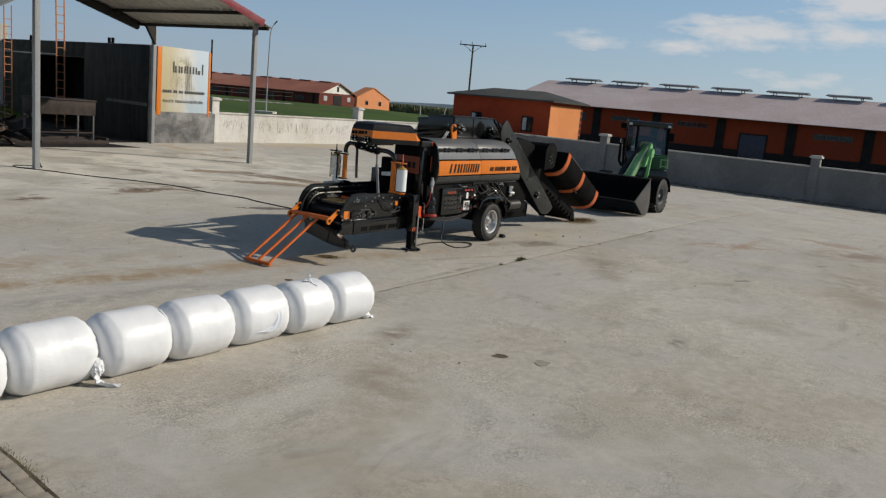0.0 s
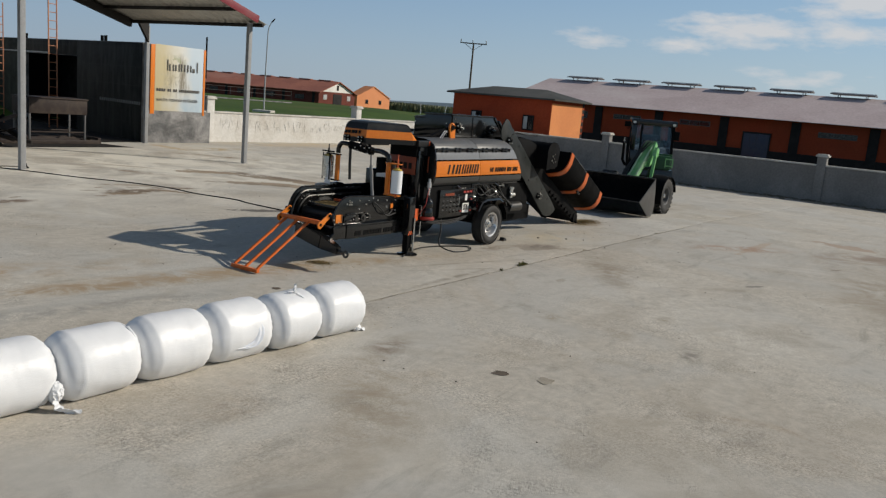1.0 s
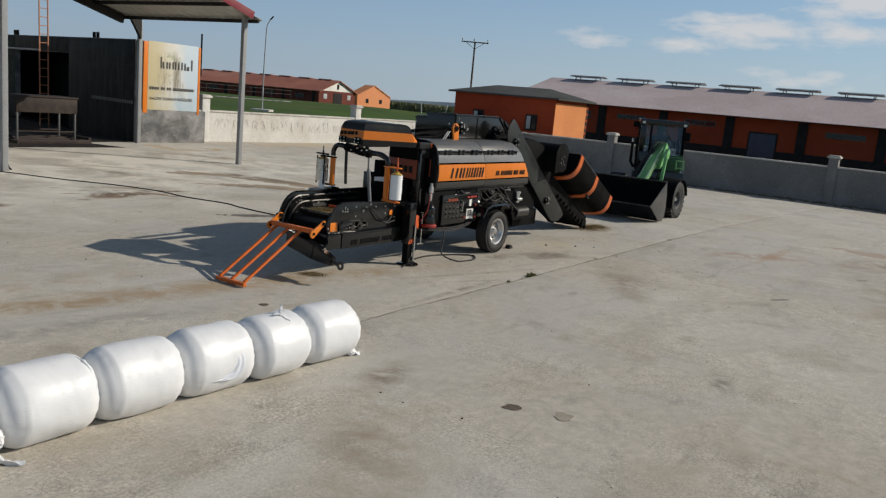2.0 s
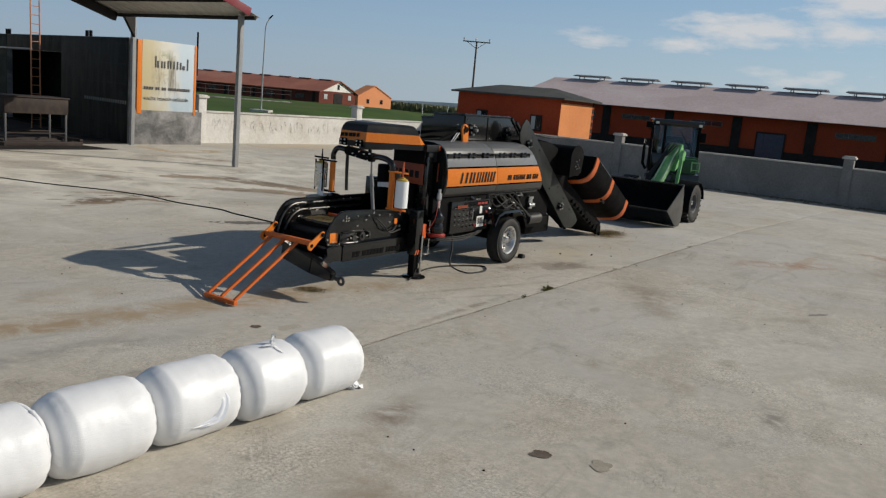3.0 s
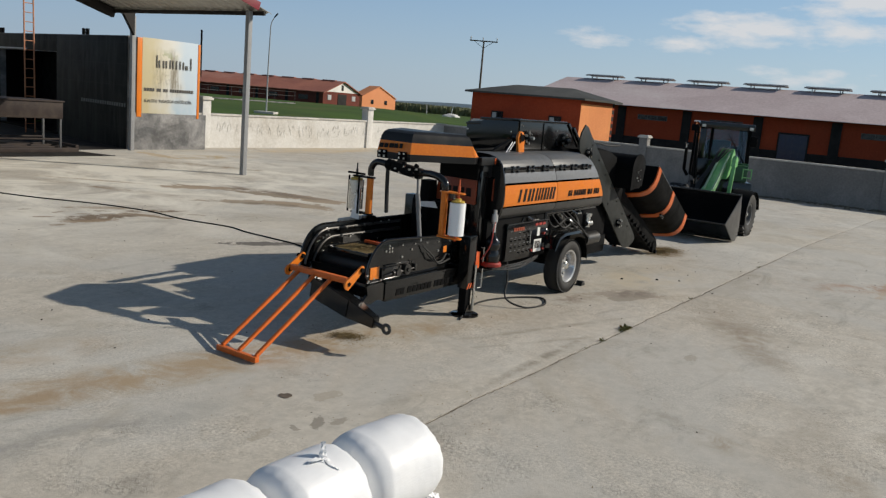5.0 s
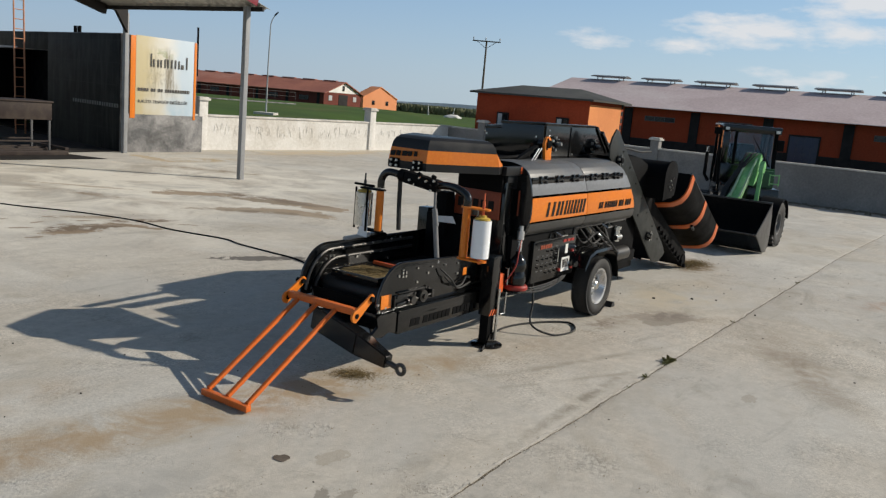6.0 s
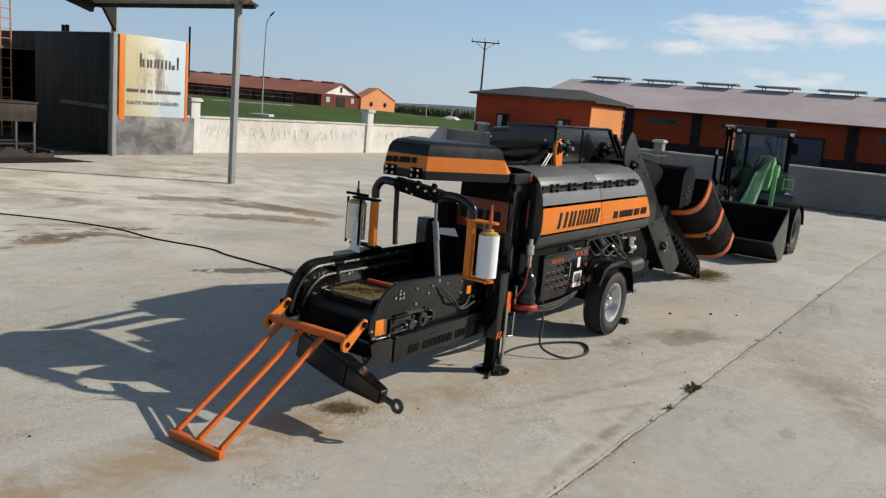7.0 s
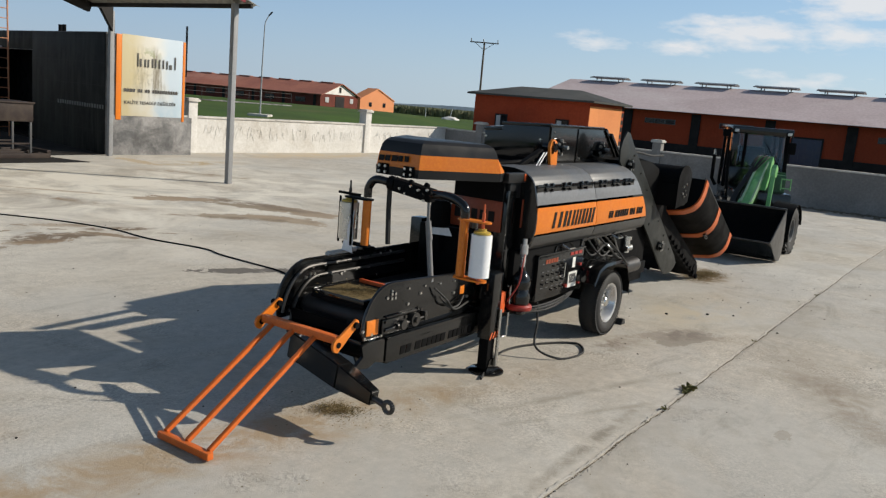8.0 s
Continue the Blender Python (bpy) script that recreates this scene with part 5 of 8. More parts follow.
def rag(parent, pts, width, seed, label, mat=None, out=(0.3, 0.2, 1.0), fold=1.0):
    """A crumpled strip of film along the points."""
    bm = BM()
    c = curve_pts(pts, 7)
    rows = []
    for i, p in enumerate(c):
        t = i / (len(c) - 1)
        d = (c[min(i + 1, len(c) - 1)] - c[max(i - 1, 0)]).normalized()
        s = d.cross(Vector(out)).normalized()
        u = s.cross(d)
        w = width * (0.35 + 0.65 * math.sin(math.pi * min(1, t * 0.8 + 0.15)))
        row = []
        for j in range(7):
            q = (j / 6 - 0.5) * 2
            row.append(p + s * q * w / 2 + u * fold * (0.22 * width * math.sin(q * 5 + seed + t * 6) + 0.2 * width * noise.noise(Vector((t * 9, q * 2, seed)))))
        rows.append(row)
    sheet(bm, rows, 0.0015)
    return part("film_tail", bm, mat or FILM, parent, label, smooth=60)


labels = ["white film-wrapped round bale with knotted tail at its foot", "white film-wrapped round bale with a loose knot on top",
          "white film-wrapped round bale with a torn flap", "white film-wrapped round bale, smooth and tight",
          "white film-wrapped round bale with a creased end", "white film-wrapped round bale with a long loose tail",
          "white film-wrapped round bale at the end of the row"]
BALES = []
b_dir = Vector((0.545, 0.842, 0)).normalized()
b_nrm = Vector((b_dir.y, -b_dir.x, 0))
b_end = Vector((-0.665, 5.585, 0)) - b_nrm * 0.06
B_LEN = [0.60, 0.56, 0.63, 0.64, 0.62, 0.66, 0.63]
for k in range(7):
    BALE_L = B_LEN[k] + 0.012
    c = b_end - b_dir * (sum(B_LEN[:k]) + B_LEN[k] / 2) + b_nrm * (0.012 * math.sin(k * 2.1))
    BALES.append(bale(pose(c.x, c.y, BALE_R - 0.012, 0, 0, BALE_DIR + 1.5 * math.sin(k * 1.7)), k + 1, labels[k]))
R = BALE_R


def knot(parent, c, r, seed, squash=(1, 1, 1)):
    """A crumpled lump of gathered film."""
    bm = BM()
    bmesh.ops.create_icosphere(bm, subdivisions=4, radius=1.0)
    for v in bm.verts:
        d = v.co.normalized()
        f = 1 - 0.30 * abs(noise.noise(d * 2.3 + Vector((seed, 0, 0)))) - 0.25 * abs(noise.noise(d * 5.1 + Vector((0, seed, 0))))
        v.co = Vector((d.x * squash[0], d.y * squash[1], d.z * squash[2])) * r * f + Vector(c)
    return part("film_knot", bm, FILM, parent, "gathered knot of film", smooth=50)


def ridge(parent, ctrl, r, seed):
    """A puckered ridge of film along the wrap."""
    bm = BM()
    c = curve_pts(ctrl, 8)
    pipe(bm, c, [r * (0.7 + 0.6 * noise.noise((i * 0.9, seed, 0))) * (0.3 if i in (0, len(c) - 1) else 1) for i in range(len(c))], 8)
    return part("film_ridge", bm, FILM, parent, "puckered film ridge", smooth=70)


knot(BALES[0], (0.24, -0.13, -R + 0.045), 0.05, 1.0, (1.1, 0.9, 0.8))
rag(BALES[0], [(0.22, -0.10, -R + 0.05), (0.28, -0.14, -R + 0.02), (0.33, -0.15, -R + 0.018)], 0.07, 1, "crumpled film tail")
knot(BALES[1], (0.04, -0.06, R - 0.004), 0.026, 2.0, (1.4, 1, 0.5))
rag(BALES[1], [(0.03, -0.06, R + 0.004), (0.0, -0.06, R + 0.02), (-0.05, -0.05, R + 0.018)], 0.035, 6, "twisted film end", fold=0.6)
rag(BALES[1], [(0.04, -0.07, R + 0.002), (0.05, -0.11, R - 0.014), (0.06, -0.14, R - 0.032)], 0.035, 4, "twisted film end", fold=0.6)
ridge(BALES[1], [(0.03, -0.08, R - 0.012), (0.01, -0.15, R * 0.77), (-0.02, -0.21, R * 0.45), (-0.03, -0.238, 0.02)], 0.004, 14)
rag(BALES[1], [(0.04, -0.05, R - 0.005), (0.055, -0.04, R + 0.035), (0.075, -0.02, R + 0.07)], 0.045, 2, "loose film end", out=(0, -1, 0))
rag(BALES[2], [(0.10, -0.215, R * 0.46), (0.115, -R - 0.006, 0.03), (0.06, -R - 0.010, -0.06), (-0.08, -R + 0.012, -0.09)], 0.065, 3, "torn film flap", FILM_GREY, out=(0, -1, 0.1), fold=0.35)
ridge(BALES[2], [(-0.12, -R + 0.004, -0.09), (0.02, -R - 0.004, -0.08), (0.10, -R - 0.002, -0.02), (0.12, -0.225, 0.09)], 0.006, 9)
ridge(BALES[4], [(0.20, 0.02, R * 1.0), (0.235, -0.12, R * 0.84), (0.25, -0.20, 0.07), (0.235, -0.205, -0.08), (0.20, -0.17, -0.165)], 0.016, 4)
ridge(BALES[4], [(0.23, 0.04, R * 0.95), (0.262, -0.11, R * 0.74), (0.272, -0.17, 0.05), (0.262, -0.18, -0.06)], 0.012, 5)
ridge(BALES[3], [(0.24, 0.0, R * 0.97), (0.262, -0.11, R * 0.76), (0.27, -0.18, 0.05)], 0.006, 11)
ridge(BALES[6], [(0.24, 0.0, R * 0.97), (0.262, -0.11, R * 0.76), (0.27, -0.18, 0.05)], 0.006, 12)
knot(BALES[5], (0.275, -0.20, -0.10), 0.072, 5.0, (0.85, 0.9, 1.2))
ridge(BALES[5], [(0.225, -0.14, 0.17), (0.25, -0.185, 0.06), (0.265, -0.20, -0.06)], 0.014, 7)
rag(BALES[5], [(0.27, -0.21, -0.12), (0.27, -0.235, -R + 0.05), (0.31, -0.29, -R + 0.022), (0.37, -0.36, -R + 0.018)], 0.08, 5, "long loose film tail")

# ---- weeds and clumps in the joint ----
WEED = mottled("weed_leaf", (0.15, 0.155, 0.055), (0.21, 0.18, 0.085), 0.8, 20, 90, (0.24, 0.19, 0.1))


def weed(x, y, size, n, seed):
    rnd = random.Random(seed)
    vv, ff = [], []
    for k in range(n):
        a, l = rnd.uniform(0, math.tau), size * rnd.uniform(0.3, 1.0)
        ox, oy = rnd.gauss(0, size * 0.5), rnd.gauss(0, size * 0.22)
        w, up = l * 0.16, l * rnd.uniform(0.15, 0.8)
        dx, dy = math.cos(a) * l, math.sin(a) * l
        px, py = -math.sin(a) * w, math.cos(a) * w
        i = len(vv)
        vv += [(ox - px * 0.3, oy - py * 0.3, 0), (ox + px * 0.3, oy + py * 0.3, 0), (ox + dx * 0.5 + px, oy + dy * 0.5 + py, up * 0.8), (ox + dx, oy + dy, up * 0.75), (ox + dx * 0.5 - px, oy + dy * 0.5 - py, up * 0.8)]
        ff.append((i, i + 1, i + 2, i + 3, i + 4))
    me = bpy.data.meshes.new("weed_tuft")
    me.from_pydata(vv, [], ff)
    me.materials.append(WEED)
    ob = new("weed_tuft", me)
    ob.matrix_world = YARD @ Matrix.Translation((x, y + joint_wobble(x), yard_z(x, y) + 0.002))
    tagged(ob, "small dry green weed tuft in the yard joint", "weed", "weeds in the joint")


weed(1.76, JOINT_Y, 0.065, 150, 1)
weed(1.66, JOINT_Y, 0.05, 50, 7)
for k, (x, s, n) in enumerate(((1.12, 0.04, 30), (0.75, 0.022, 14), (3.9, 0.03, 14), (7.3, 0.04, 14))):
    weed(x, JOINT_Y, s, n, 20 + k)

# ---- pale cement smear and crumbs along the joint ----
vv, ff = [], []
for k in range(700):
    x = -3.5 + 12.5 * k / 700
    w = 0.013 + 0.016 * noise.noise((x * 2.3, 3.0, 1.0)) + 0.008 * noise.noise((x * 17.0, 1.0, 5.0))
    if w < 0.004:
        continue
    y, i = JOINT_Y + joint_wobble(x) + 0.006, len(vv)
    z = yard_z(x, y) + 0.0035
    vv += [(x, y, z), (x + 0.0185, y, z), (x + 0.0185, y + w + 0.006, z), (x, y + w + 0.006 * noise.noise((x * 40.0, 0.0, 0.0)), z)]
    ff.append((i, i + 1, i + 2, i + 3))
SMEAR = mottled("pale_cement_smear", (0.60, 0.565, 0.50), (0.48, 0.45, 0.395), 0.95, 6, 50)
me = bpy.data.meshes.new("joint_smear")
me.from_pydata(vv, [], ff)
me.materials.append(SMEAR)
sm = new("joint_smear", me)
sm.matrix_world = YARD
tagged(sm, "pale smear of old cement beside the yard joint", "cement", kind="stuff")
CHIP = mottled("pale_cement_chip", (0.52, 0.485, 0.43), (0.38, 0.35, 0.305), 0.95, 6, 50)
rnd = random.Random(77)
vv, ff = [], []
for k in range(1500):
    x = rnd.uniform(-3.5, 9.0)
    if noise.noise((x * 1.9, 7.0, 2.0)) < rnd.uniform(-0.45, 0.35):
        continue
    y = JOINT_Y + joint_wobble(x) + rnd.gauss(0.0, 0.022)
    s = rnd.uniform(0.003, 0.009) * (1.5 if rnd.random() < 0.08 else 1.0)
    z, a0, i = yard_z(x, y) - 0.002, rnd.uniform(0, 6), len(vv)
    for j in range(5):
        a = a0 + j * math.tau / 5
        q = s * rnd.uniform(0.6, 1.2)
        vv.append((x + q * math.cos(a) * 1.3, y + q * math.sin(a), z))
    vv.append((x + rnd.uniform(-0.3, 0.3) * s, y + rnd.uniform(-0.3, 0.3) * s, z + 0.001 + s * rnd.uniform(0.3, 0.55)))
    ff += [(i + j, i + (j + 1) % 5, i + 5) for j in range(5)]
me = bpy.data.meshes.new("cement_crumbs")
me.from_pydata(vv, [], ff)
me.materials.append(CHIP)
ob = new("cement_crumbs", me)
ob.matrix_world = YARD
tagged(ob, "pale crumbled cement along the yard joint", "rubble", kind="stuff")

# ---- oil spots on the slab, as thin stains ----
STAIN = mottled("oil_stain", (0.10, 0.08, 0.062), (0.16, 0.13, 0.105), 0.8, 6, 40)
STAIN_PALE = mottled("faint_stain", (0.31, 0.275, 0.22), (0.38, 0.345, 0.285), 0.85, 6, 40)
SILAGE = mottled("chopped_silage", (0.26, 0.19, 0.09), (0.16, 0.115, 0.05), 0.95, 30, 120, (0.10, 0.08, 0.035), 0.8)


def spot(wx, wy, rx, ry, mat, seed, label, turn=0.0):
    bm = BM()
    n = 40
    ring = []
    for k in range(n):
        a = k * math.tau / n
        f = 1 + 0.45 * noise.noise((math.cos(a) * 1.3, math.sin(a) * 1.3, seed)) + 0.16 * noise.noise((math.cos(a) * 5, math.sin(a) * 5, seed))
        ring.append(bm.verts.new((math.cos(a) * rx * f, math.sin(a) * ry * f, 0)))
    bm.faces.new(ring)
    m = Matrix.Translation((wx, wy, 0.004)) @ pose(0, 0, 0, 0, 0, turn)
    solid("floor_stain", bm, mat, m, label, "stain", "stains on the yard", "structure")


spot(0.77, 4.66, 0.075, 0.06, STAIN, 1.0, "dark oil stain on the concrete")
spot(1.15, 4.57, 0.07, 0.085, STAIN_PALE, 2.0, "faint brown stain on the concrete")
spot(-1.79, 6.84, 0.055, 0.045, STAIN, 3.0, "dark oil stain on the concrete")


def crumbs(m, rx, ry, n, seed, label, height=0.02, size=0.02):
    """A thin heap of chopped silage."""
    rnd = random.Random(seed)
    vv, ff = [], []
    for k in range(n):
        x, y = rnd.gauss(0, rx), rnd.gauss(0, ry)
        h = height * math.exp(-((x / rx) ** 2 + (y / ry) ** 2) / 2) * rnd.random()
        a, l, w = rnd.uniform(0, math.tau), rnd.uniform(0.4, 1.0) * size, rnd.uniform(0.15, 0.4) * size
        c, s = math.cos(a), math.sin(a)
        t = rnd.uniform(-0.4, 0.4) * l
        i = len(vv)
        vv += [(x - c * l - s * w, y - s * l + c * w, h), (x - c * l + s * w, y - s * l - c * w, h), (x + c * l + s * w, y + s * l - c * w, h + abs(t)), (x + c * l - s * w, y + s * l + c * w, h + abs(t) + 0.003)]
        ff.append((i, i + 1, i + 2, i + 3))
    me = bpy.data.meshes.new("silage_crumbs")
    me.from_pydata(vv, [], ff)
    me.materials.append(SILAGE)
    ob = new("silage_crumbs", me)
    ob.matrix_world = m
    return tagged(ob, label, "silage", kind="stuff")


crumbs(Matrix.Translation((-1.64, 8.45, 0.005)), 0.085, 0.06, 1500, 4, "small heap of spilled silage on the concrete", 0.015, 0.008)
crumbs(Matrix.Translation((-1.58, 8.35, 0.005)), 0.25, 0.15, 160, 5, "scattered silage crumbs on the concrete", 0.004, 0.007)
crumbs(YARD @ Matrix.Translation((7.2, -0.12, 0.005)), 0.24, 0.11, 3500, 6, "spilled silage below the feeder", 0.03, 0.012)
crumbs(Matrix.Translation((-1.0, 7.0, 0.004)), 0.9, 0.6, 160, 8, "scattered silage crumbs on the concrete", 0.003, 0.007)

# ---- small loose things beside the baler ----
bm = BM()
plate(bm, [(-0.05, 0.0), (0.06, 0.0), (0.035, 0.055), (-0.02, 0.06)], 0.09, Matrix(), 0.008)
solid("wheel_chock", bm, RUBBER, YARD @ pose(3.36, -0.40, 0, 0, 0, 0), "small black rubber wheel chock on the concrete", "chock")
rnd = random.Random(77)
vv, ff = [], []
for u, w, r in [(4.26, -0.61, 0.02), (4.68, -0.96, 0.02), (4.91, -1.2, 0.014), (4.5, -1.79, 0.014)] + [(rnd.uniform(2.5, 9), rnd.uniform(-3.5, 0.3), rnd.uniform(0.004, 0.010)) for _ in range(70)] + [(rnd.uniform(-4, 4), rnd.uniform(-6, 8), rnd.uniform(0.004, 0.01)) for _ in range(90)]:
    i = len(vv)
    a = rnd.uniform(0, 6)
    vv += [(u + r * f * math.cos(a + k * 1.2566), w + r * f * math.sin(a + k * 1.2566), yard_z(u, w) + h * r) for f, h in ((1.0, 0.0), (0.75, 0.7)) for k in range(5)]
    ff += [(i + k, i + (k + 1) % 5, i + 5 + (k + 1) % 5, i + 5 + k) for k in range(5)] + [tuple(i + 5 + k for k in range(5))]
me = bpy.data.meshes.new("grit")
me.from_pydata(vv, [], ff)
me.materials.append(DARK_COL)
gr_ob = new("grit", me)
gr_ob.matrix_world = YARD
tagged(gr_ob, "dark grit and small clods strewn on the concrete", "grit", kind="stuff")
# rubble along the foot of the far wall
vv, ff = [], []
for _ in range(420):
    w = rnd.uniform(-14, 6)
    u = WALL_U - 0.12 - abs(rnd.gauss(0, 0.35))
    r = rnd.uniform(0.02, 0.09)
    i, a = len(vv), rnd.uniform(0, 6)
    z = yard_z(u, w)
    vv += [(u + r * f * math.cos(a + k * 1.2566), w + 1.5 * r * f * math.sin(a + k * 1.2566), z + h * r) for f, h in ((1.0, -0.1), (0.7, 0.7)) for k in range(5)]
    ff += [(i + k, i + (k + 1) % 5, i + 5 + (k + 1) % 5, i + 5 + k) for k in range(5)] + [tuple(i + 5 + k for k in range(5))]
me = bpy.data.meshes.new("rubble")
me.from_pydata(vv, [], ff)
me.materials.append(SOIL)
rb = new("rubble", me)
rb.matrix_world = YARD
tagged(rb, "brown clods and rubble along the foot of the wall", "rubble", kind="stuff")

# ---- long cable on the ground ----
cable = BM()
pipe(cable, curve_pts([(-1.75, 10.3, 0.62), (-2.05, 10.9, 0.3), (-2.45, 11.7, 0.05), (-3.11, 12.6, 0.010), (-3.54, 12.9, 0.009), (-4.08, 13.25, 0.009), (-4.44, 13.55, 0.009), (-5.3, 13.85, 0.009), (-6.05, 14.3, 0.009), (-7.05, 14.55, 0.009), (-8.2, 14.62, 0.009), (-9.3, 14.83, 0.009), (-9.95, 14.9, 0.010), (-10.2, 15.2, 0.010), (-9.8, 15.5, 0.010), (-9.6, 15.2, 0.05), (-9.68, 15.12, 0.4)], 8), 0.0105, 8)
solid("power_cable", cable, BLACK_MATT, Matrix(), "long black power cable lying across the yard", "cable")


# ---- the silage baler and wrapper ----
baler = thing("silage_baler", YARD, "black and orange trailed silage baler with film wrapper", "farm machine")
CY = 0.27


def bolts(bm, pts, r=0.012, d=(0, -1, 0), l=0.012):
    for p in pts:
        p = Vector(p)
        cyl(bm, p, p + Vector(d) * l, r, 6)


def wheel(parent, x, y, z, r, w, side, rim_r, rim_mat, lugs=44, lug_h=0.012, name="wheel", tyre_mat=None):
    """A tyre on a rim; side -1 shows the outer face to -y."""
    wh = thing(name, Matrix(), "", "")
    wh.parent = parent
    wh.matrix_world = parent.matrix_world @ pose(x, y, z, 90 if side < 0 else -90, 0, 0)
    h = w / 2
    bm = BM()
    prof = [(rim_r, -h * 0.7), (rim_r + 0.02, -h * 0.86), (rim_r + (r - rim_r) * 0.45, -h), (r - 0.05, -h * 0.97), (r - 0.024, -h * 0.86), (r - 0.008, -h * 0.66), (r, -h * 0.4), (r + 0.003, 0), (r, h * 0.4), (r - 0.008, h * 0.66), (r - 0.024, h * 0.86), (r - 0.05, h * 0.97), (rim_r + (r - rim_r) * 0.45, h), (rim_r + 0.02, h * 0.86), (rim_r, h * 0.7)]
    lathe(bm, prof + [prof[0]], Matrix(), 48, False)
    for k in range(lugs):
        for s in (-1, 1):
            a = (k + (0.5 if s > 0 else 0)) * math.tau / lugs
            m = pose(0, 0, 0, 0, 0, math.degrees(a)) @ Matrix.Translation((r - 0.004, 0, s * h * 0.5)) @ pose(0, 0, 0, s * 22, 0, 0)
            add_box(bm, (-0.012, -math.pi * r / lugs * 0.55, -h * 0.44), (lug_h, math.pi * r / lugs * 0.55, h * 0.44), 0.0, m)
    part("tyre", bm, tyre_mat or RUBBER, wh, "dusty black tyre")
    bm = BM()
    prof = [(0.03, h * 0.10), (rim_r * 0.42, h * 0.10), (rim_r * 0.52, -h * 0.08), (rim_r * 0.74, -h * 0.16), (rim_r * 0.78, h * 0.05), (rim_r * 0.86, h * 0.58), (rim_r * 0.93, h * 0.78), (rim_r + 0.008, h * 0.84), (rim_r + 0.008, h * 0.72), (rim_r * 0.97, h * 0.6), (rim_r * 0.97, -h * 0.7)]
    lathe(bm, prof, Matrix(), 40)
    part("rim", bm, rim_mat, wh, "dulled silver steel rim")
    for k in range(8):
        bm = BM()
        a = (k + 0.5) * math.tau / 8
        c_, s_ = math.cos(a) * rim_r * 0.63, math.sin(a) * rim_r * 0.63
        cyl(bm, (c_, s_, -h * 0.2), (c_, s_, -h * 0.09), rim_r * 0.085, 12)
        part("rim_slot", bm, BLACK_MATT, wh)
    bm = BM()
    lathe(bm, [(0.05 * rim_r / 0.19, h * 0.05), (0.05 * rim_r / 0.19, h * 0.52), (0.038 * rim_r / 0.19, h * 0.62), (0.01, h * 0.64)], Matrix(), 20)
    for k in range(5):
        a = k * math.tau / 5
        cyl(bm, (math.cos(a) * rim_r * 0.5, math.sin(a) * rim_r * 0.5, -h * 0.1), (math.cos(a) * rim_r * 0.5, math.sin(a) * rim_r * 0.5, h * 0.16), 0.012, 6)
    part("hub", bm, STEEL, wh, "bright hub and nuts")
    return wh


WR = 0.335
wheel(baler, 2.80, -0.39, WR, WR - 0.004, 0.205, -1, 0.195, RIM, 84, 0.004)
wheel(baler, 2.80, 0.95, WR, WR - 0.004, 0.205, 1, 0.195, RIM, 84, 0.004)
for y0, y1 in ((-0.52, -0.26), (0.82, 1.08)):
    bm = BM()
    rows = []
    for x, z in ((2.30, 0.60), (2.40, 0.73), (2.54, 0.775), (2.94, 0.775), (3.09, 0.70), (3.19, 0.54), (3.21, 0.40)):
        rows.append([(x, y0, z - 0.03), (x, y0 + 0.01, z), (x, y1 - 0.01, z), (x, y1, z - 0.03)])
    sheet(bm, rows, 0.006)
    part("mudguard", bm, BLACK, baler, "black angular mudguard")
bm = BM()
cyl(bm, (2.84, -0.3, WR), (2.84, 0.86, WR), 0.045, 12)
part("axle", bm, BLACK_MATT, baler)
bm = BM()
for y in (-0.14, 0.68):
    add_box(bm, (0.75, y - 0.05, 0.40), (4.5, y + 0.05, 0.54), 0.006)
for x in (0.8, 2.4, 3.6, 4.4):
    add_box(bm, (x, -0.14, 0.42), (x + 0.1, 0.68, 0.52), 0.006)
part("chassis", bm, BLACK_MATT, baler, "black chassis beams")

# bale table with two cheeks
def cheek_outline(x_front, x_back, low, top, drop=0.06):
    pts = [(x_back, low), (x_back, top - drop)]
    pts += [(x_front + 0.34, top)]
    for k in range(9):
        a = radians(90 + 10.5 * k)
        pts.append((x_front + 0.30 + 0.30 * math.cos(a), top - 0.36 + 0.36 * math.sin(a)))
    pts += [(x_front + 0.02, low + 0.0)]
    return pts


for y, s in ((-0.13, 1), (0.66, -1)):
    bm = BM()
    zb = 0.52
    plate(bm, cheek_outline(-0.70 if s > 0 else -0.74, 1.0, zb, 0.90 if s > 0 else 0.935, 0.06 if s > 0 else 0.0), 0.012, Matrix.Translation((0, y, 0)), 0.003)
    ck = part("side_cheek", bm, BLACK, baler, "black steel side cheek with rounded front")
    bm = BM()
    edge = [(x, y, z) for x, z in cheek_outline(-0.70 if s > 0 else -0.74, 1.0, zb, 0.90 if s > 0 else 0.935, 0.06 if s > 0 else 0.0)[1:-1]]
    pipe(bm, edge, 0.012, 6)
    part("edge_rim", bm, BLACK, ck)
    bm = BM()
    rnd = random.Random(4 + s)
    yy = y - 0.006 if s > 0 else y - 0.006
    bolts(bm, [(-0.45, yy, 0.8), (-0.2, yy, 0.72), (-0.05, yy, 0.78), (0.4, yy, 0.72), (-0.6, yy, 0.56), (0.6, yy, 0.66), (-0.4, yy, 0.82), (-0.36, yy, 0.82), (-0.4, yy, 0.79), (-0.36, yy, 0.79)])
    part("bolts", bm, STEEL, ck, "bright bolt heads")
bm = BM()
add_box(bm, (0.497, -0.140, 0.690), (0.555, -0.1365, 0.757), 0.002)
part("warning_sticker", bm, ORANGE, baler, "small orange warning sticker")
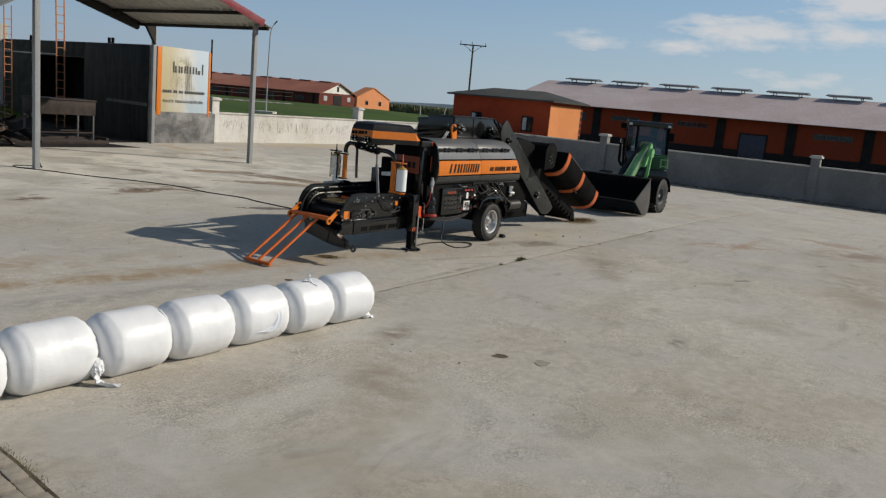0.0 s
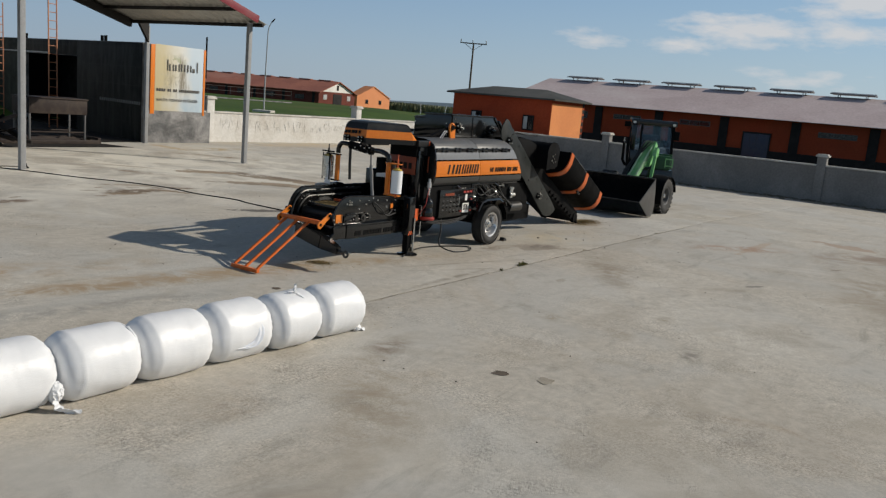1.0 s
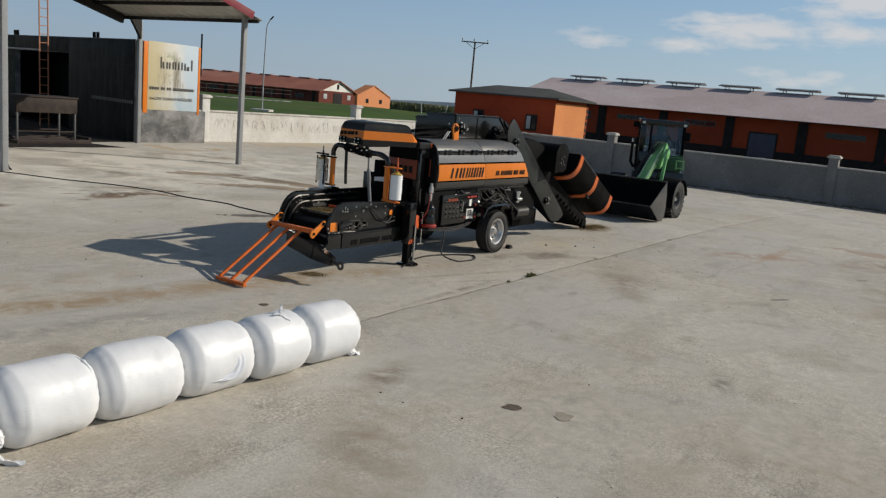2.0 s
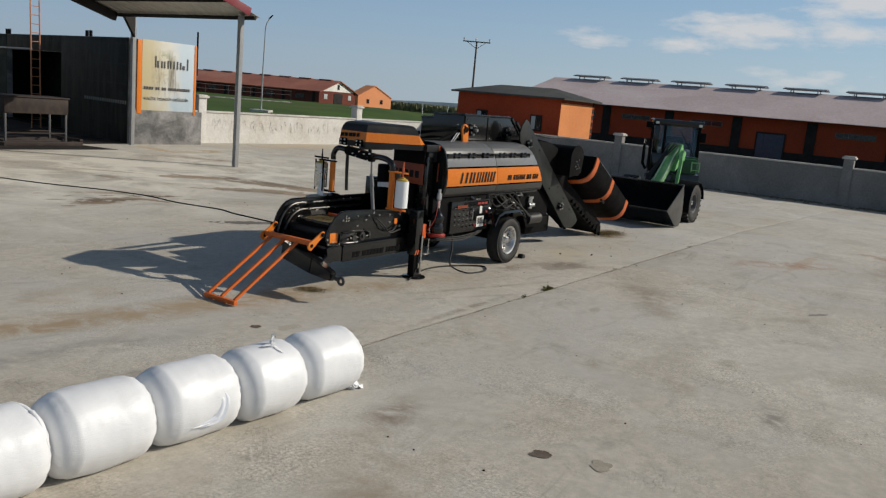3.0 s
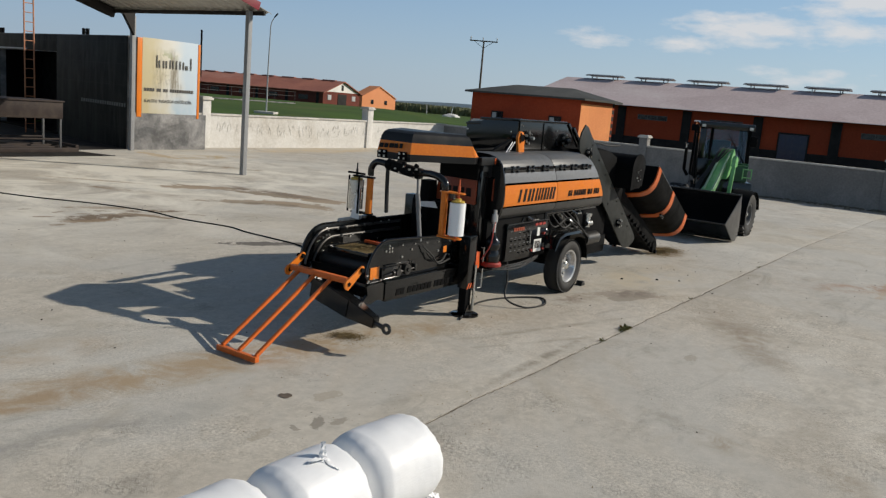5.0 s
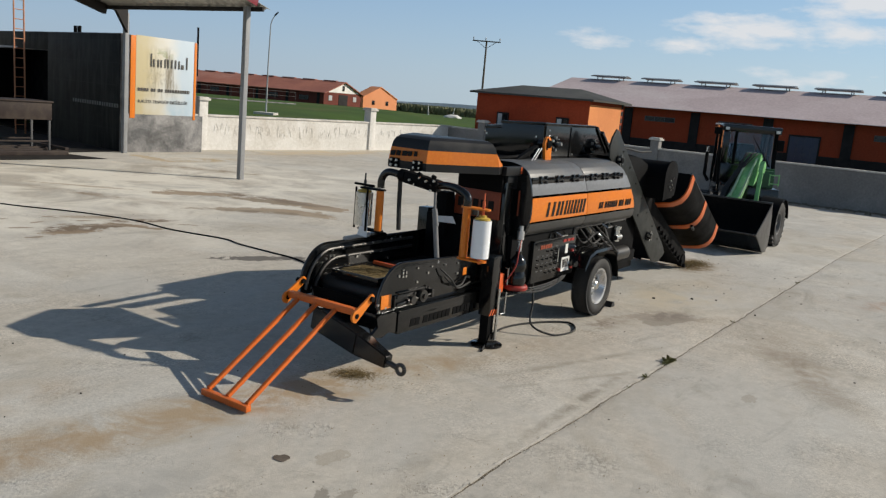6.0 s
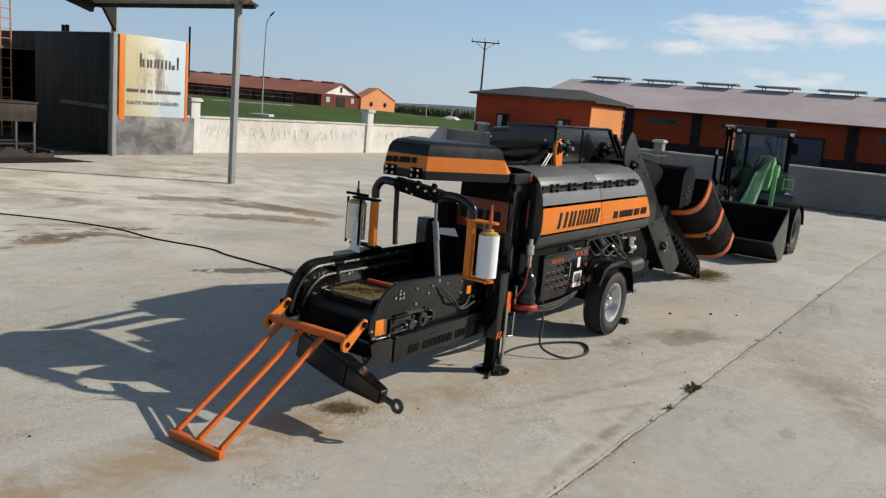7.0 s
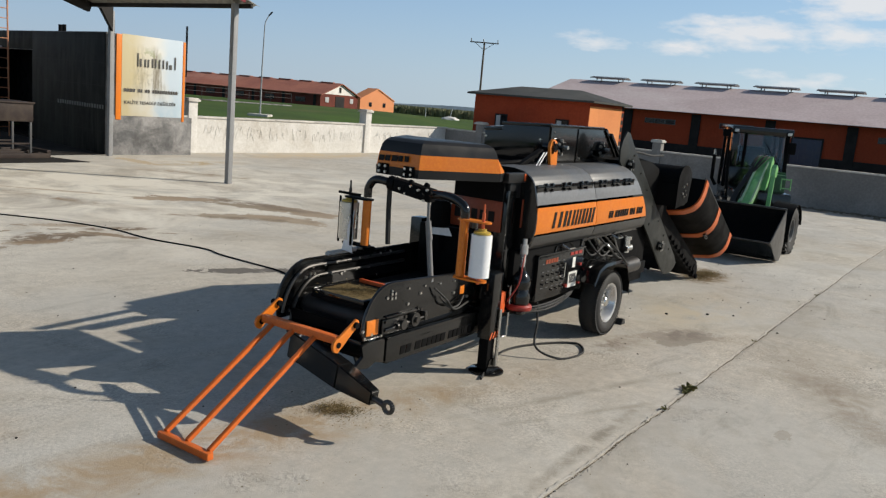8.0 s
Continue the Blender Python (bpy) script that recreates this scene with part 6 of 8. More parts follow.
# guide strips on the inside of the far cheek
for dz, dx in ((-0.05, 0.05), (-0.13, 0.14)):
    bm = BM()
    pts = [(x + dx, 0.64, z + dz) for x, z in cheek_outline(-0.74, 0.75, 0.58, 0.935)[2:-1]]
    pts = [(0.75, 0.64, 0.935 + dz)] + pts
    pipe(bm, pts, 0.014, 8)
    part("guide_strip", bm, DARK_STEEL, baler, "bent steel guide strip")
bm = BM()
add_box(bm, (-0.46, -0.175, 0.325), (1.02, -0.137, 0.515), 0.008)
add_box(bm, (-0.46, -0.185, 0.50), (1.02, -0.137, 0.519), 0.004)
skirt = part("side_beam", bm, BLACK, baler, "black side beam with a dark raised type mark")
bm = BM()
plate(bm, [(-0.47, 0.515), (-0.47, 0.335), (-0.56, 0.36), (-0.64, 0.33), (-0.80, 0.35), (-0.70, 0.42), (-0.72, 0.50), (-0.66, 0.515)], 0.03, Matrix.Translation((0, -0.15, 0)), 0.003)
plate(bm, [(-0.50, 0.45), (-0.62, 0.36), (-0.60, 0.42), (-0.66, 0.47)], 0.02, Matrix.Translation((0, -0.08, 0)), 0.003)
part("beam_nose", bm, BLACK, baler)
bm = BM()
x0 = -0.30
for w in (0.07, 0.07, 0, 0.085, 0.07, 0.06, 0.06, 0.06, 0.07, 0, 0.06, 0.06, 0.07, 0.03, 0.06, 0.06):
    if w:
        plate(bm, [(x0, 0.362), (x0 + w * 0.78, 0.362), (x0 + w * 0.94, 0.425), (x0 + w * 0.16, 0.425)], 0.004, Matrix.Translation((0, -0.177, 0)))
        x0 += w
    else:
        x0 += 0.04
part("type_mark", bm, BLACK_MATT, skirt, "dark raised type mark blocks")

# belt bed, rollers, silage
bm = BM()
rows = []
for i in range(15):
    a = radians(90 + 180 * i / 14)
    rows.append([(-0.42 + 0.085 * math.cos(a), y, 0.60 + 0.085 * math.sin(a)) for y in (-0.06, 0.1, 0.27, 0.44, 0.6)])
rows = [[(0.9, y, 0.685) for y in (-0.06, 0.1, 0.27, 0.44, 0.6)]] + rows + [[(0.9, y, 0.515) for y in (-0.06, 0.1, 0.27, 0.44, 0.6)]]
sheet(bm, rows, 0.008)
part("table_belt", bm, BELT, baler, "black rubber table belt")
bm = BM()
cyl(bm, (-0.42, -0.12, 0.60), (-0.42, 0.65, 0.60), 0.07, 20)
cyl(bm, (0.6, -0.12, 0.60), (0.6, 0.65, 0.60), 0.07, 20)
part("roller", bm, DARK_STEEL, baler)
bm = BM()
plate(bm, [(-0.52, 0.69), (0.0, 0.69), (0.0, 0.75), (-0.52, 0.72)], 0.5, Matrix.Translation((0, CY, 0)), 0.004)
part("table_frame", bm, BLACK_MATT, baler)
bm = BM()
add_box(bm, (-0.05, 0.08, 0.735), (-0.02, 0.46, 0.775), 0.006)
part("table_strip", bm, ORANGE_RED, baler, "orange strip across the table")
crumbs(YARD @ Matrix.Translation((-0.26, CY, 0.742)), 0.10, 0.115, 1700, 12, "chopped silage lying on the bale table", 0.010, 0.009)
bm = BM()
add_box(bm, (-0.47, 0.03, 0.70), (-0.04, 0.51, 0.742), 0.004)
part("silage_bed", bm, SILAGE, baler, "layer of chopped silage on the screen")
bm = BM()
for y in (0.03, 0.51):
    add_box(bm, (-0.50, y - 0.012, 0.70), (0.0, y + 0.012, 0.752), 0.004)
add_box(bm, (-0.51, 0.02, 0.70), (-0.48, 0.52, 0.748), 0.004)
part("screen_frame", bm, BLACK, baler)
bm = BM()
add_box(bm, (-0.44, -0.11, 0.475), (0.95, 0.64, 0.508), 0.004)
part("belly_pan", bm, BLACK_MATT, baler)
bm = BM()
add_box(bm, (-0.60, -0.11, 0.36), (-0.575, 0.64, 0.585), 0.004)
part("nose_plate", bm, BLACK_MATT, baler)
bm = BM()
bolts(bm, [(-0.40 + 0.135 * k, 0.633, 0.872 + 0.005 * k) for k in range(8)] + [(-0.34 + 0.15 * k, 0.633, 0.80) for k in range(6)], 0.008)
bolts(bm, [(-0.40 + 0.2 * k, -0.136, 0.845 - 0.008 * k) for k in range(7)], 0.009)
bolts(bm, [(-0.68, -0.14, 0.545), (-0.70, -0.14, 0.60), (-0.50, -0.14, 0.535)], 0.011)
part("bolts", bm, STEEL, baler, "bright bolt heads")
# tensioner on the near cheek
bm = BM()
add_box(bm, (-0.50, -0.155, 0.545), (-0.22, -0.14, 0.645), 0.003)
cyl(bm, (-0.48, -0.165, 0.575), (0.02, -0.165, 0.60), 0.009, 8)
cyl(bm, (-0.14, -0.185, 0.60), (-0.14, -0.14, 0.60), 0.052, 20)
cyl(bm, (-0.14, -0.205, 0.60), (-0.14, -0.18, 0.60), 0.024, 12)
cyl(bm, (-0.30, -0.20, 0.59), (-0.30, -0.14, 0.59), 0.036, 16)
cyl(bm, (-0.36, -0.17, 0.585), (-0.24, -0.17, 0.592), 0.022, 12)
add_box(bm, (-0.02, -0.18, 0.57), (0.01, -0.14, 0.64), 0.004)
add_box(bm, (-0.46, -0.160, 0.655), (-0.10, -0.14, 0.668), 0.003)
bolts(bm, [(-0.47, -0.155, 0.63), (-0.47, -0.155, 0.57), (-0.24, -0.155, 0.635), (-0.05, -0.155, 0.66)], 0.014)
part("tensioner", bm, DARK_STEEL, baler, "belt tensioner with threaded rod")
bm = BM()
add_box(bm, (-0.66, -0.146, 0.555), (-0.535, -0.137, 0.665), 0.002)
part("warning_label", bm, ORANGE, baler, "square orange warning label")
bm = BM()
pipe(bm, curve_pts([(0.18, -0.16, 0.72), (0.28, -0.19, 0.63), (0.42, -0.18, 0.62), (0.52, -0.16, 0.68)], 6), 0.008, 6)
pipe(bm, curve_pts([(0.1, -0.16, 0.8), (0.22, -0.2, 0.7), (0.36, -0.19, 0.6), (0.6, -0.16, 0.62)], 6), 0.008, 6)
part("hoses", bm, RUBBER, baler, "thin black hoses")

# orange ramp fork in front
fork = thing("ramp", Matrix(), "", "")
fork.parent = baler
tagged(fork, "orange tubular bale ramp")
bm = BM()
beam(bm, (-0.93, 0.575, 0.58), (-0.93, -0.12, 0.58), 0.055, 0.055, 0.008)
part("cross_tube", bm, RAMP_ORANGE, fork)
for a, b in (((-0.95, 0.47, 0.56), (-1.87, 0.40, 0.055)), ((-0.95, 0.27, 0.56), (-1.87, 0.20, 0.055)), ((-0.95, 0.07, 0.56), (-1.87, 0.0, 0.055))):
    bm = BM()
    beam(bm, a, b, 0.03, 0.03, 0.006)
    part("rail", bm, RAMP_ORANGE, fork)
bm = BM()
beam(bm, (-1.885, 0.435, 0.035), (-1.885, -0.035, 0.035), 0.045, 0.045, 0.006)
part("foot_tube", bm, RAMP_ORANGE, fork)
for y in (-0.14, 0.59):
    bm = BM()
    out = []
    for k in range(13):
        a = radians(90 + 180 * k / 12)
        out.append((-0.95 + 0.05 * math.cos(a), 0.55 + 0.05 * math.sin(a)))
    for k in range(9):
        a = radians(-90 + 180 * k / 8)
        out.append((-0.78 + 0.032 * math.cos(a), 0.67 + 0.032 * math.sin(a)))
    plate(bm, out, 0.02, Matrix.Translation((0, y, 0)), 0.003)
    lug = part("lug", bm, ORANGE, fork, "orange pivot lug")
    bm = BM()
    cyl(bm, (-0.95, y - 0.016, 0.555), (-0.95, y + 0.016, 0.555), 0.02, 10)
    part("pin", bm, BLACK_MATT, lug)
    bm = BM()
    cyl(bm, (-0.79, y - 0.03, 0.665), (-0.79, y + 0.05, 0.665), 0.022, 12)
    part("pin", bm, BLACK_MATT, lug)

# drawbar swung to the side
bm = BM()
a, b = Vector((-0.80, 0.38, 0.42)), Vector((-0.92, -0.46, 0.27))
x = (b - a).normalized()
for t0, t1, w0, w1, h0, h1 in ((0.0, 0.62, 0.13, 0.12, 0.20, 0.18), (0.62, 1.0, 0.12, 0.075, 0.18, 0.10)):
    p, q = a.lerp(b, t0), a.lerp(b, t1)
    s = x.cross(Vector((0, 0, 1))).normalized()
    u = s.cross(x)
    ring0 = [p + s * i * w0 / 2 + u * j * h0 / 2 for i, j in ((-1, -1), (1, -1), (1, 1), (-1, 1))]
    ring1 = [q + s * i * w1 / 2 + u * j * h1 / 2 for i, j in ((-1, -1), (1, -1), (1, 1), (-1, 1))]
    v0, v1 = [bm.verts.new(c) for c in ring0], [bm.verts.new(c) for c in ring1]
    fs = [bm.faces.new(v0[::-1]), bm.faces.new(v1)]
    for k in range(4):
        fs.append(bm.faces.new((v0[k], v0[(k + 1) % 4], v1[(k + 1) % 4], v1[k])))
    bmesh.ops.recalc_face_normals(bm, faces=fs)
bmesh.ops.bevel(bm, geom=list(bm.edges), offset=0.008, segments=2, affect="EDGES")
part("drawbar", bm, BLACK, baler, "black tapered drawbar swung aside")
bm = BM()
cyl(bm, b + Vector((0, 0.02, 0)), b + Vector((-0.01, -0.09, -0.02)), 0.022, 12)
for k in range(18):
    a0, a1 = k * math.tau / 18, (k + 1) * math.tau / 18
    c = b + Vector((-0.012, -0.125, -0.025))
    cyl(bm, c + Vector((0, math.cos(a0) * 0.036, math.sin(a0) * 0.036)), c + Vector((0, math.cos(a1) * 0.036, math.sin(a1) * 0.036)), 0.016, 8)
part("tow_eye", bm, DARK_STEEL, baler, "rusty steel tow eye")
# front underframe
bm = BM()
beam(bm, (-0.80, CY, 0.44), (0.8, CY, 0.44), 0.16, 0.14, 0.01)
beam(bm, (-0.62, -0.1, 0.46), (-0.62, 0.62, 0.46), 0.08, 0.1, 0.008)
plate(bm, [(-0.55, 0.30), (-0.2, 0.28), (-0.2, 0.42), (-0.62, 0.44)], 0.02, Matrix.Translation((0, 0.02, 0)))
part("front_frame", bm, BLACK, baler)

# support jack
jack = thing("support_jack", Matrix(), "", "")
jack.parent = baler
JX, JY = 0.80, -0.255
bm = BM()
add_box(bm, (JX - 0.07, JY - 0.06, 0.30), (JX + 0.07, JY + 0.06, 0.86), 0.008)
part("outer_tube", bm, BLACK, jack)
bm = BM()
add_box(bm, (JX - 0.05, JY - 0.045, 0.03), (JX + 0.05, JY + 0.045, 0.34), 0.006)
part("inner_tube", bm, BLACK_MATT, jack)
bm = BM()
lathe(bm, [(0.15, 0.0), (0.15, 0.012), (0.14, 0.018), (0.01, 0.02)], Matrix.Translation((JX + 0.03, JY, 0.002)), 24)
plate(bm, [(-0.09, 0.02), (0.09, 0.02), (0.04, 0.12), (-0.04, 0.12)], 0.012, Matrix.Translation((JX + 0.03, JY - 0.05, 0.0)))
part("foot_plate", bm, BLACK, jack, "round steel foot plate")
bm = BM()
cyl(bm, (JX + 0.05, JY - 0.075, 0.06), (JX + 0.05, JY - 0.075, 0.55), 0.014, 10)
part("jack_rod", bm, STEEL, jack, "bright steel rod")
for k in range(3):
    bm = BM()
    plate(bm, [(-0.07 + 0.045 * k, 0.305), (-0.05 + 0.045 * k, 0.305), (-0.02 + 0.045 * k, 0.36), (-0.04 + 0.045 * k, 0.36)], 0.003, Matrix.Translation((JX, JY - 0.062, 0)))
    part("hazard_stripe", bm, ORANGE_RED, jack)
bm = BM()
add_box(bm, (JX + 0.08, JY - 0.05, 0.50), (JX + 0.16, JY + 0.03, 0.68), 0.01)
part("reflector", bm, ORANGE_RED, jack, "orange reflector plate")
bm = BM()
pipe(bm, [(JX + 0.2, JY - 0.03, 0.72), (JX + 0.24, JY - 0.04, 0.72), (JX + 0.24, JY - 0.04, 0.28), (JX + 0.18, JY - 0.03, 0.28)], 0.01, 8)
part("jack_handle", bm, STEEL, jack)

# wrapping arm with two film carriages
STRUT_GREY = paint("strut_grey_paint", (0.20, 0.20, 0.20), 0.4, 0.2, (0.1, 0.09, 0.08))
BRASS = paint("brass_yellow", (0.55, 0.38, 0.06), 0.4, 0.2)
arm = thing("wrapping_arm", Matrix(), "", "")
arm.parent = baler
tagged(arm, "black tubular wrapping arm with film carriages")
AL, AR = Vector((-0.02, 0.455, 1.40)), Vector((0.0, -0.44, 1.38))
bm = BM()
pipe(bm, curve_pts([AL + Vector((0, 0, 0.02)), AL + Vector((0, -0.005, 0.10)), AL + Vector((0.0, -0.07, 0.165)), (0.0, 0.25, 1.555), (0.02, 0.08, 1.53)], 6), 0.032, 14)
pipe(bm, curve_pts([(0.02, -0.02, 1.50), (0.02, -0.2, 1.52), AR + Vector((0, 0.10, 0.13)), AR + Vector((0, 0.01, 0.08)), AR], 6), 0.034, 14)
part("arm_tube", bm, BLACK, arm)
bm = BM()
cyl(bm, (0.0, 0.26, 1.555), (0.0, 0.20, 1.551), 0.055, 14)
cyl(bm, (0.01, 0.16, 1.54), (0.01, 0.10, 1.535), 0.055, 14)
beam(bm, (0.0, 0.2, 1.55), (0.04, -0.12, 1.50), 0.10, 0.10, 0.01)
for p in ((0.0, 0.05, 1.58), (-0.04, -0.02, 1.52), (-0.04, -0.08, 1.50), (0.05, -0.06, 1.57), (-0.02, -0.14, 1.52)):
    cyl(bm, p, Vector(p) + Vector((-0.03, 0, 0.01)), 0.018, 8)
part("clamp", bm, BLACK_MATT, arm, "bolted clamp")
bm = BM()
bolts(bm, [(-0.05, 0.02, 1.56), (-0.05, -0.05, 1.54), (-0.05, -0.1, 1.47), (-0.05, 0.07, 1.5), (-0.04, 0.13, 1.53), (-0.05, -0.13, 1.55)], 0.009, (-1, 0, 0), 0.02)
part("bolts", bm, STEEL, arm)
bm = BM()
cyl(bm, (0.1, -0.05, 1.30), (0.1, -0.08, 1.16), 0.022, 12)
cyl(bm, (0.1, -0.04, 1.48), (0.1, -0.05, 1.30), 0.012, 10)
cyl(bm, (0.1, -0.05, 1.30), (0.1, -0.12, 0.84), 0.022, 14)
part("gas_strut", bm, STRUT_GREY, arm, "grey hanging gas strut")
bm = BM()
pipe(bm, [(0.1, 0.34, 1.50), (0.1, 0.335, 1.3), (0.1, 0.32, 1.06)], 0.02, 8)
part("hanging_strap", bm, RUBBER, arm, "black hanging rubber strap")
for A, s in ((AL, 1), (AR, -1)):
    car = thing("film_carriage", Matrix(), "", "")
    car.parent = arm
    z0, z1 = (1.035, 1.40) if s > 0 else (0.955, 1.38)
    bm = BM()
    cyl(bm, (A.x, A.y, z0), (A.x, A.y, z1), 0.034, 20)
    part("upright", bm, ORANGE, car, "orange upright tube")
    yo = A.y + s * 0.166
    for z in (z0, z1):
        bm = BM()
        out = [(0.05 * math.cos(radians(a)), s * 0.05 * math.sin(radians(a))) for a in range(0, 181, 20)]
        out = [(x, y) for x, y in out] + [(0.05 * math.cos(radians(a)), -s * 0.17 + s * 0.05 * math.sin(radians(a))) for a in range(180, 361, 20)]
        plate(bm, out, 0.012, Matrix.Translation((A.x, A.y, z)) @ pose(0, 0, 0, -90, 0, 0) @ Matrix.Diagonal((1, 1, -1, 1)))
        part("carriage_plate", bm, ORANGE if s < 0 else BLACK_MATT, car)
    r = 0.075 if s < 0 else 0.076
    bm = BM()
    hz0, hz1 = z0 + 0.035, z1 - 0.085 if s < 0 else z1 - 0.04
    lathe(bm, [(0.03, hz0 - 0.002), (r, hz0), (r, hz0 + 0.006), (r * 1.005, (hz0 + hz1) / 2), (r, hz1 - 0.006), (r, hz1), (0.03, hz1 + 0.002)], Matrix.Translation((A.x - 0.015, yo, 0)), 32)
    part("film_roll", bm, FILM_ROLL if s < 0 else STEEL, car, "white stretch film roll" if s < 0 else "bright pre-stretch roller")
    bm = BM()
    lathe(bm, [(0.02, hz1 + 0.002), (0.062, hz1 + 0.004), (0.062, hz1 + 0.018), (0.03, hz1 + 0.026), (0.03, hz1 + 0.04), (0.012, hz1 + 0.042)], Matrix.Translation((A.x - 0.015, yo, 0)), 24)
    part("end_cap", bm, BRASS, car, "yellow end cap of the roll")
    bm = BM()
    cyl(bm, (A.x - 0.015, yo, z0 - 0.02), (A.x - 0.015, yo, z1 + 0.07), 0.012, 10)
    cyl(bm, (A.x - 0.015, yo, z1 + 0.02), (A.x - 0.015, yo, z1 + 0.13), 0.007, 8)
    part("spindle", bm, ORANGE_RED if s < 0 else DARK_STEEL, car)
    bm = BM()
    if s < 0:
        cyl(bm, (A.x + 0.05, A.y - 0.05, z1 - 0.06), (A.x + 0.05, A.y - 0.05, z1 - 0.01), 0.03, 14)
        cyl(bm, (A.x + 0.04, A.y - 0.1, z0 + 0.01), (A.x + 0.04, A.y - 0.1, z1 - 0.06), 0.025, 14)
    else:
        for dy, dx in ((0.25, -0.03), (0.07, -0.09), (0.24, 0.06)):
            cyl(bm, (A.x + dx, A.y + dy, z0), (A.x + dx, A.y + dy, z1), 0.009, 8)
        beam(bm, (A.x - 0.04, A.y + 0.04, z1 + 0.03), (A.x - 0.04, A.y + 0.26, z1 + 0.03), 0.02, 0.02, 0.003)
    part("guide_rod", bm, BLACK_MATT if s > 0 else DARK_STEEL, car)
# the loose film web hanging from the far roller
bm = BM()
rows = [[(-0.09, 0.535, 1.30), (-0.09, 0.52, 1.31)], [(-0.10, 0.56, 1.2), (-0.10, 0.515, 1.2)], [(-0.09, 0.605, 1.08), (-0.10, 0.51, 1.08)], [(-0.06, 0.655, 0.975), (-0.10, 0.51, 0.975)]]
sheet(bm, rows, 0.002)
part("film_web", bm, FILM_ROLL, arm, "white film web hanging down")
bm = BM()
pipe(bm, [(0.12, 0.66, 0.962), (-0.22, 0.66, 0.955)], 0.02, 10)
part("film_bar", bm, GALV, baler, "film wound on a bar lying on the cheek")
bm = BM()
plate(bm, [(0.10, 0.935), (0.36, 0.935), (0.33, 0.965), (0.22, 0.985), (0.12, 0.975)], 0.05, Matrix.Translation((0, 0.66, 0)), 0.006)
part("film_clamp", bm, BLACK, baler)

# wrapper hood
def hood_ring(z, inset, back=0.0):
    plan = [(0.93 + back, -0.19 + inset * 2.0), (0.77 + back * 0.3, -0.25 + inset), (0.12 + inset, 0.09 + inset * 0.4), (0.12 + inset, 0.505 - inset * 0.4), (0.77 + back * 0.3, 0.81 - inset), (0.93 + back, 0.76 - inset * 2.0)]
    return [Vector((x, y, z + 0.014)) for x, y in plan]


hood = thing("wrapper_hood", Matrix(), "", "")
hood.parent = baler
tagged(hood, "black and orange wrapper hood")


def hood_band(name, rings, mat, label=""):
    bm = BM()
    sheet(bm, [r for r in rings], 0.006)
    return part(name, bm, mat, hood, label, smooth=25)


hood_band("skirt", [hood_ring(1.585, 0.0), hood_ring(1.653, -0.004)], HOOD_BLACK, "black skirt band")
hood_band("orange_band", [hood_ring(1.653, 0.0), hood_ring(1.765, 0.02, -0.09)], ORANGE, "orange band")
hood_band("top_shell", [hood_ring(1.765, 0.02, -0.09), hood_ring(1.815, 0.035, -0.13), hood_ring(1.85, 0.06, -0.16), hood_ring(1.872, 0.10, -0.20), hood_ring(1.878, 0.15, -0.26)], HOOD_BLACK, "black rounded top shell")
bm = BM()
bm.faces.new([bm.verts.new(p) for p in hood_ring(1.878, 0.15, -0.26)])
bm.faces.new([bm.verts.new(p) for p in hood_ring(1.587, 0.01)])
part("closing_plate", bm, HOOD_BLACK, hood, smooth=False)
bm = BM()
ends = [hood_ring(1.585, 0.0), hood_ring(1.653, 0.0), hood_ring(1.765, 0.02, -0.09), hood_ring(1.815, 0.035, -0.13), hood_ring(1.85, 0.06, -0.16), hood_ring(1.872, 0.10, -0.20), hood_ring(1.878, 0.15, -0.26)]
bm.faces.new([bm.verts.new(r[0]) for r in ends] + [bm.verts.new(r[-1]) for r in ends[::-1]])
part("rear_plate", bm, BLACK_MATT, hood, smooth=False)
bm = BM()
for k, w in enumerate((0.055, 0.05, 0.06, 0.045, 0.04)):
    y0 = 0.40 - 0.064 * k
    plate(bm, [(-y0, 1.726), (-y0 + w * 0.95, 1.726), (-y0 + w * 1.1, 1.770), (-y0 + w * 0.15, 1.770)], 0.004, Matrix.Translation((0.122, 0, 0)) @ pose(0, 0, 0, 0, -3, -90) @ Matrix.Translation((0, 0, 0)))
part("wordmark", bm, LABEL_DARK, hood, "dark slanted wordmark blocks")
for yc in (0.43, 0.18):
    bm = BM()
    add_box(bm, (0.105, yc - 0.05, 1.605), (0.128, yc + 0.05, 1.685), 0.004)
    bk = part("hinge_plate", bm, BLACK_MATT, hood)
    bm = BM()
    bolts(bm, [(0.105, yc + a, 1.622 + b) for a in (-0.03, 0.03) for b in (0, 0.045)], 0.012, (-1, 0, 0), 0.012)
    part("bolts", bm, STEEL, bk)
bm = BM()
add_box(bm, (0.90, -0.255, 1.585), (1.20, -0.20, 1.668), 0.006)
add_box(bm, (1.0, -0.22, 1.45), (1.5, -0.16, 1.58), 0.006)
add_box(bm, (0.9, 0.79, 1.50), (1.55, 0.85, 1.60), 0.006)
beam(bm, (0.86, 0.80, 1.74), (2.22, 0.86, 1.75), 0.05, 0.05, 0.006)
part("hood_arm", bm, HOOD_BLACK, baler)
bm = BM()
add_box(bm, (1.155, -0.26, 1.60), (1.19, -0.256, 1.66))
part("warning_label", bm, ORANGE_RED, baler, "red and white warning label")

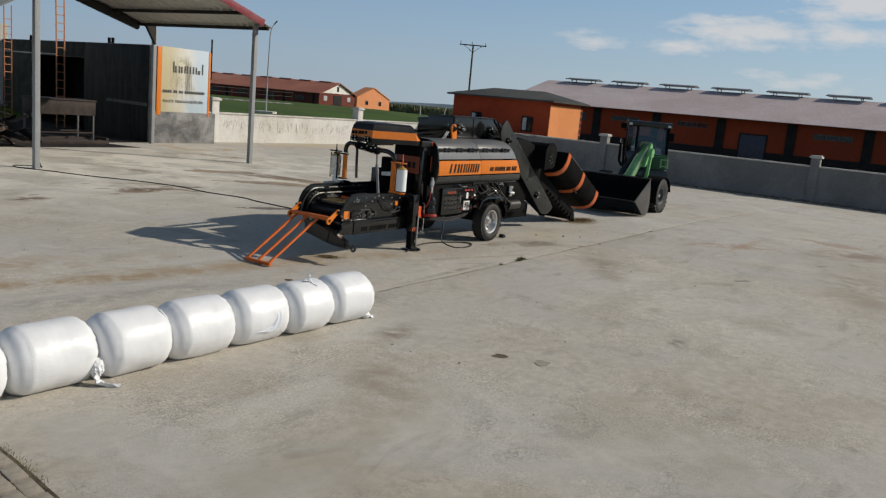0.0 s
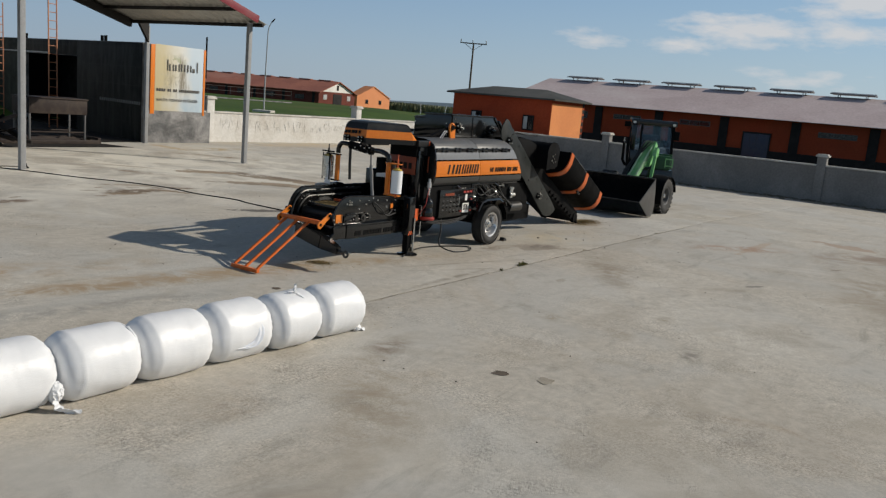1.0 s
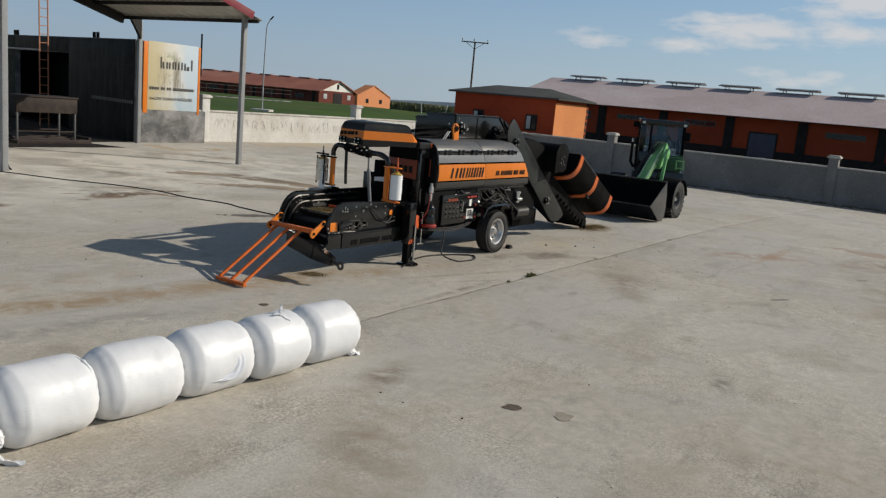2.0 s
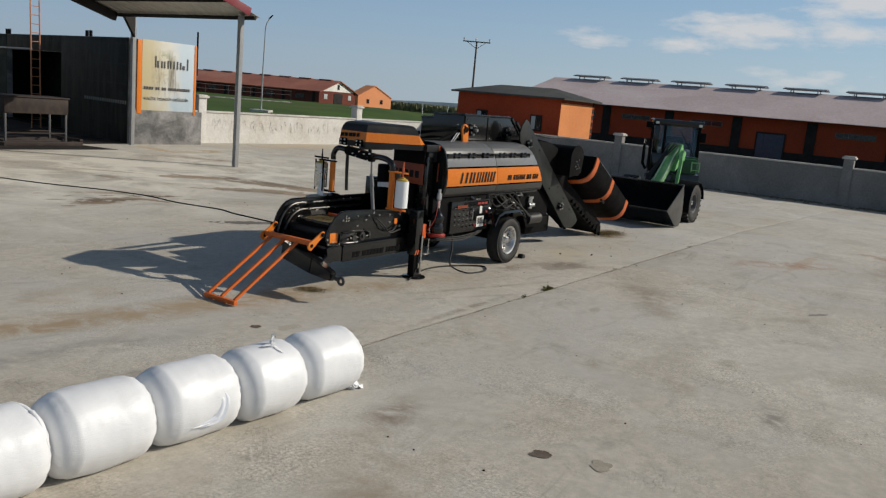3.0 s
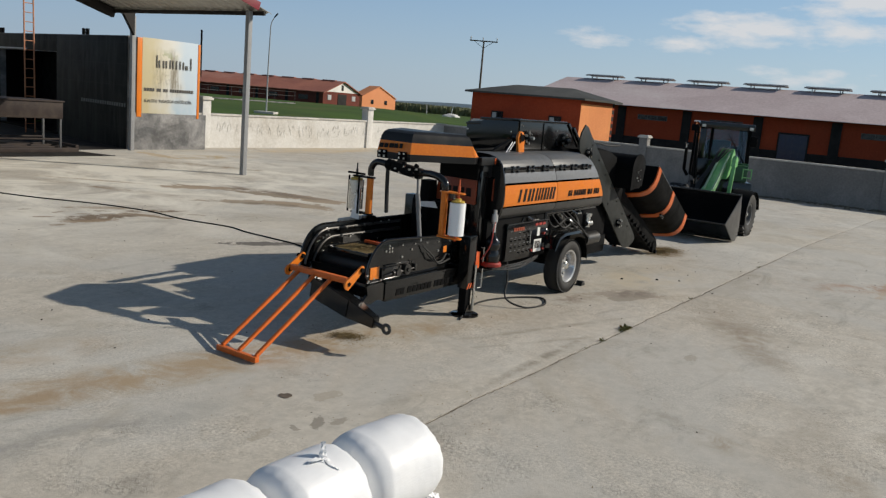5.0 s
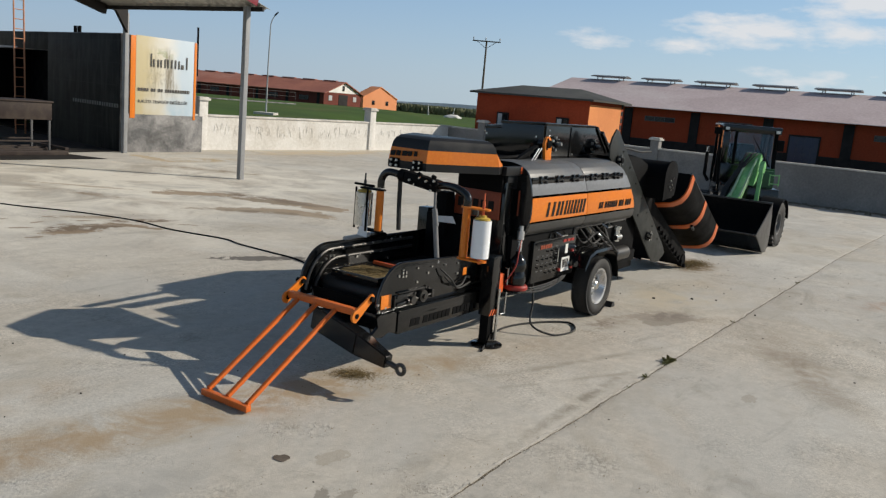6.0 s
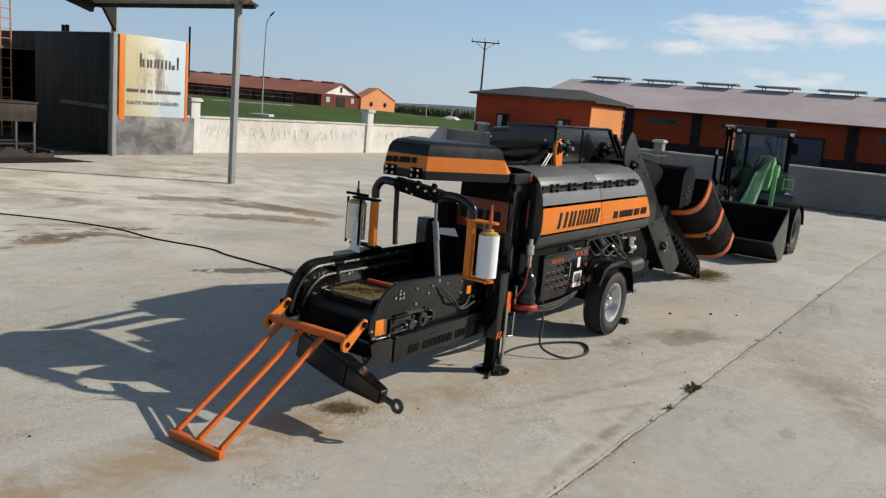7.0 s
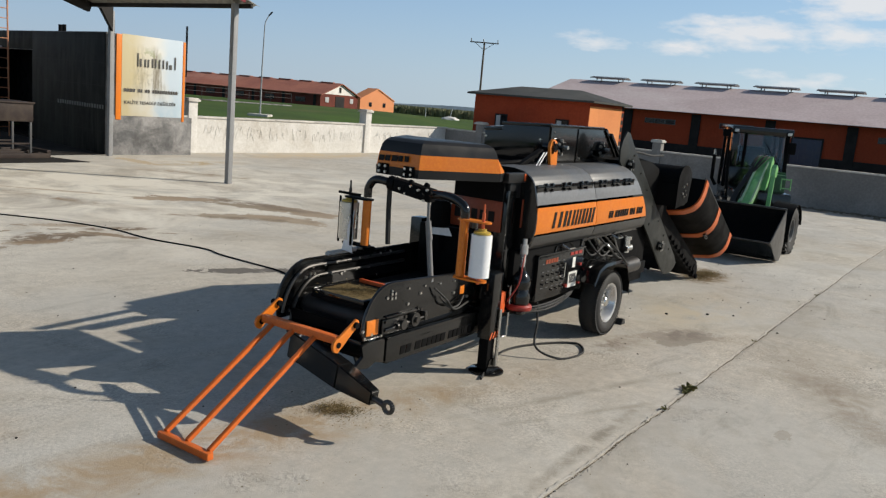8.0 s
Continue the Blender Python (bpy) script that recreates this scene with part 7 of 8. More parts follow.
# mast and inner panel behind the hood
bm = BM()
for y, top in ((-0.16, 1.52), (0.70, 1.16)):
    add_box(bm, (0.98, y - 0.06, 0.5), (1.12, y + 0.06, top), 0.008)
add_box(bm, (0.98, -0.1, 1.42), (1.08, 0.30, 1.50), 0.008)
for z in (0.6, 0.9):
    add_box(bm, (1.0, -0.1, z), (1.1, 0.64, z + 0.08), 0.006)
part("mast", bm, BLACK, baler, "black mast frame")
bm = BM()
add_box(bm, (0.955, -0.18, 1.16), (0.975, 0.32, 1.42), 0.006)
ip = part("inner_panel", bm, SHADED_ORANGE, baler, "orange inner panel with shade put into its colour")
bm = BM()
for k in range(5):
    y0 = 0.28 - 0.085 * k
    add_box(bm, (0.951, y0 - 0.06, 1.24), (0.954, y0, 1.33))
part("wordmark", bm, LABEL_DARK, ip)
bm = BM()
add_box(bm, (0.95, -0.19, 1.42), (0.98, 0.30, 1.585), 0.005)
add_box(bm, (0.84, 0.34, 0.92), (0.98, 0.46, 1.36), 0.01)
add_box(bm, (0.9, -0.05, 0.55), (0.98, 0.6, 1.14), 0.01)
part("inner_frame", bm, BLACK_MATT, baler)
bm = BM()
plate(bm, [(-0.40, 1.075), (-0.18, 1.085), (-0.22, 1.15), (-0.40, 1.13)], 0.006, Matrix.Translation((0.79, 0, 0)) @ pose(0, 0, 0, 0, 0, -90))
part("film_scrap", bm, FILM_ROLL, baler, "white film strip inside")
bm = BM()
add_box(bm, (1.16, -0.262, 1.20), (1.21, -0.255, 1.44), 0.002)
part("orange_strip", bm, SHADED_ORANGE, baler)

# bale chamber with two curved doors
SEC = [(0.02, 1.7), (-0.12, 1.696), (-0.22, 1.676), (-0.285, 1.637), (-0.318, 1.596), (-0.34, 1.545), (-0.36, 1.47), (-0.374, 1.379), (-0.382, 1.29), (-0.378, 1.192), (-0.36, 1.11), (-0.335, 1.05), (-0.29, 1.01)]
bm = BM()
add_box(bm, (1.12, -0.26, 0.52), (2.42, 0.80, 1.0), 0.01)
add_box(bm, (2.4, -0.02, 0.52), (3.62, 0.80, 1.0), 0.01)
add_box(bm, (1.24, -0.1, 1.0), (3.62, 0.42, 1.70), 0.02)
add_box(bm, (1.30, 0.42, 1.0), (2.0, 0.80, 1.24), 0.02)
add_box(bm, (2.0, 0.42, 1.0), (3.62, 0.80, 1.69), 0.02)
part("chamber", bm, BLACK_MATT, baler, "black bale chamber")


def door_x(u_top, u_low, z):
    return u_low + (u_top - u_low) * (z - 1.0) / 0.73


for (a_top, a_low), (b_top, b_low) in (((1.21, 1.24), (2.36, 2.50)), ((2.37, 2.51), (3.40, 3.93))):
    door = thing("chamber_door", Matrix(), "", "")
    door.parent = baler
    tagged(door, "curved grey door with an orange band")
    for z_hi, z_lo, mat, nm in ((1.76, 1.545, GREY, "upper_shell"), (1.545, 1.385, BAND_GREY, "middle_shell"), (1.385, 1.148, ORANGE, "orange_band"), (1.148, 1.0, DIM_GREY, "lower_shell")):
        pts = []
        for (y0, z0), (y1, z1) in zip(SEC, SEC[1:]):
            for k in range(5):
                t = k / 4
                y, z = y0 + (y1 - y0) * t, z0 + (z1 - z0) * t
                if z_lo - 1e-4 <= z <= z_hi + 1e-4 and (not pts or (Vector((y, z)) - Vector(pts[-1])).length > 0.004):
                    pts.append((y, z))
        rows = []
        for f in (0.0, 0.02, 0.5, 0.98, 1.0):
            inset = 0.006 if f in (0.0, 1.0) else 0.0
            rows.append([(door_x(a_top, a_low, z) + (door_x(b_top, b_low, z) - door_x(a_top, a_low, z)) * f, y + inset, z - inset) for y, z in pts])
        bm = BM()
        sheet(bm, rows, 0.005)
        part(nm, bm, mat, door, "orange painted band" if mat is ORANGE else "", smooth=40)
    bm = BM()
    n = 3
    for k in range(n):
        f = (k + 0.5) / n
        x = a_top + 0.05 + (b_top - a_top - 0.1) * f
        beam(bm, (x - 0.07, -0.359, 1.543), (x + 0.07, -0.359, 1.543), 0.014, 0.024, 0.003)
        for dx in (-0.06, 0.05):
            cyl(bm, (x + dx, -0.335, 1.566), (x + dx, -0.372, 1.574), 0.013, 6)
            cyl(bm, (x + dx, -0.345, 1.518), (x + dx, -0.376, 1.523), 0.013, 6)
    add_box(bm, (a_top + 0.015, -0.3545, 1.505), (b_top - 0.005, -0.337, 1.572), 0.003)
    cyl(bm, (a_top + 0.02, -0.345, 1.545), (b_top - 0.0, -0.345, 1.545), 0.008, 8)
    part("hinge", bm, BLACK, door, "row of bolted hinges on a black rail")
# dark wordmark and type mark as plain slanted blocks
bm = BM()
for x0, w in ((1.51, 0.05), (1.625, 0.055), (1.725, 0.055), (1.805, 0.05), (1.895, 0.045), (1.965, 0.04), (2.03, 0.045), (2.10, 0.055), (2.175, 0.045), (2.245, 0.055), (2.32, 0.05)):
    w *= 0.85
    plate(bm, [(x0, 1.187), (x0 + w, 1.187), (x0 + w + 0.03, 1.328), (x0 + 0.03, 1.328)], 0.003, Matrix.Translation((0, -0.3885, 0)))
part("wordmark", bm, LABEL_DARK, baler, "dark slanted wordmark blocks")
bm = BM()
x0 = 2.74
for w in (0.06, 0.06, 0.0, 0.07, 0.06, 0.06, 0.05, 0.06, 0.06, 0.0, 0.03, 0.06, 0.06, 0.0, 0.06, 0.06, 0.06):
    if w:
        plate(bm, [(x0, 1.197), (x0 + w * 0.28, 1.197), (x0 + w * 0.46, 1.268), (x0 + w * 0.18, 1.268)], 0.003, Matrix.Translation((0, -0.3885, 0)))
        plate(bm, [(x0 + w * 0.45, 1.197), (x0 + w * 0.7, 1.197), (x0 + w * 0.88, 1.268), (x0 + w * 0.63, 1.268)], 0.003, Matrix.Translation((0, -0.3885, 0)))
        x0 += w
    else:
        x0 += 0.035
part("type_mark", bm, LABEL_DARK, baler, "small dark type mark blocks")
# end plates of the chamber
for x, y_off in ((1.19, 0.014), (3.26, -0.012)):
    bm = BM()
    out = [(-y, z) for y, z in SEC]
    out = [(-(y - y_off), z) for y, z in SEC] + [(0.2, 0.9), (-0.10, 0.9)]
    plate(bm, out, 0.02, Matrix.Translation((x, 0, 0)) @ pose(0, 0, 0, 0, 0, -90) @ Matrix.Diagonal((1, 1, 1, 1)))
    part("end_plate", bm, BLACK, baler)
# latches under the doors
bm = BM()
for x in (1.95, 3.1):
    pipe(bm, [(x, -0.30, 0.985), (x + 0.02, -0.36, 0.955), (x + 0.14, -0.36, 0.955), (x + 0.16, -0.30, 0.985)], 0.009, 6)
part("latch", bm, STEEL, baler, "bright door latches")

# feed hopper box above
hop = thing("upper_hopper", Matrix(), "", "")
hop.parent = baler
tagged(hop, "black steel hopper box")
bm = BM()
plate(bm, [(-0.10, 1.68), (-0.82, 1.68), (-0.82, 1.96), (-0.62, 1.975), (-0.61, 2.03), (-0.10, 2.05)], 0.03, Matrix.Translation((2.22, 0, 0)) @ pose(0, 0, 0, 0, 0, -90), 0.004)
part("front_plate", bm, BLACK, hop)
for y in (0.10, 0.80):
    bm = BM()
    plate(bm, [(2.24, 1.68), (3.96, 1.68), (3.47, 2.05), (2.24, 2.05 if y < 0.5 else 2.0)], 0.02, Matrix.Translation((0, y, 0)), 0.003)
    part("side_plate", bm, BLACK, hop)
bm = BM()
beam(bm, (2.22, 0.10, 2.06), (3.47, 0.10, 2.06), 0.04, 0.03, 0.004)
beam(bm, (2.22, 0.80, 1.98), (3.47, 0.80, 2.04), 0.04, 0.03, 0.004)
beam(bm, (2.22, 0.63, 2.045), (2.22, 0.08, 2.065), 0.05, 0.03, 0.004)
beam(bm, (2.22, 0.83, 1.97), (2.22, 0.63, 1.985), 0.05, 0.025, 0.004)
beam(bm, (3.51, 0.10, 2.05), (3.99, 0.10, 1.66), 0.05, 0.04, 0.004)
beam(bm, (3.63, 0.08, 2.00), (4.11, 0.08, 1.62), 0.05, 0.04, 0.004)
beam(bm, (2.83, 0.085, 1.70), (2.83, 0.085, 2.04), 0.012, 0.012, 0.002)
part("rim_frame", bm, BLACK, hop)
for x, z in ((2.39, 1.86), (3.39, 1.84)):
    bm = BM()
    cyl(bm, (x, 0.09, z), (x, 0.055, z), 0.085, 20)
    cyl(bm, (x, 0.055, z), (x, 0.01, z), 0.048, 16)
    brg = part("bearing", bm, BLACK, hop, "black flanged bearing")
    bm = BM()
    bolts(bm, [(x + 0.066 * math.cos(k * 1.047 + 0.6), 0.055, z + 0.066 * math.sin(k * 1.047 + 0.6)) for k in range(6)], 0.016, (0, -1, 0), 0.024)
    cyl(bm, (x, 0.01, z), (x, -0.03, z), 0.02, 8)
    part("bolts", bm, STEEL, brg)
bm = BM()
plate(bm, [(2.00, 1.66), (2.12, 1.66), (2.11, 1.74), (2.10, 1.86)] + [(2.02 + 0.075 * math.cos(radians(a_)), 1.865 + 0.075 * math.sin(radians(a_))) for a_ in range(20, 181, 20)] + [(1.96, 1.80)], 0.03, Matrix.Translation((0, -0.05, 0)), 0.004)
part("bracket", bm, ORANGE, hop, "orange bracket")
bm = BM()
cyl(bm, (2.02, -0.085, 1.865), (2.02, 0.04, 1.865), 0.042, 18)
bolts(bm, [(2.02 + 0.055 * math.cos(k * 2.09), -0.066, 1.865 + 0.055 * math.sin(k * 2.09)) for k in range(3)], 0.011)
part("bracket_ring", bm, BLACK, hop)
bm = BM()
beam(bm, (1.35, 0.02, 1.64), (1.85, -0.02, 1.84), 0.05, 0.02, 0.003)
beam(bm, (1.45, 0.05, 1.62), (1.75, -0.04, 1.80), 0.03, 0.03, 0.003)
cyl(bm, (1.2, 0.1, 1.70), (1.75, 0.0, 1.74), 0.02, 8)
part("linkage", bm, BLACK_MATT, baler, "black linkage bars")
for k in range(2):
    bm = BM()
    pipe(bm, [(1.62 + 0.06 * k, -0.07, 1.64), (1.80 + 0.05 * k, -0.08, 1.82)], 0.007, 8)
    part("pull_rod", bm, RIM, baler, "bright pull rod")

# control box
box = thing("control_box", Matrix(), "", "")
box.parent = baler
tagged(box, "black control box with switches and white label")
BX0, BX1, BZ0, BZ1, BY = 1.44, 2.38, 0.52, 0.94, -0.30
bm = BM()
add_box(bm, (BX0, BY, BZ0), (BX1, -0.20, BZ1), 0.01)
part("case", bm, BLACK, box)
bm = BM()
add_box(bm, (BX0 - 0.01, BY - 0.012, BZ1 - 0.005), (BX1 + 0.01, -0.2, BZ1 + 0.012), 0.004)
pipe(bm, [(1.8, -0.27, BZ1), (1.83, -0.27, BZ1 + 0.05), (1.93, -0.27, BZ1 + 0.05), (1.96, -0.27, BZ1)], 0.008, 6)
part("lid", bm, BLACK, box)
bm = BM()
rnd = random.Random(2)
for r in range(4):
    for c in range(5):
        x, z = BX0 + 0.1 + 0.1 * c, BZ0 + 0.08 + 0.075 * r
        if rnd.random() < 0.85:
            cyl(bm, (x, BY, z), (x, BY - 0.02, z), 0.010, 10)
part("switches", bm, DARK_STEEL, box, "rows of switches")
bm = BM()
for r in range(4):
    for c in range(5):
        x, z = BX0 + 0.1 + 0.1 * c, BZ0 + 0.11 + 0.075 * r
        add_box(bm, (x - 0.022, BY - 0.003, z), (x + 0.022, BY - 0.0005, z + 0.008))
part("switch_labels", bm, GREY, box)
bm = BM()
add_box(bm, (2.08, BY - 0.004, 0.57), (2.26, BY - 0.0005, 0.72))
wl_ob = part("type_label", bm, LABEL_WHITE, box, "white label with barred print")
bm = BM()
for k in range(9):
    add_box(bm, (2.10 + 0.015 * k, BY - 0.006, 0.61), (2.107 + 0.015 * k, BY - 0.004, 0.70))
part("print", bm, LABEL_DARK, wl_ob)
bm = BM()
add_box(bm, (2.14, BY - 0.004, 0.76), (2.20, BY - 0.0005, 0.86))
part("small_label", bm, LABEL_WHITE, box)
bm = BM()
for k in range(5):
    add_box(bm, (1.58 + 0.05 * k, BY - 0.004, 0.855), (1.62 + 0.05 * k, BY - 0.0005, 0.895))
part("wordmark", bm, SHADED_ORANGE, box, "orange wordmark blocks darkened for shade")
bm = BM()
for k in range(3):
    add_box(bm, (2.08 + 0.09 * k, BY - 0.004, 0.885), (2.15 + 0.09 * k, BY - 0.0005, 0.915))
for x, z in ((2.02, 0.6), (2.3, 0.6), (2.3, 0.78)):
    cyl(bm, (x, BY, z), (x, BY - 0.02, z), 0.016, 10)
part("red_marks", bm, LABEL_RED, box, "red marks and buttons")
bm = BM()
pipe(bm, [(1.93, BY, 0.70), (1.93, BY - 0.03, 0.70), (1.93, BY - 0.03, 0.84), (1.93, BY, 0.84)], 0.008, 6)
part("handle", bm, STEEL, box)

box.location = (0.06, 0, -0.02)

# oil can and filter beside the box
can2 = thing("oil_can", Matrix(), "", "")
can2.parent = baler
bm = BM()
lathe(bm, [(0.07, 0.47), (0.085, 0.50), (0.09, 0.56), (0.078, 0.61), (0.07, 0.63), (0.085, 0.67), (0.08, 0.72), (0.05, 0.765), (0.03, 0.79), (0.03, 0.82)], Matrix.Translation((1.13, -0.34, 0.06)), 24)
part("body", bm, BLACK, can2, "black can")
bm = BM()
lathe(bm, [(0.11, 0.455), (0.115, 0.465), (0.115, 0.485), (0.10, 0.50)], Matrix.Translation((1.13, -0.34, 0.06)), 24)
part("base_ring", bm, LABEL_RED, can2, "red base ring")
bm = BM()
cyl(bm, (1.13, -0.34, 0.87), (1.13, -0.34, 0.98), 0.022, 14)
cyl(bm, (1.13, -0.34, 0.99), (1.13, -0.34, 1.07), 0.034, 14)
cyl(bm, (1.13, -0.34, 1.07), (1.13, -0.34, 1.12), 0.02, 12)
part("filter", bm, RIM, can2, "bright metal filter head")
bm = BM()
add_box(bm, (1.02, -0.43, 0.49), (1.30, -0.12, 0.515), 0.006)
part("shelf", bm, BLACK, baler)
bm = BM()
pipe(bm, curve_pts([(1.12, -0.36, 1.0), (1.06, -0.38, 0.92), (1.02, -0.38, 0.75), (0.96, -0.32, 0.6)], 6), 0.007, 6)
part("red_hose", bm, LABEL_RED, baler, "thin red hose")

# machinery under the doors
bm = BM()
cyl(bm, (3.92, -0.14, 0.69), (3.92, -0.14, 0.84), 0.05, 18)
cyl(bm, (3.86, -0.16, 0.74), (4.02, -0.16, 0.74), 0.035, 14)
cyl(bm, (3.92, -0.14, 0.84), (3.92, -0.14, 0.88), 0.065, 14)
part("hydraulic_motor", bm, STEEL, baler, "bright hydraulic motor")
bm = BM()
cyl(bm, (3.85, -0.14, 0.52), (4.25, -0.14, 0.52), 0.09, 20)
part("electric_motor", bm, DARK_STEEL, baler, "dark grey electric motor")
bm = BM()
cyl(bm, (2.7, -0.14, 0.86), (2.7, -0.02, 0.86), 0.11, 20)
part("chain_wheel", bm, DARK_STEEL, baler, "oily chain wheel")
bm = BM()
cyl(bm, (3.15, -0.16, 0.84), (3.15, -0.02, 0.84), 0.07, 20)
part("chain_wheel", bm, DARK_STEEL, baler, "oily chain wheel")
bm = BM()
beam(bm, (3.3, -0.2, 1.0), (3.75, -0.18, 0.56), 0.04, 0.04, 0.004)
part("brace", bm, BLACK, baler)
bm = BM()
beam(bm, (2.46, -0.24, 0.99), (2.46, -0.24, 0.56), 0.05, 0.04, 0.004)
part("stay", bm, BLACK, baler)
bm = BM()
beam(bm, (2.46, -0.24, 0.98), (3.95, -0.22, 0.98), 0.03, 0.03, 0.004)
part("door_rail", bm, BLACK, baler)
for k, (x, z) in enumerate(((2.62, 0.72), (2.95, 0.90), (3.3, 0.78), (3.48, 0.92))):
    bm = BM()
    pipe(bm, curve_pts([(x, -0.06, z), (x + 0.03, -0.16, z + 0.05), (x + 0.12, -0.18, z - 0.02), (x + 0.16, -0.08, z - 0.06)], 6), 0.012, 7)
    part("fitting", bm, STEEL, baler, "bright pipe fitting")
bm = BM()
for x, z in ((2.55, 0.93), (2.9, 0.9), (3.05, 0.95), (3.3, 0.92), (3.45, 0.84), (2.45, 0.88), (3.4, 0.72)):
    cyl(bm, (x, -0.02, z), (x, -0.06, z), 0.016, 6)
part("bolts", bm, STEEL, baler, "bright bolt heads")
for k in range(5):
    bm = BM()
    pipe(bm, curve_pts([(2.5 + 0.14 * k, -0.22, 0.98), (2.7 + 0.2 * k, -0.27 - 0.02 * (k % 2), 0.80 - 0.02 * k), (3.1 + 0.16 * k, -0.25, 0.88 - 0.07 * k), (3.6 + 0.1 * k, -0.18, 0.74 - 0.05 * k)], 6), 0.011, 6)
    part("hose", bm, RUBBER, baler, "black rubber hose")
bm = BM()
add_box(bm, (3.6, -0.12, 0.5), (4.6, 0.7, 0.95), 0.02)
add_box(bm, (3.6, 0.0, 0.95), (4.2, 0.6, 1.6), 0.02)
part("rear_housing", bm, BLACK_MATT, baler)
bm = BM()
add_box(bm, (3.45, 0.0, 0.22), (4.95, 0.62, 0.5), 0.03)
part("gearbox", bm, BLACK_MATT, baler)

# inclined feeder
feeder = thing("feed_elevator", Matrix(), "", "")
feeder.parent = baler
tagged(feeder, "inclined chain elevator between grey side plates")
for y in (-0.18, 0.72):
    bm = BM()
    plate(bm, [(3.46, 2.06), (3.36, 1.96), (3.32, 1.86), (3.34, 1.74), (3.46, 1.64), (5.10, 0.36), (5.20, 0.29), (5.32, 0.265), (5.46, 0.27), (5.60, 0.33), (5.65, 0.38), (5.56, 0.48), (3.95, 1.71), (3.66, 1.93), (3.55, 2.03)], 0.02, Matrix.Translation((0, y, 0)), 0.003)
    sp = part("side_plate", bm, GREEN_GREY, feeder, "grey-green steel side plate")
    if y < 0:
        for x, z in ((3.58, 1.70), (4.88, 0.68)):
            bm = BM()
            cyl(bm, (x, y - 0.01, z), (x, y - 0.035, z), 0.062, 20)
            cyl(bm, (x, y - 0.035, z), (x, y - 0.075, z), 0.035, 16)
            brg = part("bearing", bm, BLACK, sp, "black flanged bearing")
            bm = BM()
            bolts(bm, [(x + 0.055 * math.cos(k * 1.2566 + 0.4), y - 0.035, z + 0.055 * math.sin(k * 1.2566 + 0.4)) for k in range(5)], 0.017, (0, -1, 0), 0.028)
            part("bolts", bm, STEEL, brg)
        bm = BM()
        cyl(bm, (4.45, y - 0.01, 0.985), (4.45, y - 0.013, 0.985), 0.018, 12)
        part("hole", bm, BLACK_MATT, sp)
bm = BM()
beam(bm, (3.7, CY, 1.62), (6.75, CY, 0.10), 0.75, 0.12, 0.01)
part("belt_frame", bm, BLACK_MATT, feeder)
n = 26
for k in range(n):
    p = Vector((3.9, CY, 1.62)).lerp(Vector((6.85, CY, 0.15)), k / (n - 1))
    bm = BM()
    add_box(bm, (-0.02, -0.33, 0.0), (0.02, 0.33, 0.045), 0.004, Matrix.Translation(p) @ pose(0, 0, 0, 0, 26, 0))
    part("slat", bm, BLACK, feeder)
bm = BM()
for y in (-0.09, 0.62):
    beam(bm, (4.4, y, 1.45), (6.85, y, 0.16), 0.03, 0.16, 0.004)
    cyl(bm, (6.78, y - 0.03, 0.12), (6.78, y + 0.03, 0.12), 0.10, 18)
    for k in range(10):
        p = Vector((5.5, y - 0.03, 0.72)).lerp(Vector((6.8, y - 0.03, 0.04)), k / 9)
        cyl(bm, p, p + Vector((0, -0.03, 0)), 0.035, 8)
part("chain_case", bm, BLACK_MATT, feeder)

# receiving hopper of bent sheet with orange trim
rec = thing("receiving_hopper", Matrix(), "", "")
rec.parent = baler
tagged(rec, "bent black receiving hopper with orange trim strips")
RIM0, RIM1 = Vector((5.56, -0.46, 1.51)), Vector((7.30, -0.40, 0.66))
axis = (RIM1 - RIM0).normalized()
# inward and downward way of the bent sheet, from the rim to the middle
HOP_SEC = [(0.0, 0.0), (0.004, 0.10), (0.012, 0.20), (0.045, 0.30), (0.10, 0.37), (0.19, 0.42), (0.32, 0.445), (0.46, 0.465), (0.60, 0.48), (0.74, 0.485)]


def hop_pt(f, q, off=0.0):
    """f along the rim, q from the rim (0) round to the middle of the trough (1); off pushes outwards."""
    p = RIM0.lerp(RIM1, f)
    k = min(q, 0.9999) * (len(HOP_SEC) - 1)
    i = int(k)
    (a0, d0), (a1, d1) = HOP_SEC[i], HOP_SEC[i + 1]
    a_, d_ = a0 + (a1 - a0) * (k - i), d0 + (d1 - d0) * (k - i)
    down = Vector((-0.32, 0.0, -0.947))
    out = (Vector((0, -1, 0)) * (d1 - d0) + down * (a1 - a0)).normalized()
    return p + Vector((0, a_, 0)) + down * d_ * (1 - 0.12 * f) + out * off


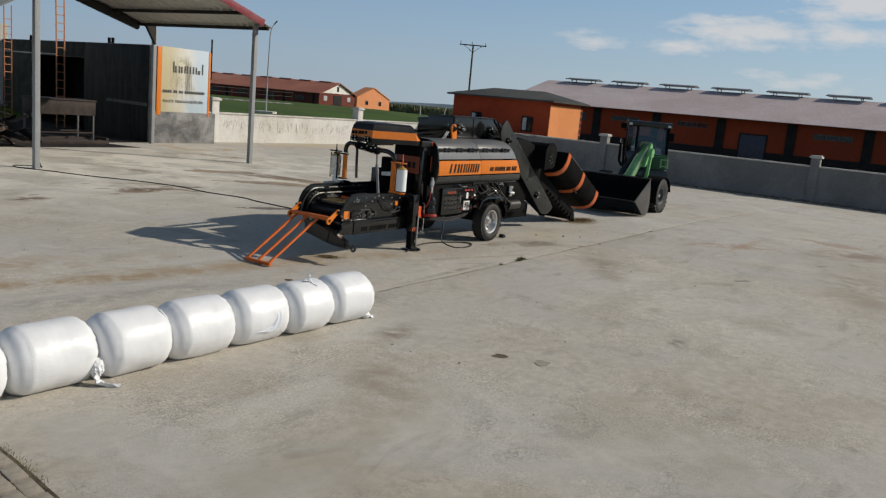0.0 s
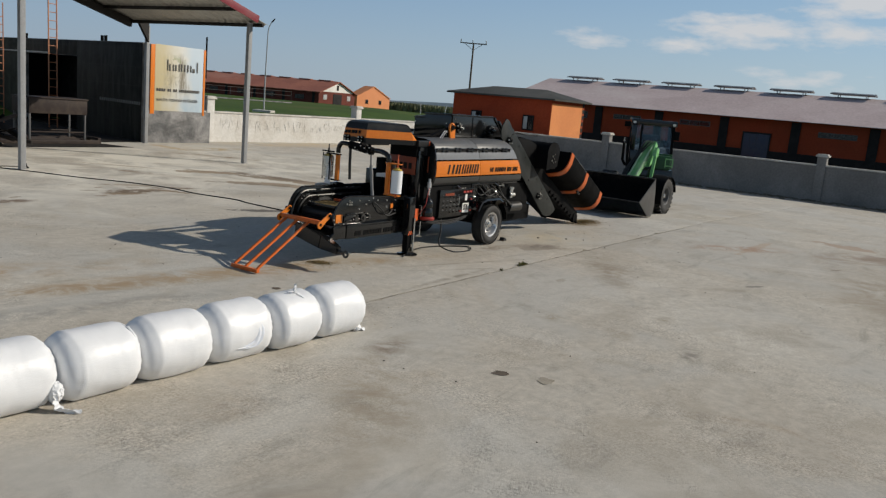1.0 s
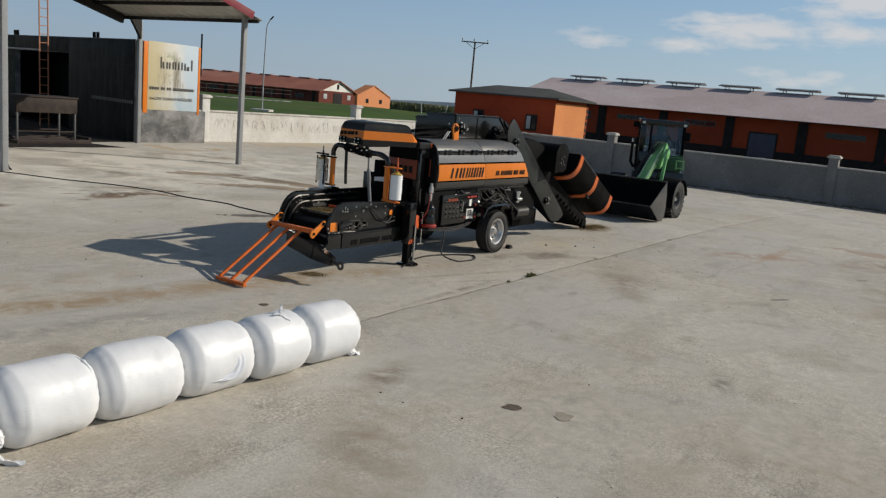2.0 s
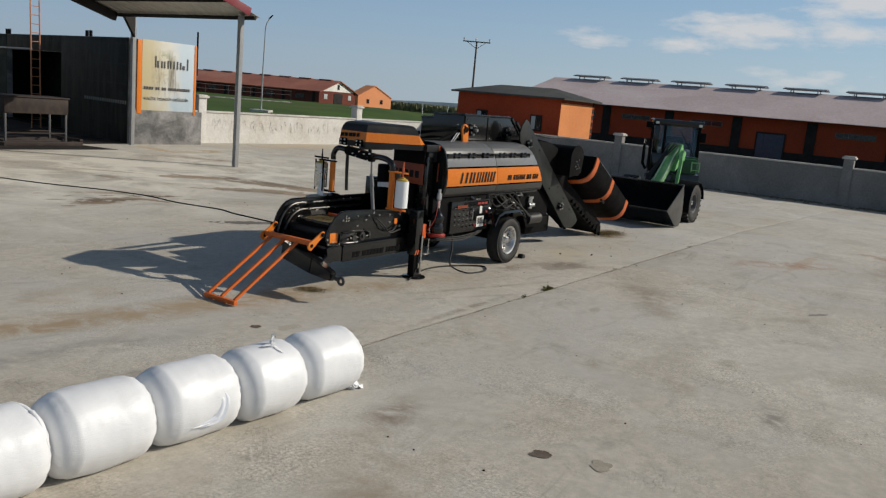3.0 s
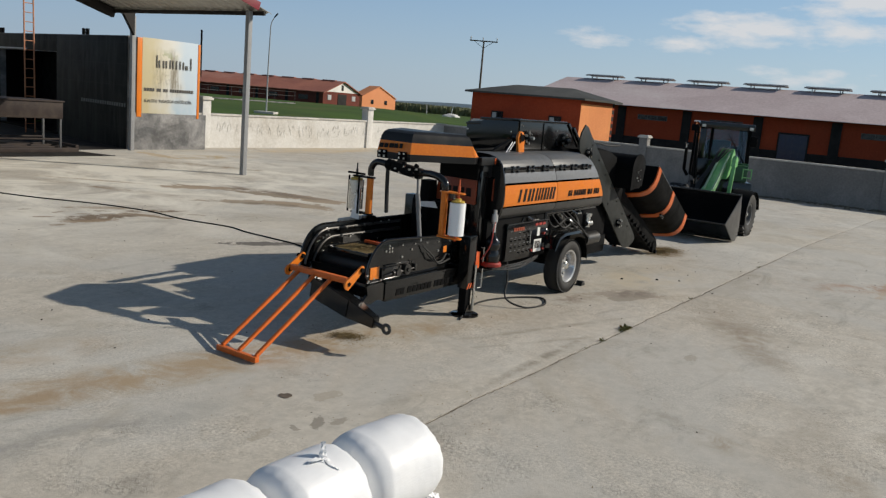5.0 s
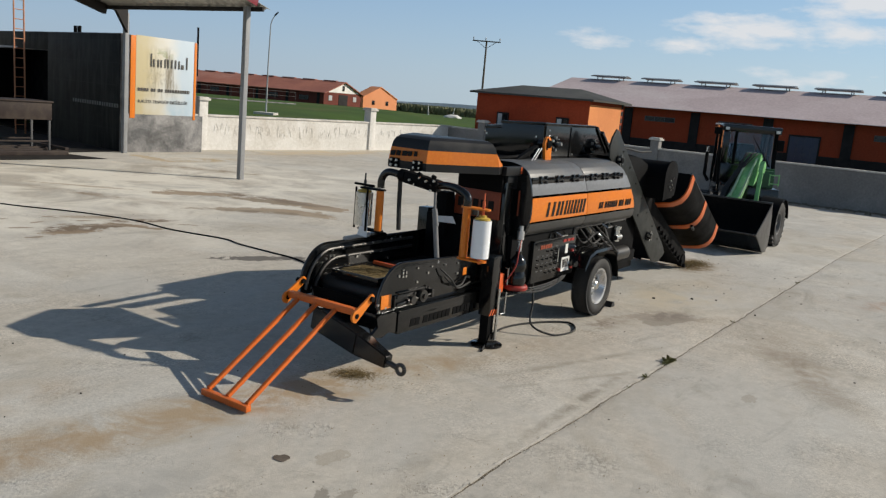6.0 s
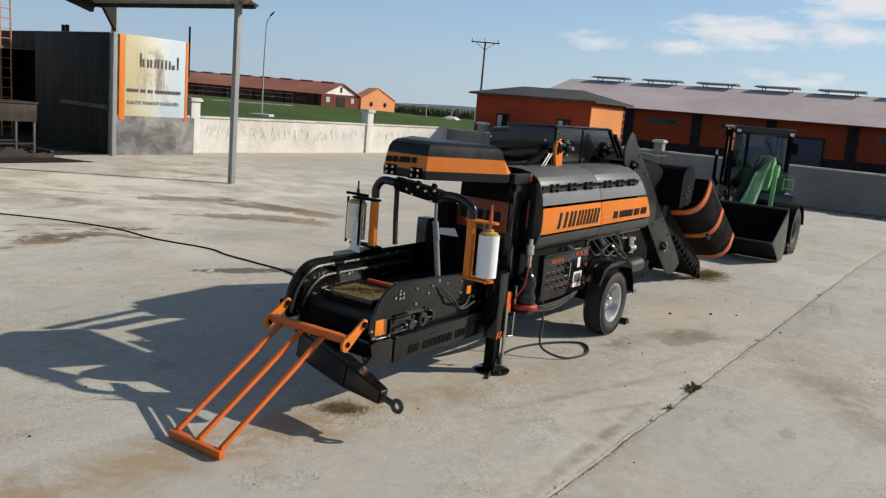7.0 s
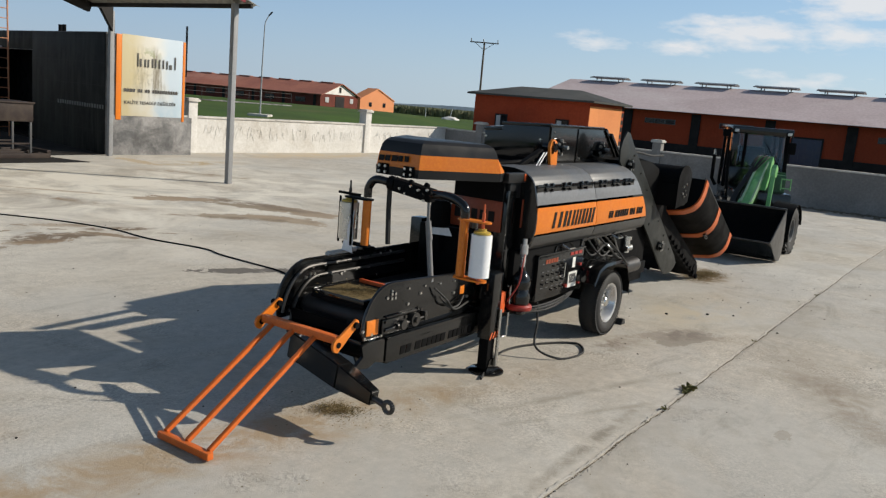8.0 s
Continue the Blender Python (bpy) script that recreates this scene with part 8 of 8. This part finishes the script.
for s in (1, -1):
    mir = (lambda p: p) if s > 0 else (lambda p: Vector((p.x, 2 * CY - p.y, p.z)))
    bm = BM()
    sheet(bm, [[mir(hop_pt(f / 12, q / 18)) for q in range(19)] for f in range(13)], 0.012)
    part("hopper_sheet", bm, HOPPER_BLACK, rec, smooth=50)
    for f0, f1, q1 in ((-0.01, 0.06, 1.0), (0.46, 0.53, 1.0), (0.945, 1.015, 1.0)):
        bm = BM()
        rows = []
        for k in range(17):
            q = q1 * k / 16
            rows.append([mir(hop_pt(f0, q, 0.004)), mir(hop_pt(f0, q, 0.022)), mir(hop_pt(f1, q, 0.022)), mir(hop_pt(f1, q, 0.004))])
        sheet(bm, rows)
        part("trim_strip", bm, TRIM_ORANGE, rec, "orange trim strip", smooth=50)
    bm = BM()
    pipe(bm, [mir(hop_pt(-0.02, 0.0)), mir(hop_pt(1.02, 0.0))], 0.013, 8)
    part("rim_bar", bm, GREY, rec, "worn bright rim edge")
    bm = BM()
    for dx in (-0.05, 0.0, 0.05):
        for dz in (-0.03, 0.03):
            c = hop_pt(0.50, 0.47, 0.01) + axis * dx + Vector((0, 0, dz))
            cyl(bm, mir(c), mir(c + Vector((0, -0.035, -0.012))), 0.02, 8)
    part("latch", bm, BLACK, rec, "black bolted latch")
    # lower flap set proud of the upper sheet
    bm = BM()
    sheet(bm, [[mir(hop_pt(0.53 + 0.41 * f / 6, q / 18, 0.012)) for q in range(19)] for f in range(7)], 0.008)
    part("lower_sheet", bm, HOPPER_BLACK, rec, smooth=50)
bm = BM()
ring = [hop_pt(0.0, k / 10) for k in range(11)]
ring += [Vector((p.x, 2 * CY - p.y, p.z)) for p in ring[::-1]]
vs0 = [bm.verts.new(p) for p in ring]
vs1 = [bm.verts.new(p + axis * -0.02) for p in ring]
bm.faces.new(vs0)
bm.faces.new(vs1[::-1])
for k in range(len(ring)):
    bm.faces.new((vs0[k], vs1[k], vs1[(k + 1) % len(ring)], vs0[(k + 1) % len(ring)]))
bmesh.ops.recalc_face_normals(bm, faces=bm.faces[:])
part("end_wall", bm, BLACK_MATT, rec, smooth=False)
bm = BM()
top = [(4.94 + 0.24 * math.cos(radians(a_)), 1.50 + 0.20 * math.sin(radians(a_))) for a_ in range(10, 181, 17)]
plate(bm, [(4.70, 1.18), (5.12, 1.24), (5.17, 1.50)] + top, 0.02, Matrix.Translation((0, -0.39, 0)), 0.004)
plate(bm, [(4.70, 1.18), (5.12, 1.24), (5.17, 1.50)] + top, 0.02, Matrix.Translation((0, 0.93, 0)), 0.004)
cyl(bm, (4.94, -0.38, 1.47), (4.94, 0.92, 1.47), 0.215, 28)
add_box(bm, (4.72, -0.38, 1.20), (5.10, 0.92, 1.47), 0.01)
drum = part("metering_drum", bm, BLACK_MATT, baler, "black metering drum housing with round-topped end plates")
bm = BM()
bolts(bm, [(4.88, -0.40, 1.36), (4.96, -0.40, 1.39), (4.90, -0.40, 1.44), (4.98, -0.40, 1.47), (4.93, -0.40, 1.32), (5.0, -0.40, 1.34)], 0.014, (0, -1, 0), 0.014)
part("bolts", bm, STEEL, drum)
bm = BM()
rows = [[(x, y, z) for x, z in ((3.62, 1.72), (4.05, 1.75), (4.45, 1.70), (4.72, 1.62))] for y in (-0.13, 0.27, 0.70)]
sheet(bm, rows, 0.012)
for y in (-0.13, 0.68):
    plate(bm, [(3.95, 1.55), (4.72, 1.0), (4.78, 1.20), (4.72, 1.62), (4.45, 1.70), (4.05, 1.75)], 0.014, Matrix.Translation((0, y, 0)), 0.003)
add_box(bm, (4.2, -0.10, 1.0), (5.3, 0.66, 1.42), 0.03)
part("throat_cover", bm, BLACK_MATT, baler, "black sheet cover over the throat")
bm = BM()
pipe(bm, curve_pts([(3.62, -0.1, 1.80), (3.9, -0.15, 1.83), (4.2, -0.2, 1.80), (4.6, -0.2, 1.80)], 6), 0.012, 6)
part("hose", bm, RUBBER, baler, "black rubber hose")

# looped cable under the control box
bm = BM()
pipe(bm, curve_pts([(1.62, -0.26, 0.52), (1.60, -0.30, 0.3), (1.50, -0.36, 0.1), (1.62, -0.55, 0.013), (1.95, -0.62, 0.013), (2.2, -0.45, 0.013), (2.0, -0.25, 0.013), (1.6, -0.1, 0.013), (1.2, -0.12, 0.013), (0.6, -0.35, 0.012)], 9), 0.011, 7)
part("loop_cable", bm, RUBBER, baler, "black cable looped on the ground")

# cable loom along the side and bolts on the upper plates
for k in range(4):
    bm = BM()
    z = 0.50 - 0.012 * k
    pipe(bm, curve_pts([(1.05, -0.20, z), (1.35, -0.285, z - 0.03), (1.8, -0.29, z - 0.05 - 0.02 * (k % 2)), (2.2, -0.285, z - 0.02), (2.42, -0.25, z + 0.04)], 6), 0.009, 6)
    part("cable", bm, RUBBER, baler, "black cable loom")
bm = BM()
bolts(bm, [(2.3, 0.09, 2.0), (2.3, 0.09, 1.74), (2.9, 0.09, 1.74), (3.2, 0.09, 1.95)], 0.011, (0, -1, 0), 0.012)
bolts(bm, [(2.205, 0.18, 1.92), (2.205, 0.16, 1.74), (2.205, 0.8, 1.9)], 0.012, (-1, 0, 0), 0.012)
part("bolts", bm, STEEL, hop)
bm = BM()
bolts(bm, [(3.72 + 0.26 * k, -0.19, 1.80 - 0.2 * k) for k in range(7)], 0.010, (0, -1, 0), 0.012)
part("bolts", bm, DARK_STEEL, feeder)

for o in baler.children_recursive:
    if o.name.split(".")[0] in ("bolts", "switches", "switch_labels", "hinge", "red_marks", "print", "wordmark", "type_mark"):
        tagged(o, kind="stuff")

# ---- the green loader ----
LOADER = YARD @ pose(10.95, 0.42, 0, 0, 0, 0)
loader = thing("wheel_loader", LOADER, "green compact wheel loader with dark cab and black bucket", "loader")
for s in (-1, 1):
    wheel(loader, 0.10, -0.80 if s < 0 else 0.62, 0.44, 0.44, 0.33, s, 0.21, GREY, 24, 0.025)
REAR = pose(4.66, 19.42, 0, 0, 0, 83)
rear = thing("rear_frame", Matrix(), "", "")
rear.parent = loader
rear.matrix_world = REAR
for s in (-1, 1):
    wheel(rear, 1.3, s * 0.50, 0.425, 0.425, 0.30, s, 0.21, GREY, 24, 0.025)
bm = BM()
add_box(bm, (-0.35, -0.5, 0.42), (0.5, 0.5, 0.72), 0.03)
part("front_chassis", bm, BLACK_MATT, loader)
for s in (-1,):
    bm = BM()
    rows = []
    for k in range(11):
        a = radians(200 - 19 * k)
        rows.append([(0.10 + 0.50 * math.cos(a), s * 0.60, 0.43 + 0.50 * math.sin(a)), (0.10 + 0.50 * math.cos(a), s * 0.99, 0.43 + 0.48 * math.sin(a))])
    sheet(bm, rows, 0.012)
    part("mudguard", bm, BLACK_MATT, loader)
bm = BM()
add_box(bm, (0.1, -0.55, 0.45), (2.4, 0.55, 1.0), 0.04)
add_box(bm, (1.9, -0.55, 1.0), (2.6, 0.55, 1.35), 0.06)
part("body", bm, BLACK, rear, "dark loader body")
bm = BM()
add_box(bm, (0.62, -0.52, 0.72), (0.92, -0.14, 1.34), 0.03)
part("side_tank", bm, GREEN_SHADED, rear, "green side housing with shade put into its colour")
bm = BM()
beam(bm, (0.16, -0.43, 0.50), (0.52, -0.38, 1.44), 0.075, 0.09, 0.01)
plate(bm, [(0.42, 1.36), (0.60, 1.34), (0.64, 1.52), (0.52, 1.58), (0.44, 1.50)], 0.09, Matrix.Translation((0, -0.38, 0)), 0.01)
part("mast", bm, GREEN, loader, "green lift strut")
bm = BM()
for z in (1.10, 1.28):
    pipe(bm, [(0.30, -0.36, z), (0.28, -0.54, z)], 0.012, 6)
for y in (-0.36, -0.54):
    pipe(bm, [(0.29, y, 1.06), (0.29, y, 1.30)], 0.014, 6)
part("step", bm, GREEN, rear, "green step frame")
bm = BM()
add_box(bm, (0.95, -0.58, 0.80), (1.04, -0.16, 1.38), 0.03)
part("front_panel", bm, GREEN_SHADED, rear, "green panel below the cab, shade put into its colour")
bm = BM()
add_box(bm, (0.95, -0.15, 0.80), (1.04, 0.58, 1.42), 0.03)
add_box(bm, (0.95, 0.44, 1.42), (1.04, 0.58, 2.10), 0.03)
part("side_panel", bm, BLACK, rear, "black cab front panel")
# cab
cab = thing("cab", Matrix(), "", "")
cab.parent = rear
CX0, CX1, CW, CZ0, CZ1 = 1.12, 2.25, 0.54, 0.95, 2.12
for x, y in ((CX0, -CW), (CX0, CW), (CX1, -CW), (CX1, CW), (1.7, -CW), (1.7, CW)):
    bm = BM()
    beam(bm, (x - (0.1 if x == CX0 else 0), y, CZ0), (x, y * 0.97, CZ1), 0.085, 0.085, 0.015, up=(1, 0, 0))
    part("pillar", bm, BLACK_MATT, cab)
bm = BM()
add_box(bm, (CX0 - 0.16, -CW - 0.07, CZ1 - 0.01), (CX1 + 0.1, CW + 0.07, CZ1 + 0.14), 0.03)
part("roof", bm, BLACK, cab)
for y in (-0.52, 0.52):
    bm = BM()
    add_box(bm, (CX0 - 0.19, y - 0.055, CZ1 + 0.0), (CX0 - 0.13, y + 0.055, CZ1 + 0.085), 0.01)
    wlamp = part("work_lamp", bm, BLACK_MATT, cab)
    bm = BM()
    add_box(bm, (CX0 - 0.196, y - 0.042, CZ1 + 0.012), (CX0 - 0.19, y + 0.042, CZ1 + 0.073), 0.004)
    part("lens", bm, LABEL_WHITE, wlamp, "pale lamp lens")
for nm, lo, hi in (("front_pane", (CX0 - 0.05, -CW + 0.05, CZ0 + 0.43), (CX0 - 0.042, CW - 0.05, CZ1)), ("rear_pane", (CX1 - 0.004, -CW + 0.05, CZ0 + 0.3), (CX1 + 0.004, CW - 0.05, CZ1)), ("side_pane", (CX0 + 0.06, -CW, CZ0 + 0.1), (CX1 - 0.05, -CW + 0.008, CZ1)), ("side_pane", (CX0 + 0.06, CW - 0.008, CZ0 + 0.1), (CX1 - 0.05, CW, CZ1))):
    bm = BM()
    add_box(bm, lo, hi)
    if nm == "front_pane":
        for v in bm.verts:
            v.co.x += 0.11 * (v.co.z - CZ0) / (CZ1 - CZ0) - 0.075
    o = part(nm, bm, DARK_GLASS if nm == "side_pane" else GLASS, cab)
    o.visible_shadow = False
bm = BM()
add_box(bm, (1.6, -0.28, 0.98), (2.0, 0.28, 1.18), 0.06)
add_box(bm, (1.93, -0.28, 1.15), (2.07, 0.28, 1.85), 0.06)
part("seat", bm, BLACK_MATT, cab)
bm = BM()
cyl(bm, (1.17, 0, 1.0), (1.37, 0, 1.32), 0.03, 10)
for k in range(20):
    a0, a1 = k * math.tau / 20, (k + 1) * math.tau / 20
    c = Vector((1.39, 0, 1.34))
    f = lambda a: c + Vector((-0.09 * math.sin(a) * 0.8, 0.18 * math.cos(a), 0.16 * math.sin(a)))
    cyl(bm, f(a0), f(a1), 0.014, 6)
part("steering_wheel", bm, BLACK_MATT, cab)
bm = BM()
add_box(bm, (1.10, -0.46, 0.96), (1.30, 0.50, 1.36), 0.05)
add_box(bm, (1.12, -0.16, 1.34), (1.26, 0.16, 1.46), 0.04)
part("console", bm, BLACK_MATT, cab, "black dashboard console")
bm = BM()
beam(bm, (1.03, 0.30, CZ0), (1.10, 0.30, CZ1), 0.06, 0.07, 0.012, up=(1, 0, 0))
part("door_pillar", bm, BLACK_MATT, cab)
bm = BM()
pipe(bm, curve_pts([(CX0 - 0.11, -0.46, CZ0 + 0.46), (CX0 - 0.085, -0.3, CZ0 + 0.7), (CX0 - 0.042, -0.05, CZ1 - 0.1)], 6), 0.01, 6)
part("wiper", bm, BLACK_MATT, cab)
for s in (-1, 1):
    bm = BM()
    out = CW + (0.16 if s > 0 else 0.07)
    pipe(bm, [(CX0, s * CW, 2.0), (CX0 - 0.1, s * out, 1.98)], 0.012, 6)
    z0 = 2.02 if s > 0 else 1.76
    add_box(bm, (CX0 - 0.14, s * out - 0.08, z0), (CX0 - 0.09, s * out + 0.08, z0 + (0.15 if s > 0 else 0.24)), 0.02)
    part("mirror", bm, BLACK_MATT, cab, "black side mirror")
bm = BM()
pipe(bm, [(0.75, 0.6, 0.95), (0.75, 0.64, 1.5), (0.75, 0.64, 1.75)], 0.035, 8)
part("exhaust", bm, BLACK_MATT, rear)
bm = BM()
pipe(bm, [(2.48, 0.58, 0.9), (2.489, 0.678, 1.05), (2.489, 0.678, 1.58)], 0.04, 10)
part("stack_pipe", bm, BLACK_MATT, rear, "black exhaust stack")
bm = BM()
pipe(bm, [(2.489, 0.678, 1.58), (2.489, 0.678, 1.69)], 0.028, 10)
part("stack_tip", bm, STEEL, rear, "bright pipe tip")
# boom
boom = thing("boom", Matrix(), "", "")
boom.parent = loader
bm = BM()
beam(bm, (-0.30, -0.11, 0.72), (0.74, -0.11, 1.51), 0.19, 0.20, 0.02)
part("outer_arm", bm, GREEN, boom, "green boom arm")
bm = BM()
beam(bm, (-0.94, -0.05, 0.42), (-0.1, -0.06, 0.86), 0.14, 0.16, 0.012)
part("inner_arm", bm, GREEN, boom)
bm = BM()
cyl(bm, (-0.05, 0.13, 0.70), (0.5, 0.10, 1.30), 0.05, 14)
cyl(bm, (-0.25, 0.14, 0.54), (-0.05, 0.13, 0.70), 0.03, 12)
part("lift_ram", bm, BLACK, boom)
for k in range(5):
    bm = BM()
    pipe(bm, curve_pts([(0.82, -0.22 + 0.05 * k, 1.66), (0.62, -0.2 + 0.05 * k, 1.68 + 0.03 * (k % 2)), (0.35, -0.02 + 0.02 * k, 1.36), (0.0, 0.08 + 0.02 * k, 1.02), (-0.3, 0.08 + 0.02 * k, 0.74)], 6), 0.014, 6)
    part("hose", bm, RUBBER, boom, "black hydraulic hose")
for y, dz in ((-0.211, -0.02), (-0.211, 0.05)):
    bm = BM()
    beam(bm, (-0.15, y, 0.84 + dz), (0.62, y, 1.44 + dz), 0.012, 0.028, 0.004)
    part("boom_stripe", bm, BOOM_PALE, boom, "pale worn strip along the boom")
bm = BM()
beam(bm, (-0.28, -0.05, 0.88), (0.70, -0.05, 1.65), 0.035, 0.02, 0.004)
beam(bm, (-0.28, -0.22, 0.88), (0.70, -0.22, 1.65), 0.035, 0.02, 0.004)
part("slide_rail", bm, BOOM_PALE, boom, "pale slide rails on the boom")
bm = BM()
plate(bm, [(0.42, 1.08), (0.60, 1.16), (0.84, 1.62), (0.72, 1.72), (0.58, 1.52)], 0.30, Matrix.Translation((0, -0.14, 0)), 0.01)
part("boom_head", bm, GREEN, boom, "green boom pivot head")
# bucket, curled back
buck = thing("bucket", Matrix(), "", "")
buck.parent = loader
tagged(buck, "worn black steel bucket")
SECT = [(-1.92, 0.40), (-1.30, 0.03), (-1.10, 0.02), (-0.98, 0.12), (-0.94, 0.30), (-0.98, 0.62), (-1.05, 0.90)]
bm = BM()
sheet(bm, [[(x, y, z) for x, z in SECT] for y in (-1.02, -0.5, 0.0, 0.5, 1.0)], 0.014)
part("shell", bm, BLACK, buck, smooth=40)
for y in (-1.025, 1.005):
    bm = BM()
    plate(bm, SECT, 0.016, Matrix.Translation((0, y, 0)), 0.002)
    part("side_plate", bm, WORN, buck)
bm = BM()
beam(bm, (-1.93, -1.03, 0.40), (-1.93, 1.01, 0.40), 0.05, 0.02, 0.003)
beam(bm, (-1.055, -1.03, 0.905), (-1.055, 1.01, 0.905), 0.05, 0.03, 0.003)
part("cutting_edge", bm, DARK_STEEL, buck)
# ---- paved corner with kerb ----
DARK_SOIL = mottled("damp_dark_soil", (0.14, 0.115, 0.085), (0.07, 0.058, 0.042), 0.95, 9, 60)
PAVER = mottled("grey_paver", (0.36, 0.315, 0.255), (0.25, 0.22, 0.18), 0.9, 6, 40, (0.42, 0.37, 0.29))
pav = thing("paver_strip", pose(-1.95, 1.545, 0, 0, 0, -37.9), "strip of grey paving blocks set in the yard edge", "paving", kind="structure")
bm = BM()
add_box(bm, (-0.96, -1.06, -0.02), (2.06, -0.02, 0.006))
part("bedding", bm, DARK_SOIL, pav, "dark sand bed between the blocks")
bm = BM()
for i in range(43):
    w_ = 0.014 + 0.012 * noise.noise((i * 0.31, 2.0, 0.0))
    y_ = -0.035 + 0.014 * noise.noise((i * 0.23, 6.0, 0.0))
    add_box(bm, (-0.95 + i * 0.07, y_ - w_, 0.0), (-0.878 + i * 0.07, y_ + w_, 0.010))
part("edge_soil", bm, DARK_SOIL, pav, "soil-filled crack along the slab edge")
pm = None
for i in range(14):
    for j in range(9):
        x0, y0 = -0.95 + i * 0.214 + (0.105 if j % 2 else 0.0), -0.150 - j * 0.112
        if pm is None:
            bm = BM()
            add_box(bm, (0, 0, 0), (0.2, 0.1, 0.022), 0.006)
            pm = mesh_of("paver", bm, PAVER)
        o = new("paver", pm)
        o.parent = pav
        o.location = (x0 + 0.006 * noise.noise((i * 3.1, j * 1.7, 4.0)), y0 + 0.006 * noise.noise((i * 2.3, j * 3.7, 8.0)), 0.004 * noise.noise((i * 1.3, j * 2.1, 0.5)))
        o.rotation_euler = (0, 0, 0.05 * noise.noise((i * 1.9, j * 2.9, 2.0)))

# grass in the gap beside the pavers
rnd = random.Random(15)
vv, ff = [], []
for k in range(700):
    x = rnd.choice((rnd.gauss(-0.25, 0.12), rnd.gauss(0.02, 0.1), rnd.uniform(-0.9, 1.4)))
    y = rnd.gauss(-0.045, 0.03)
    a, l_ = rnd.uniform(0, math.tau), rnd.uniform(0.01, 0.03)
    dx, dy = math.cos(a) * l_ * 0.7, math.sin(a) * l_ * 0.7
    px, py = -math.sin(a) * 0.003, math.cos(a) * 0.003
    i = len(vv)
    vv += [(x - px, y - py, 0.004), (x + px, y + py, 0.004), (x + dx, y + dy, 0.006 + l_ * 0.5)]
    ff.append((i, i + 1, i + 2))
me = bpy.data.meshes.new("edge_grass")
me.from_pydata(vv, [], ff)
me.materials.append(WEED)
eg = new("edge_grass", me)
eg.matrix_world = pav.matrix_world.copy()
tagged(eg, "thin dry grass in the gap beside the paving blocks", "grass", kind="stuff")
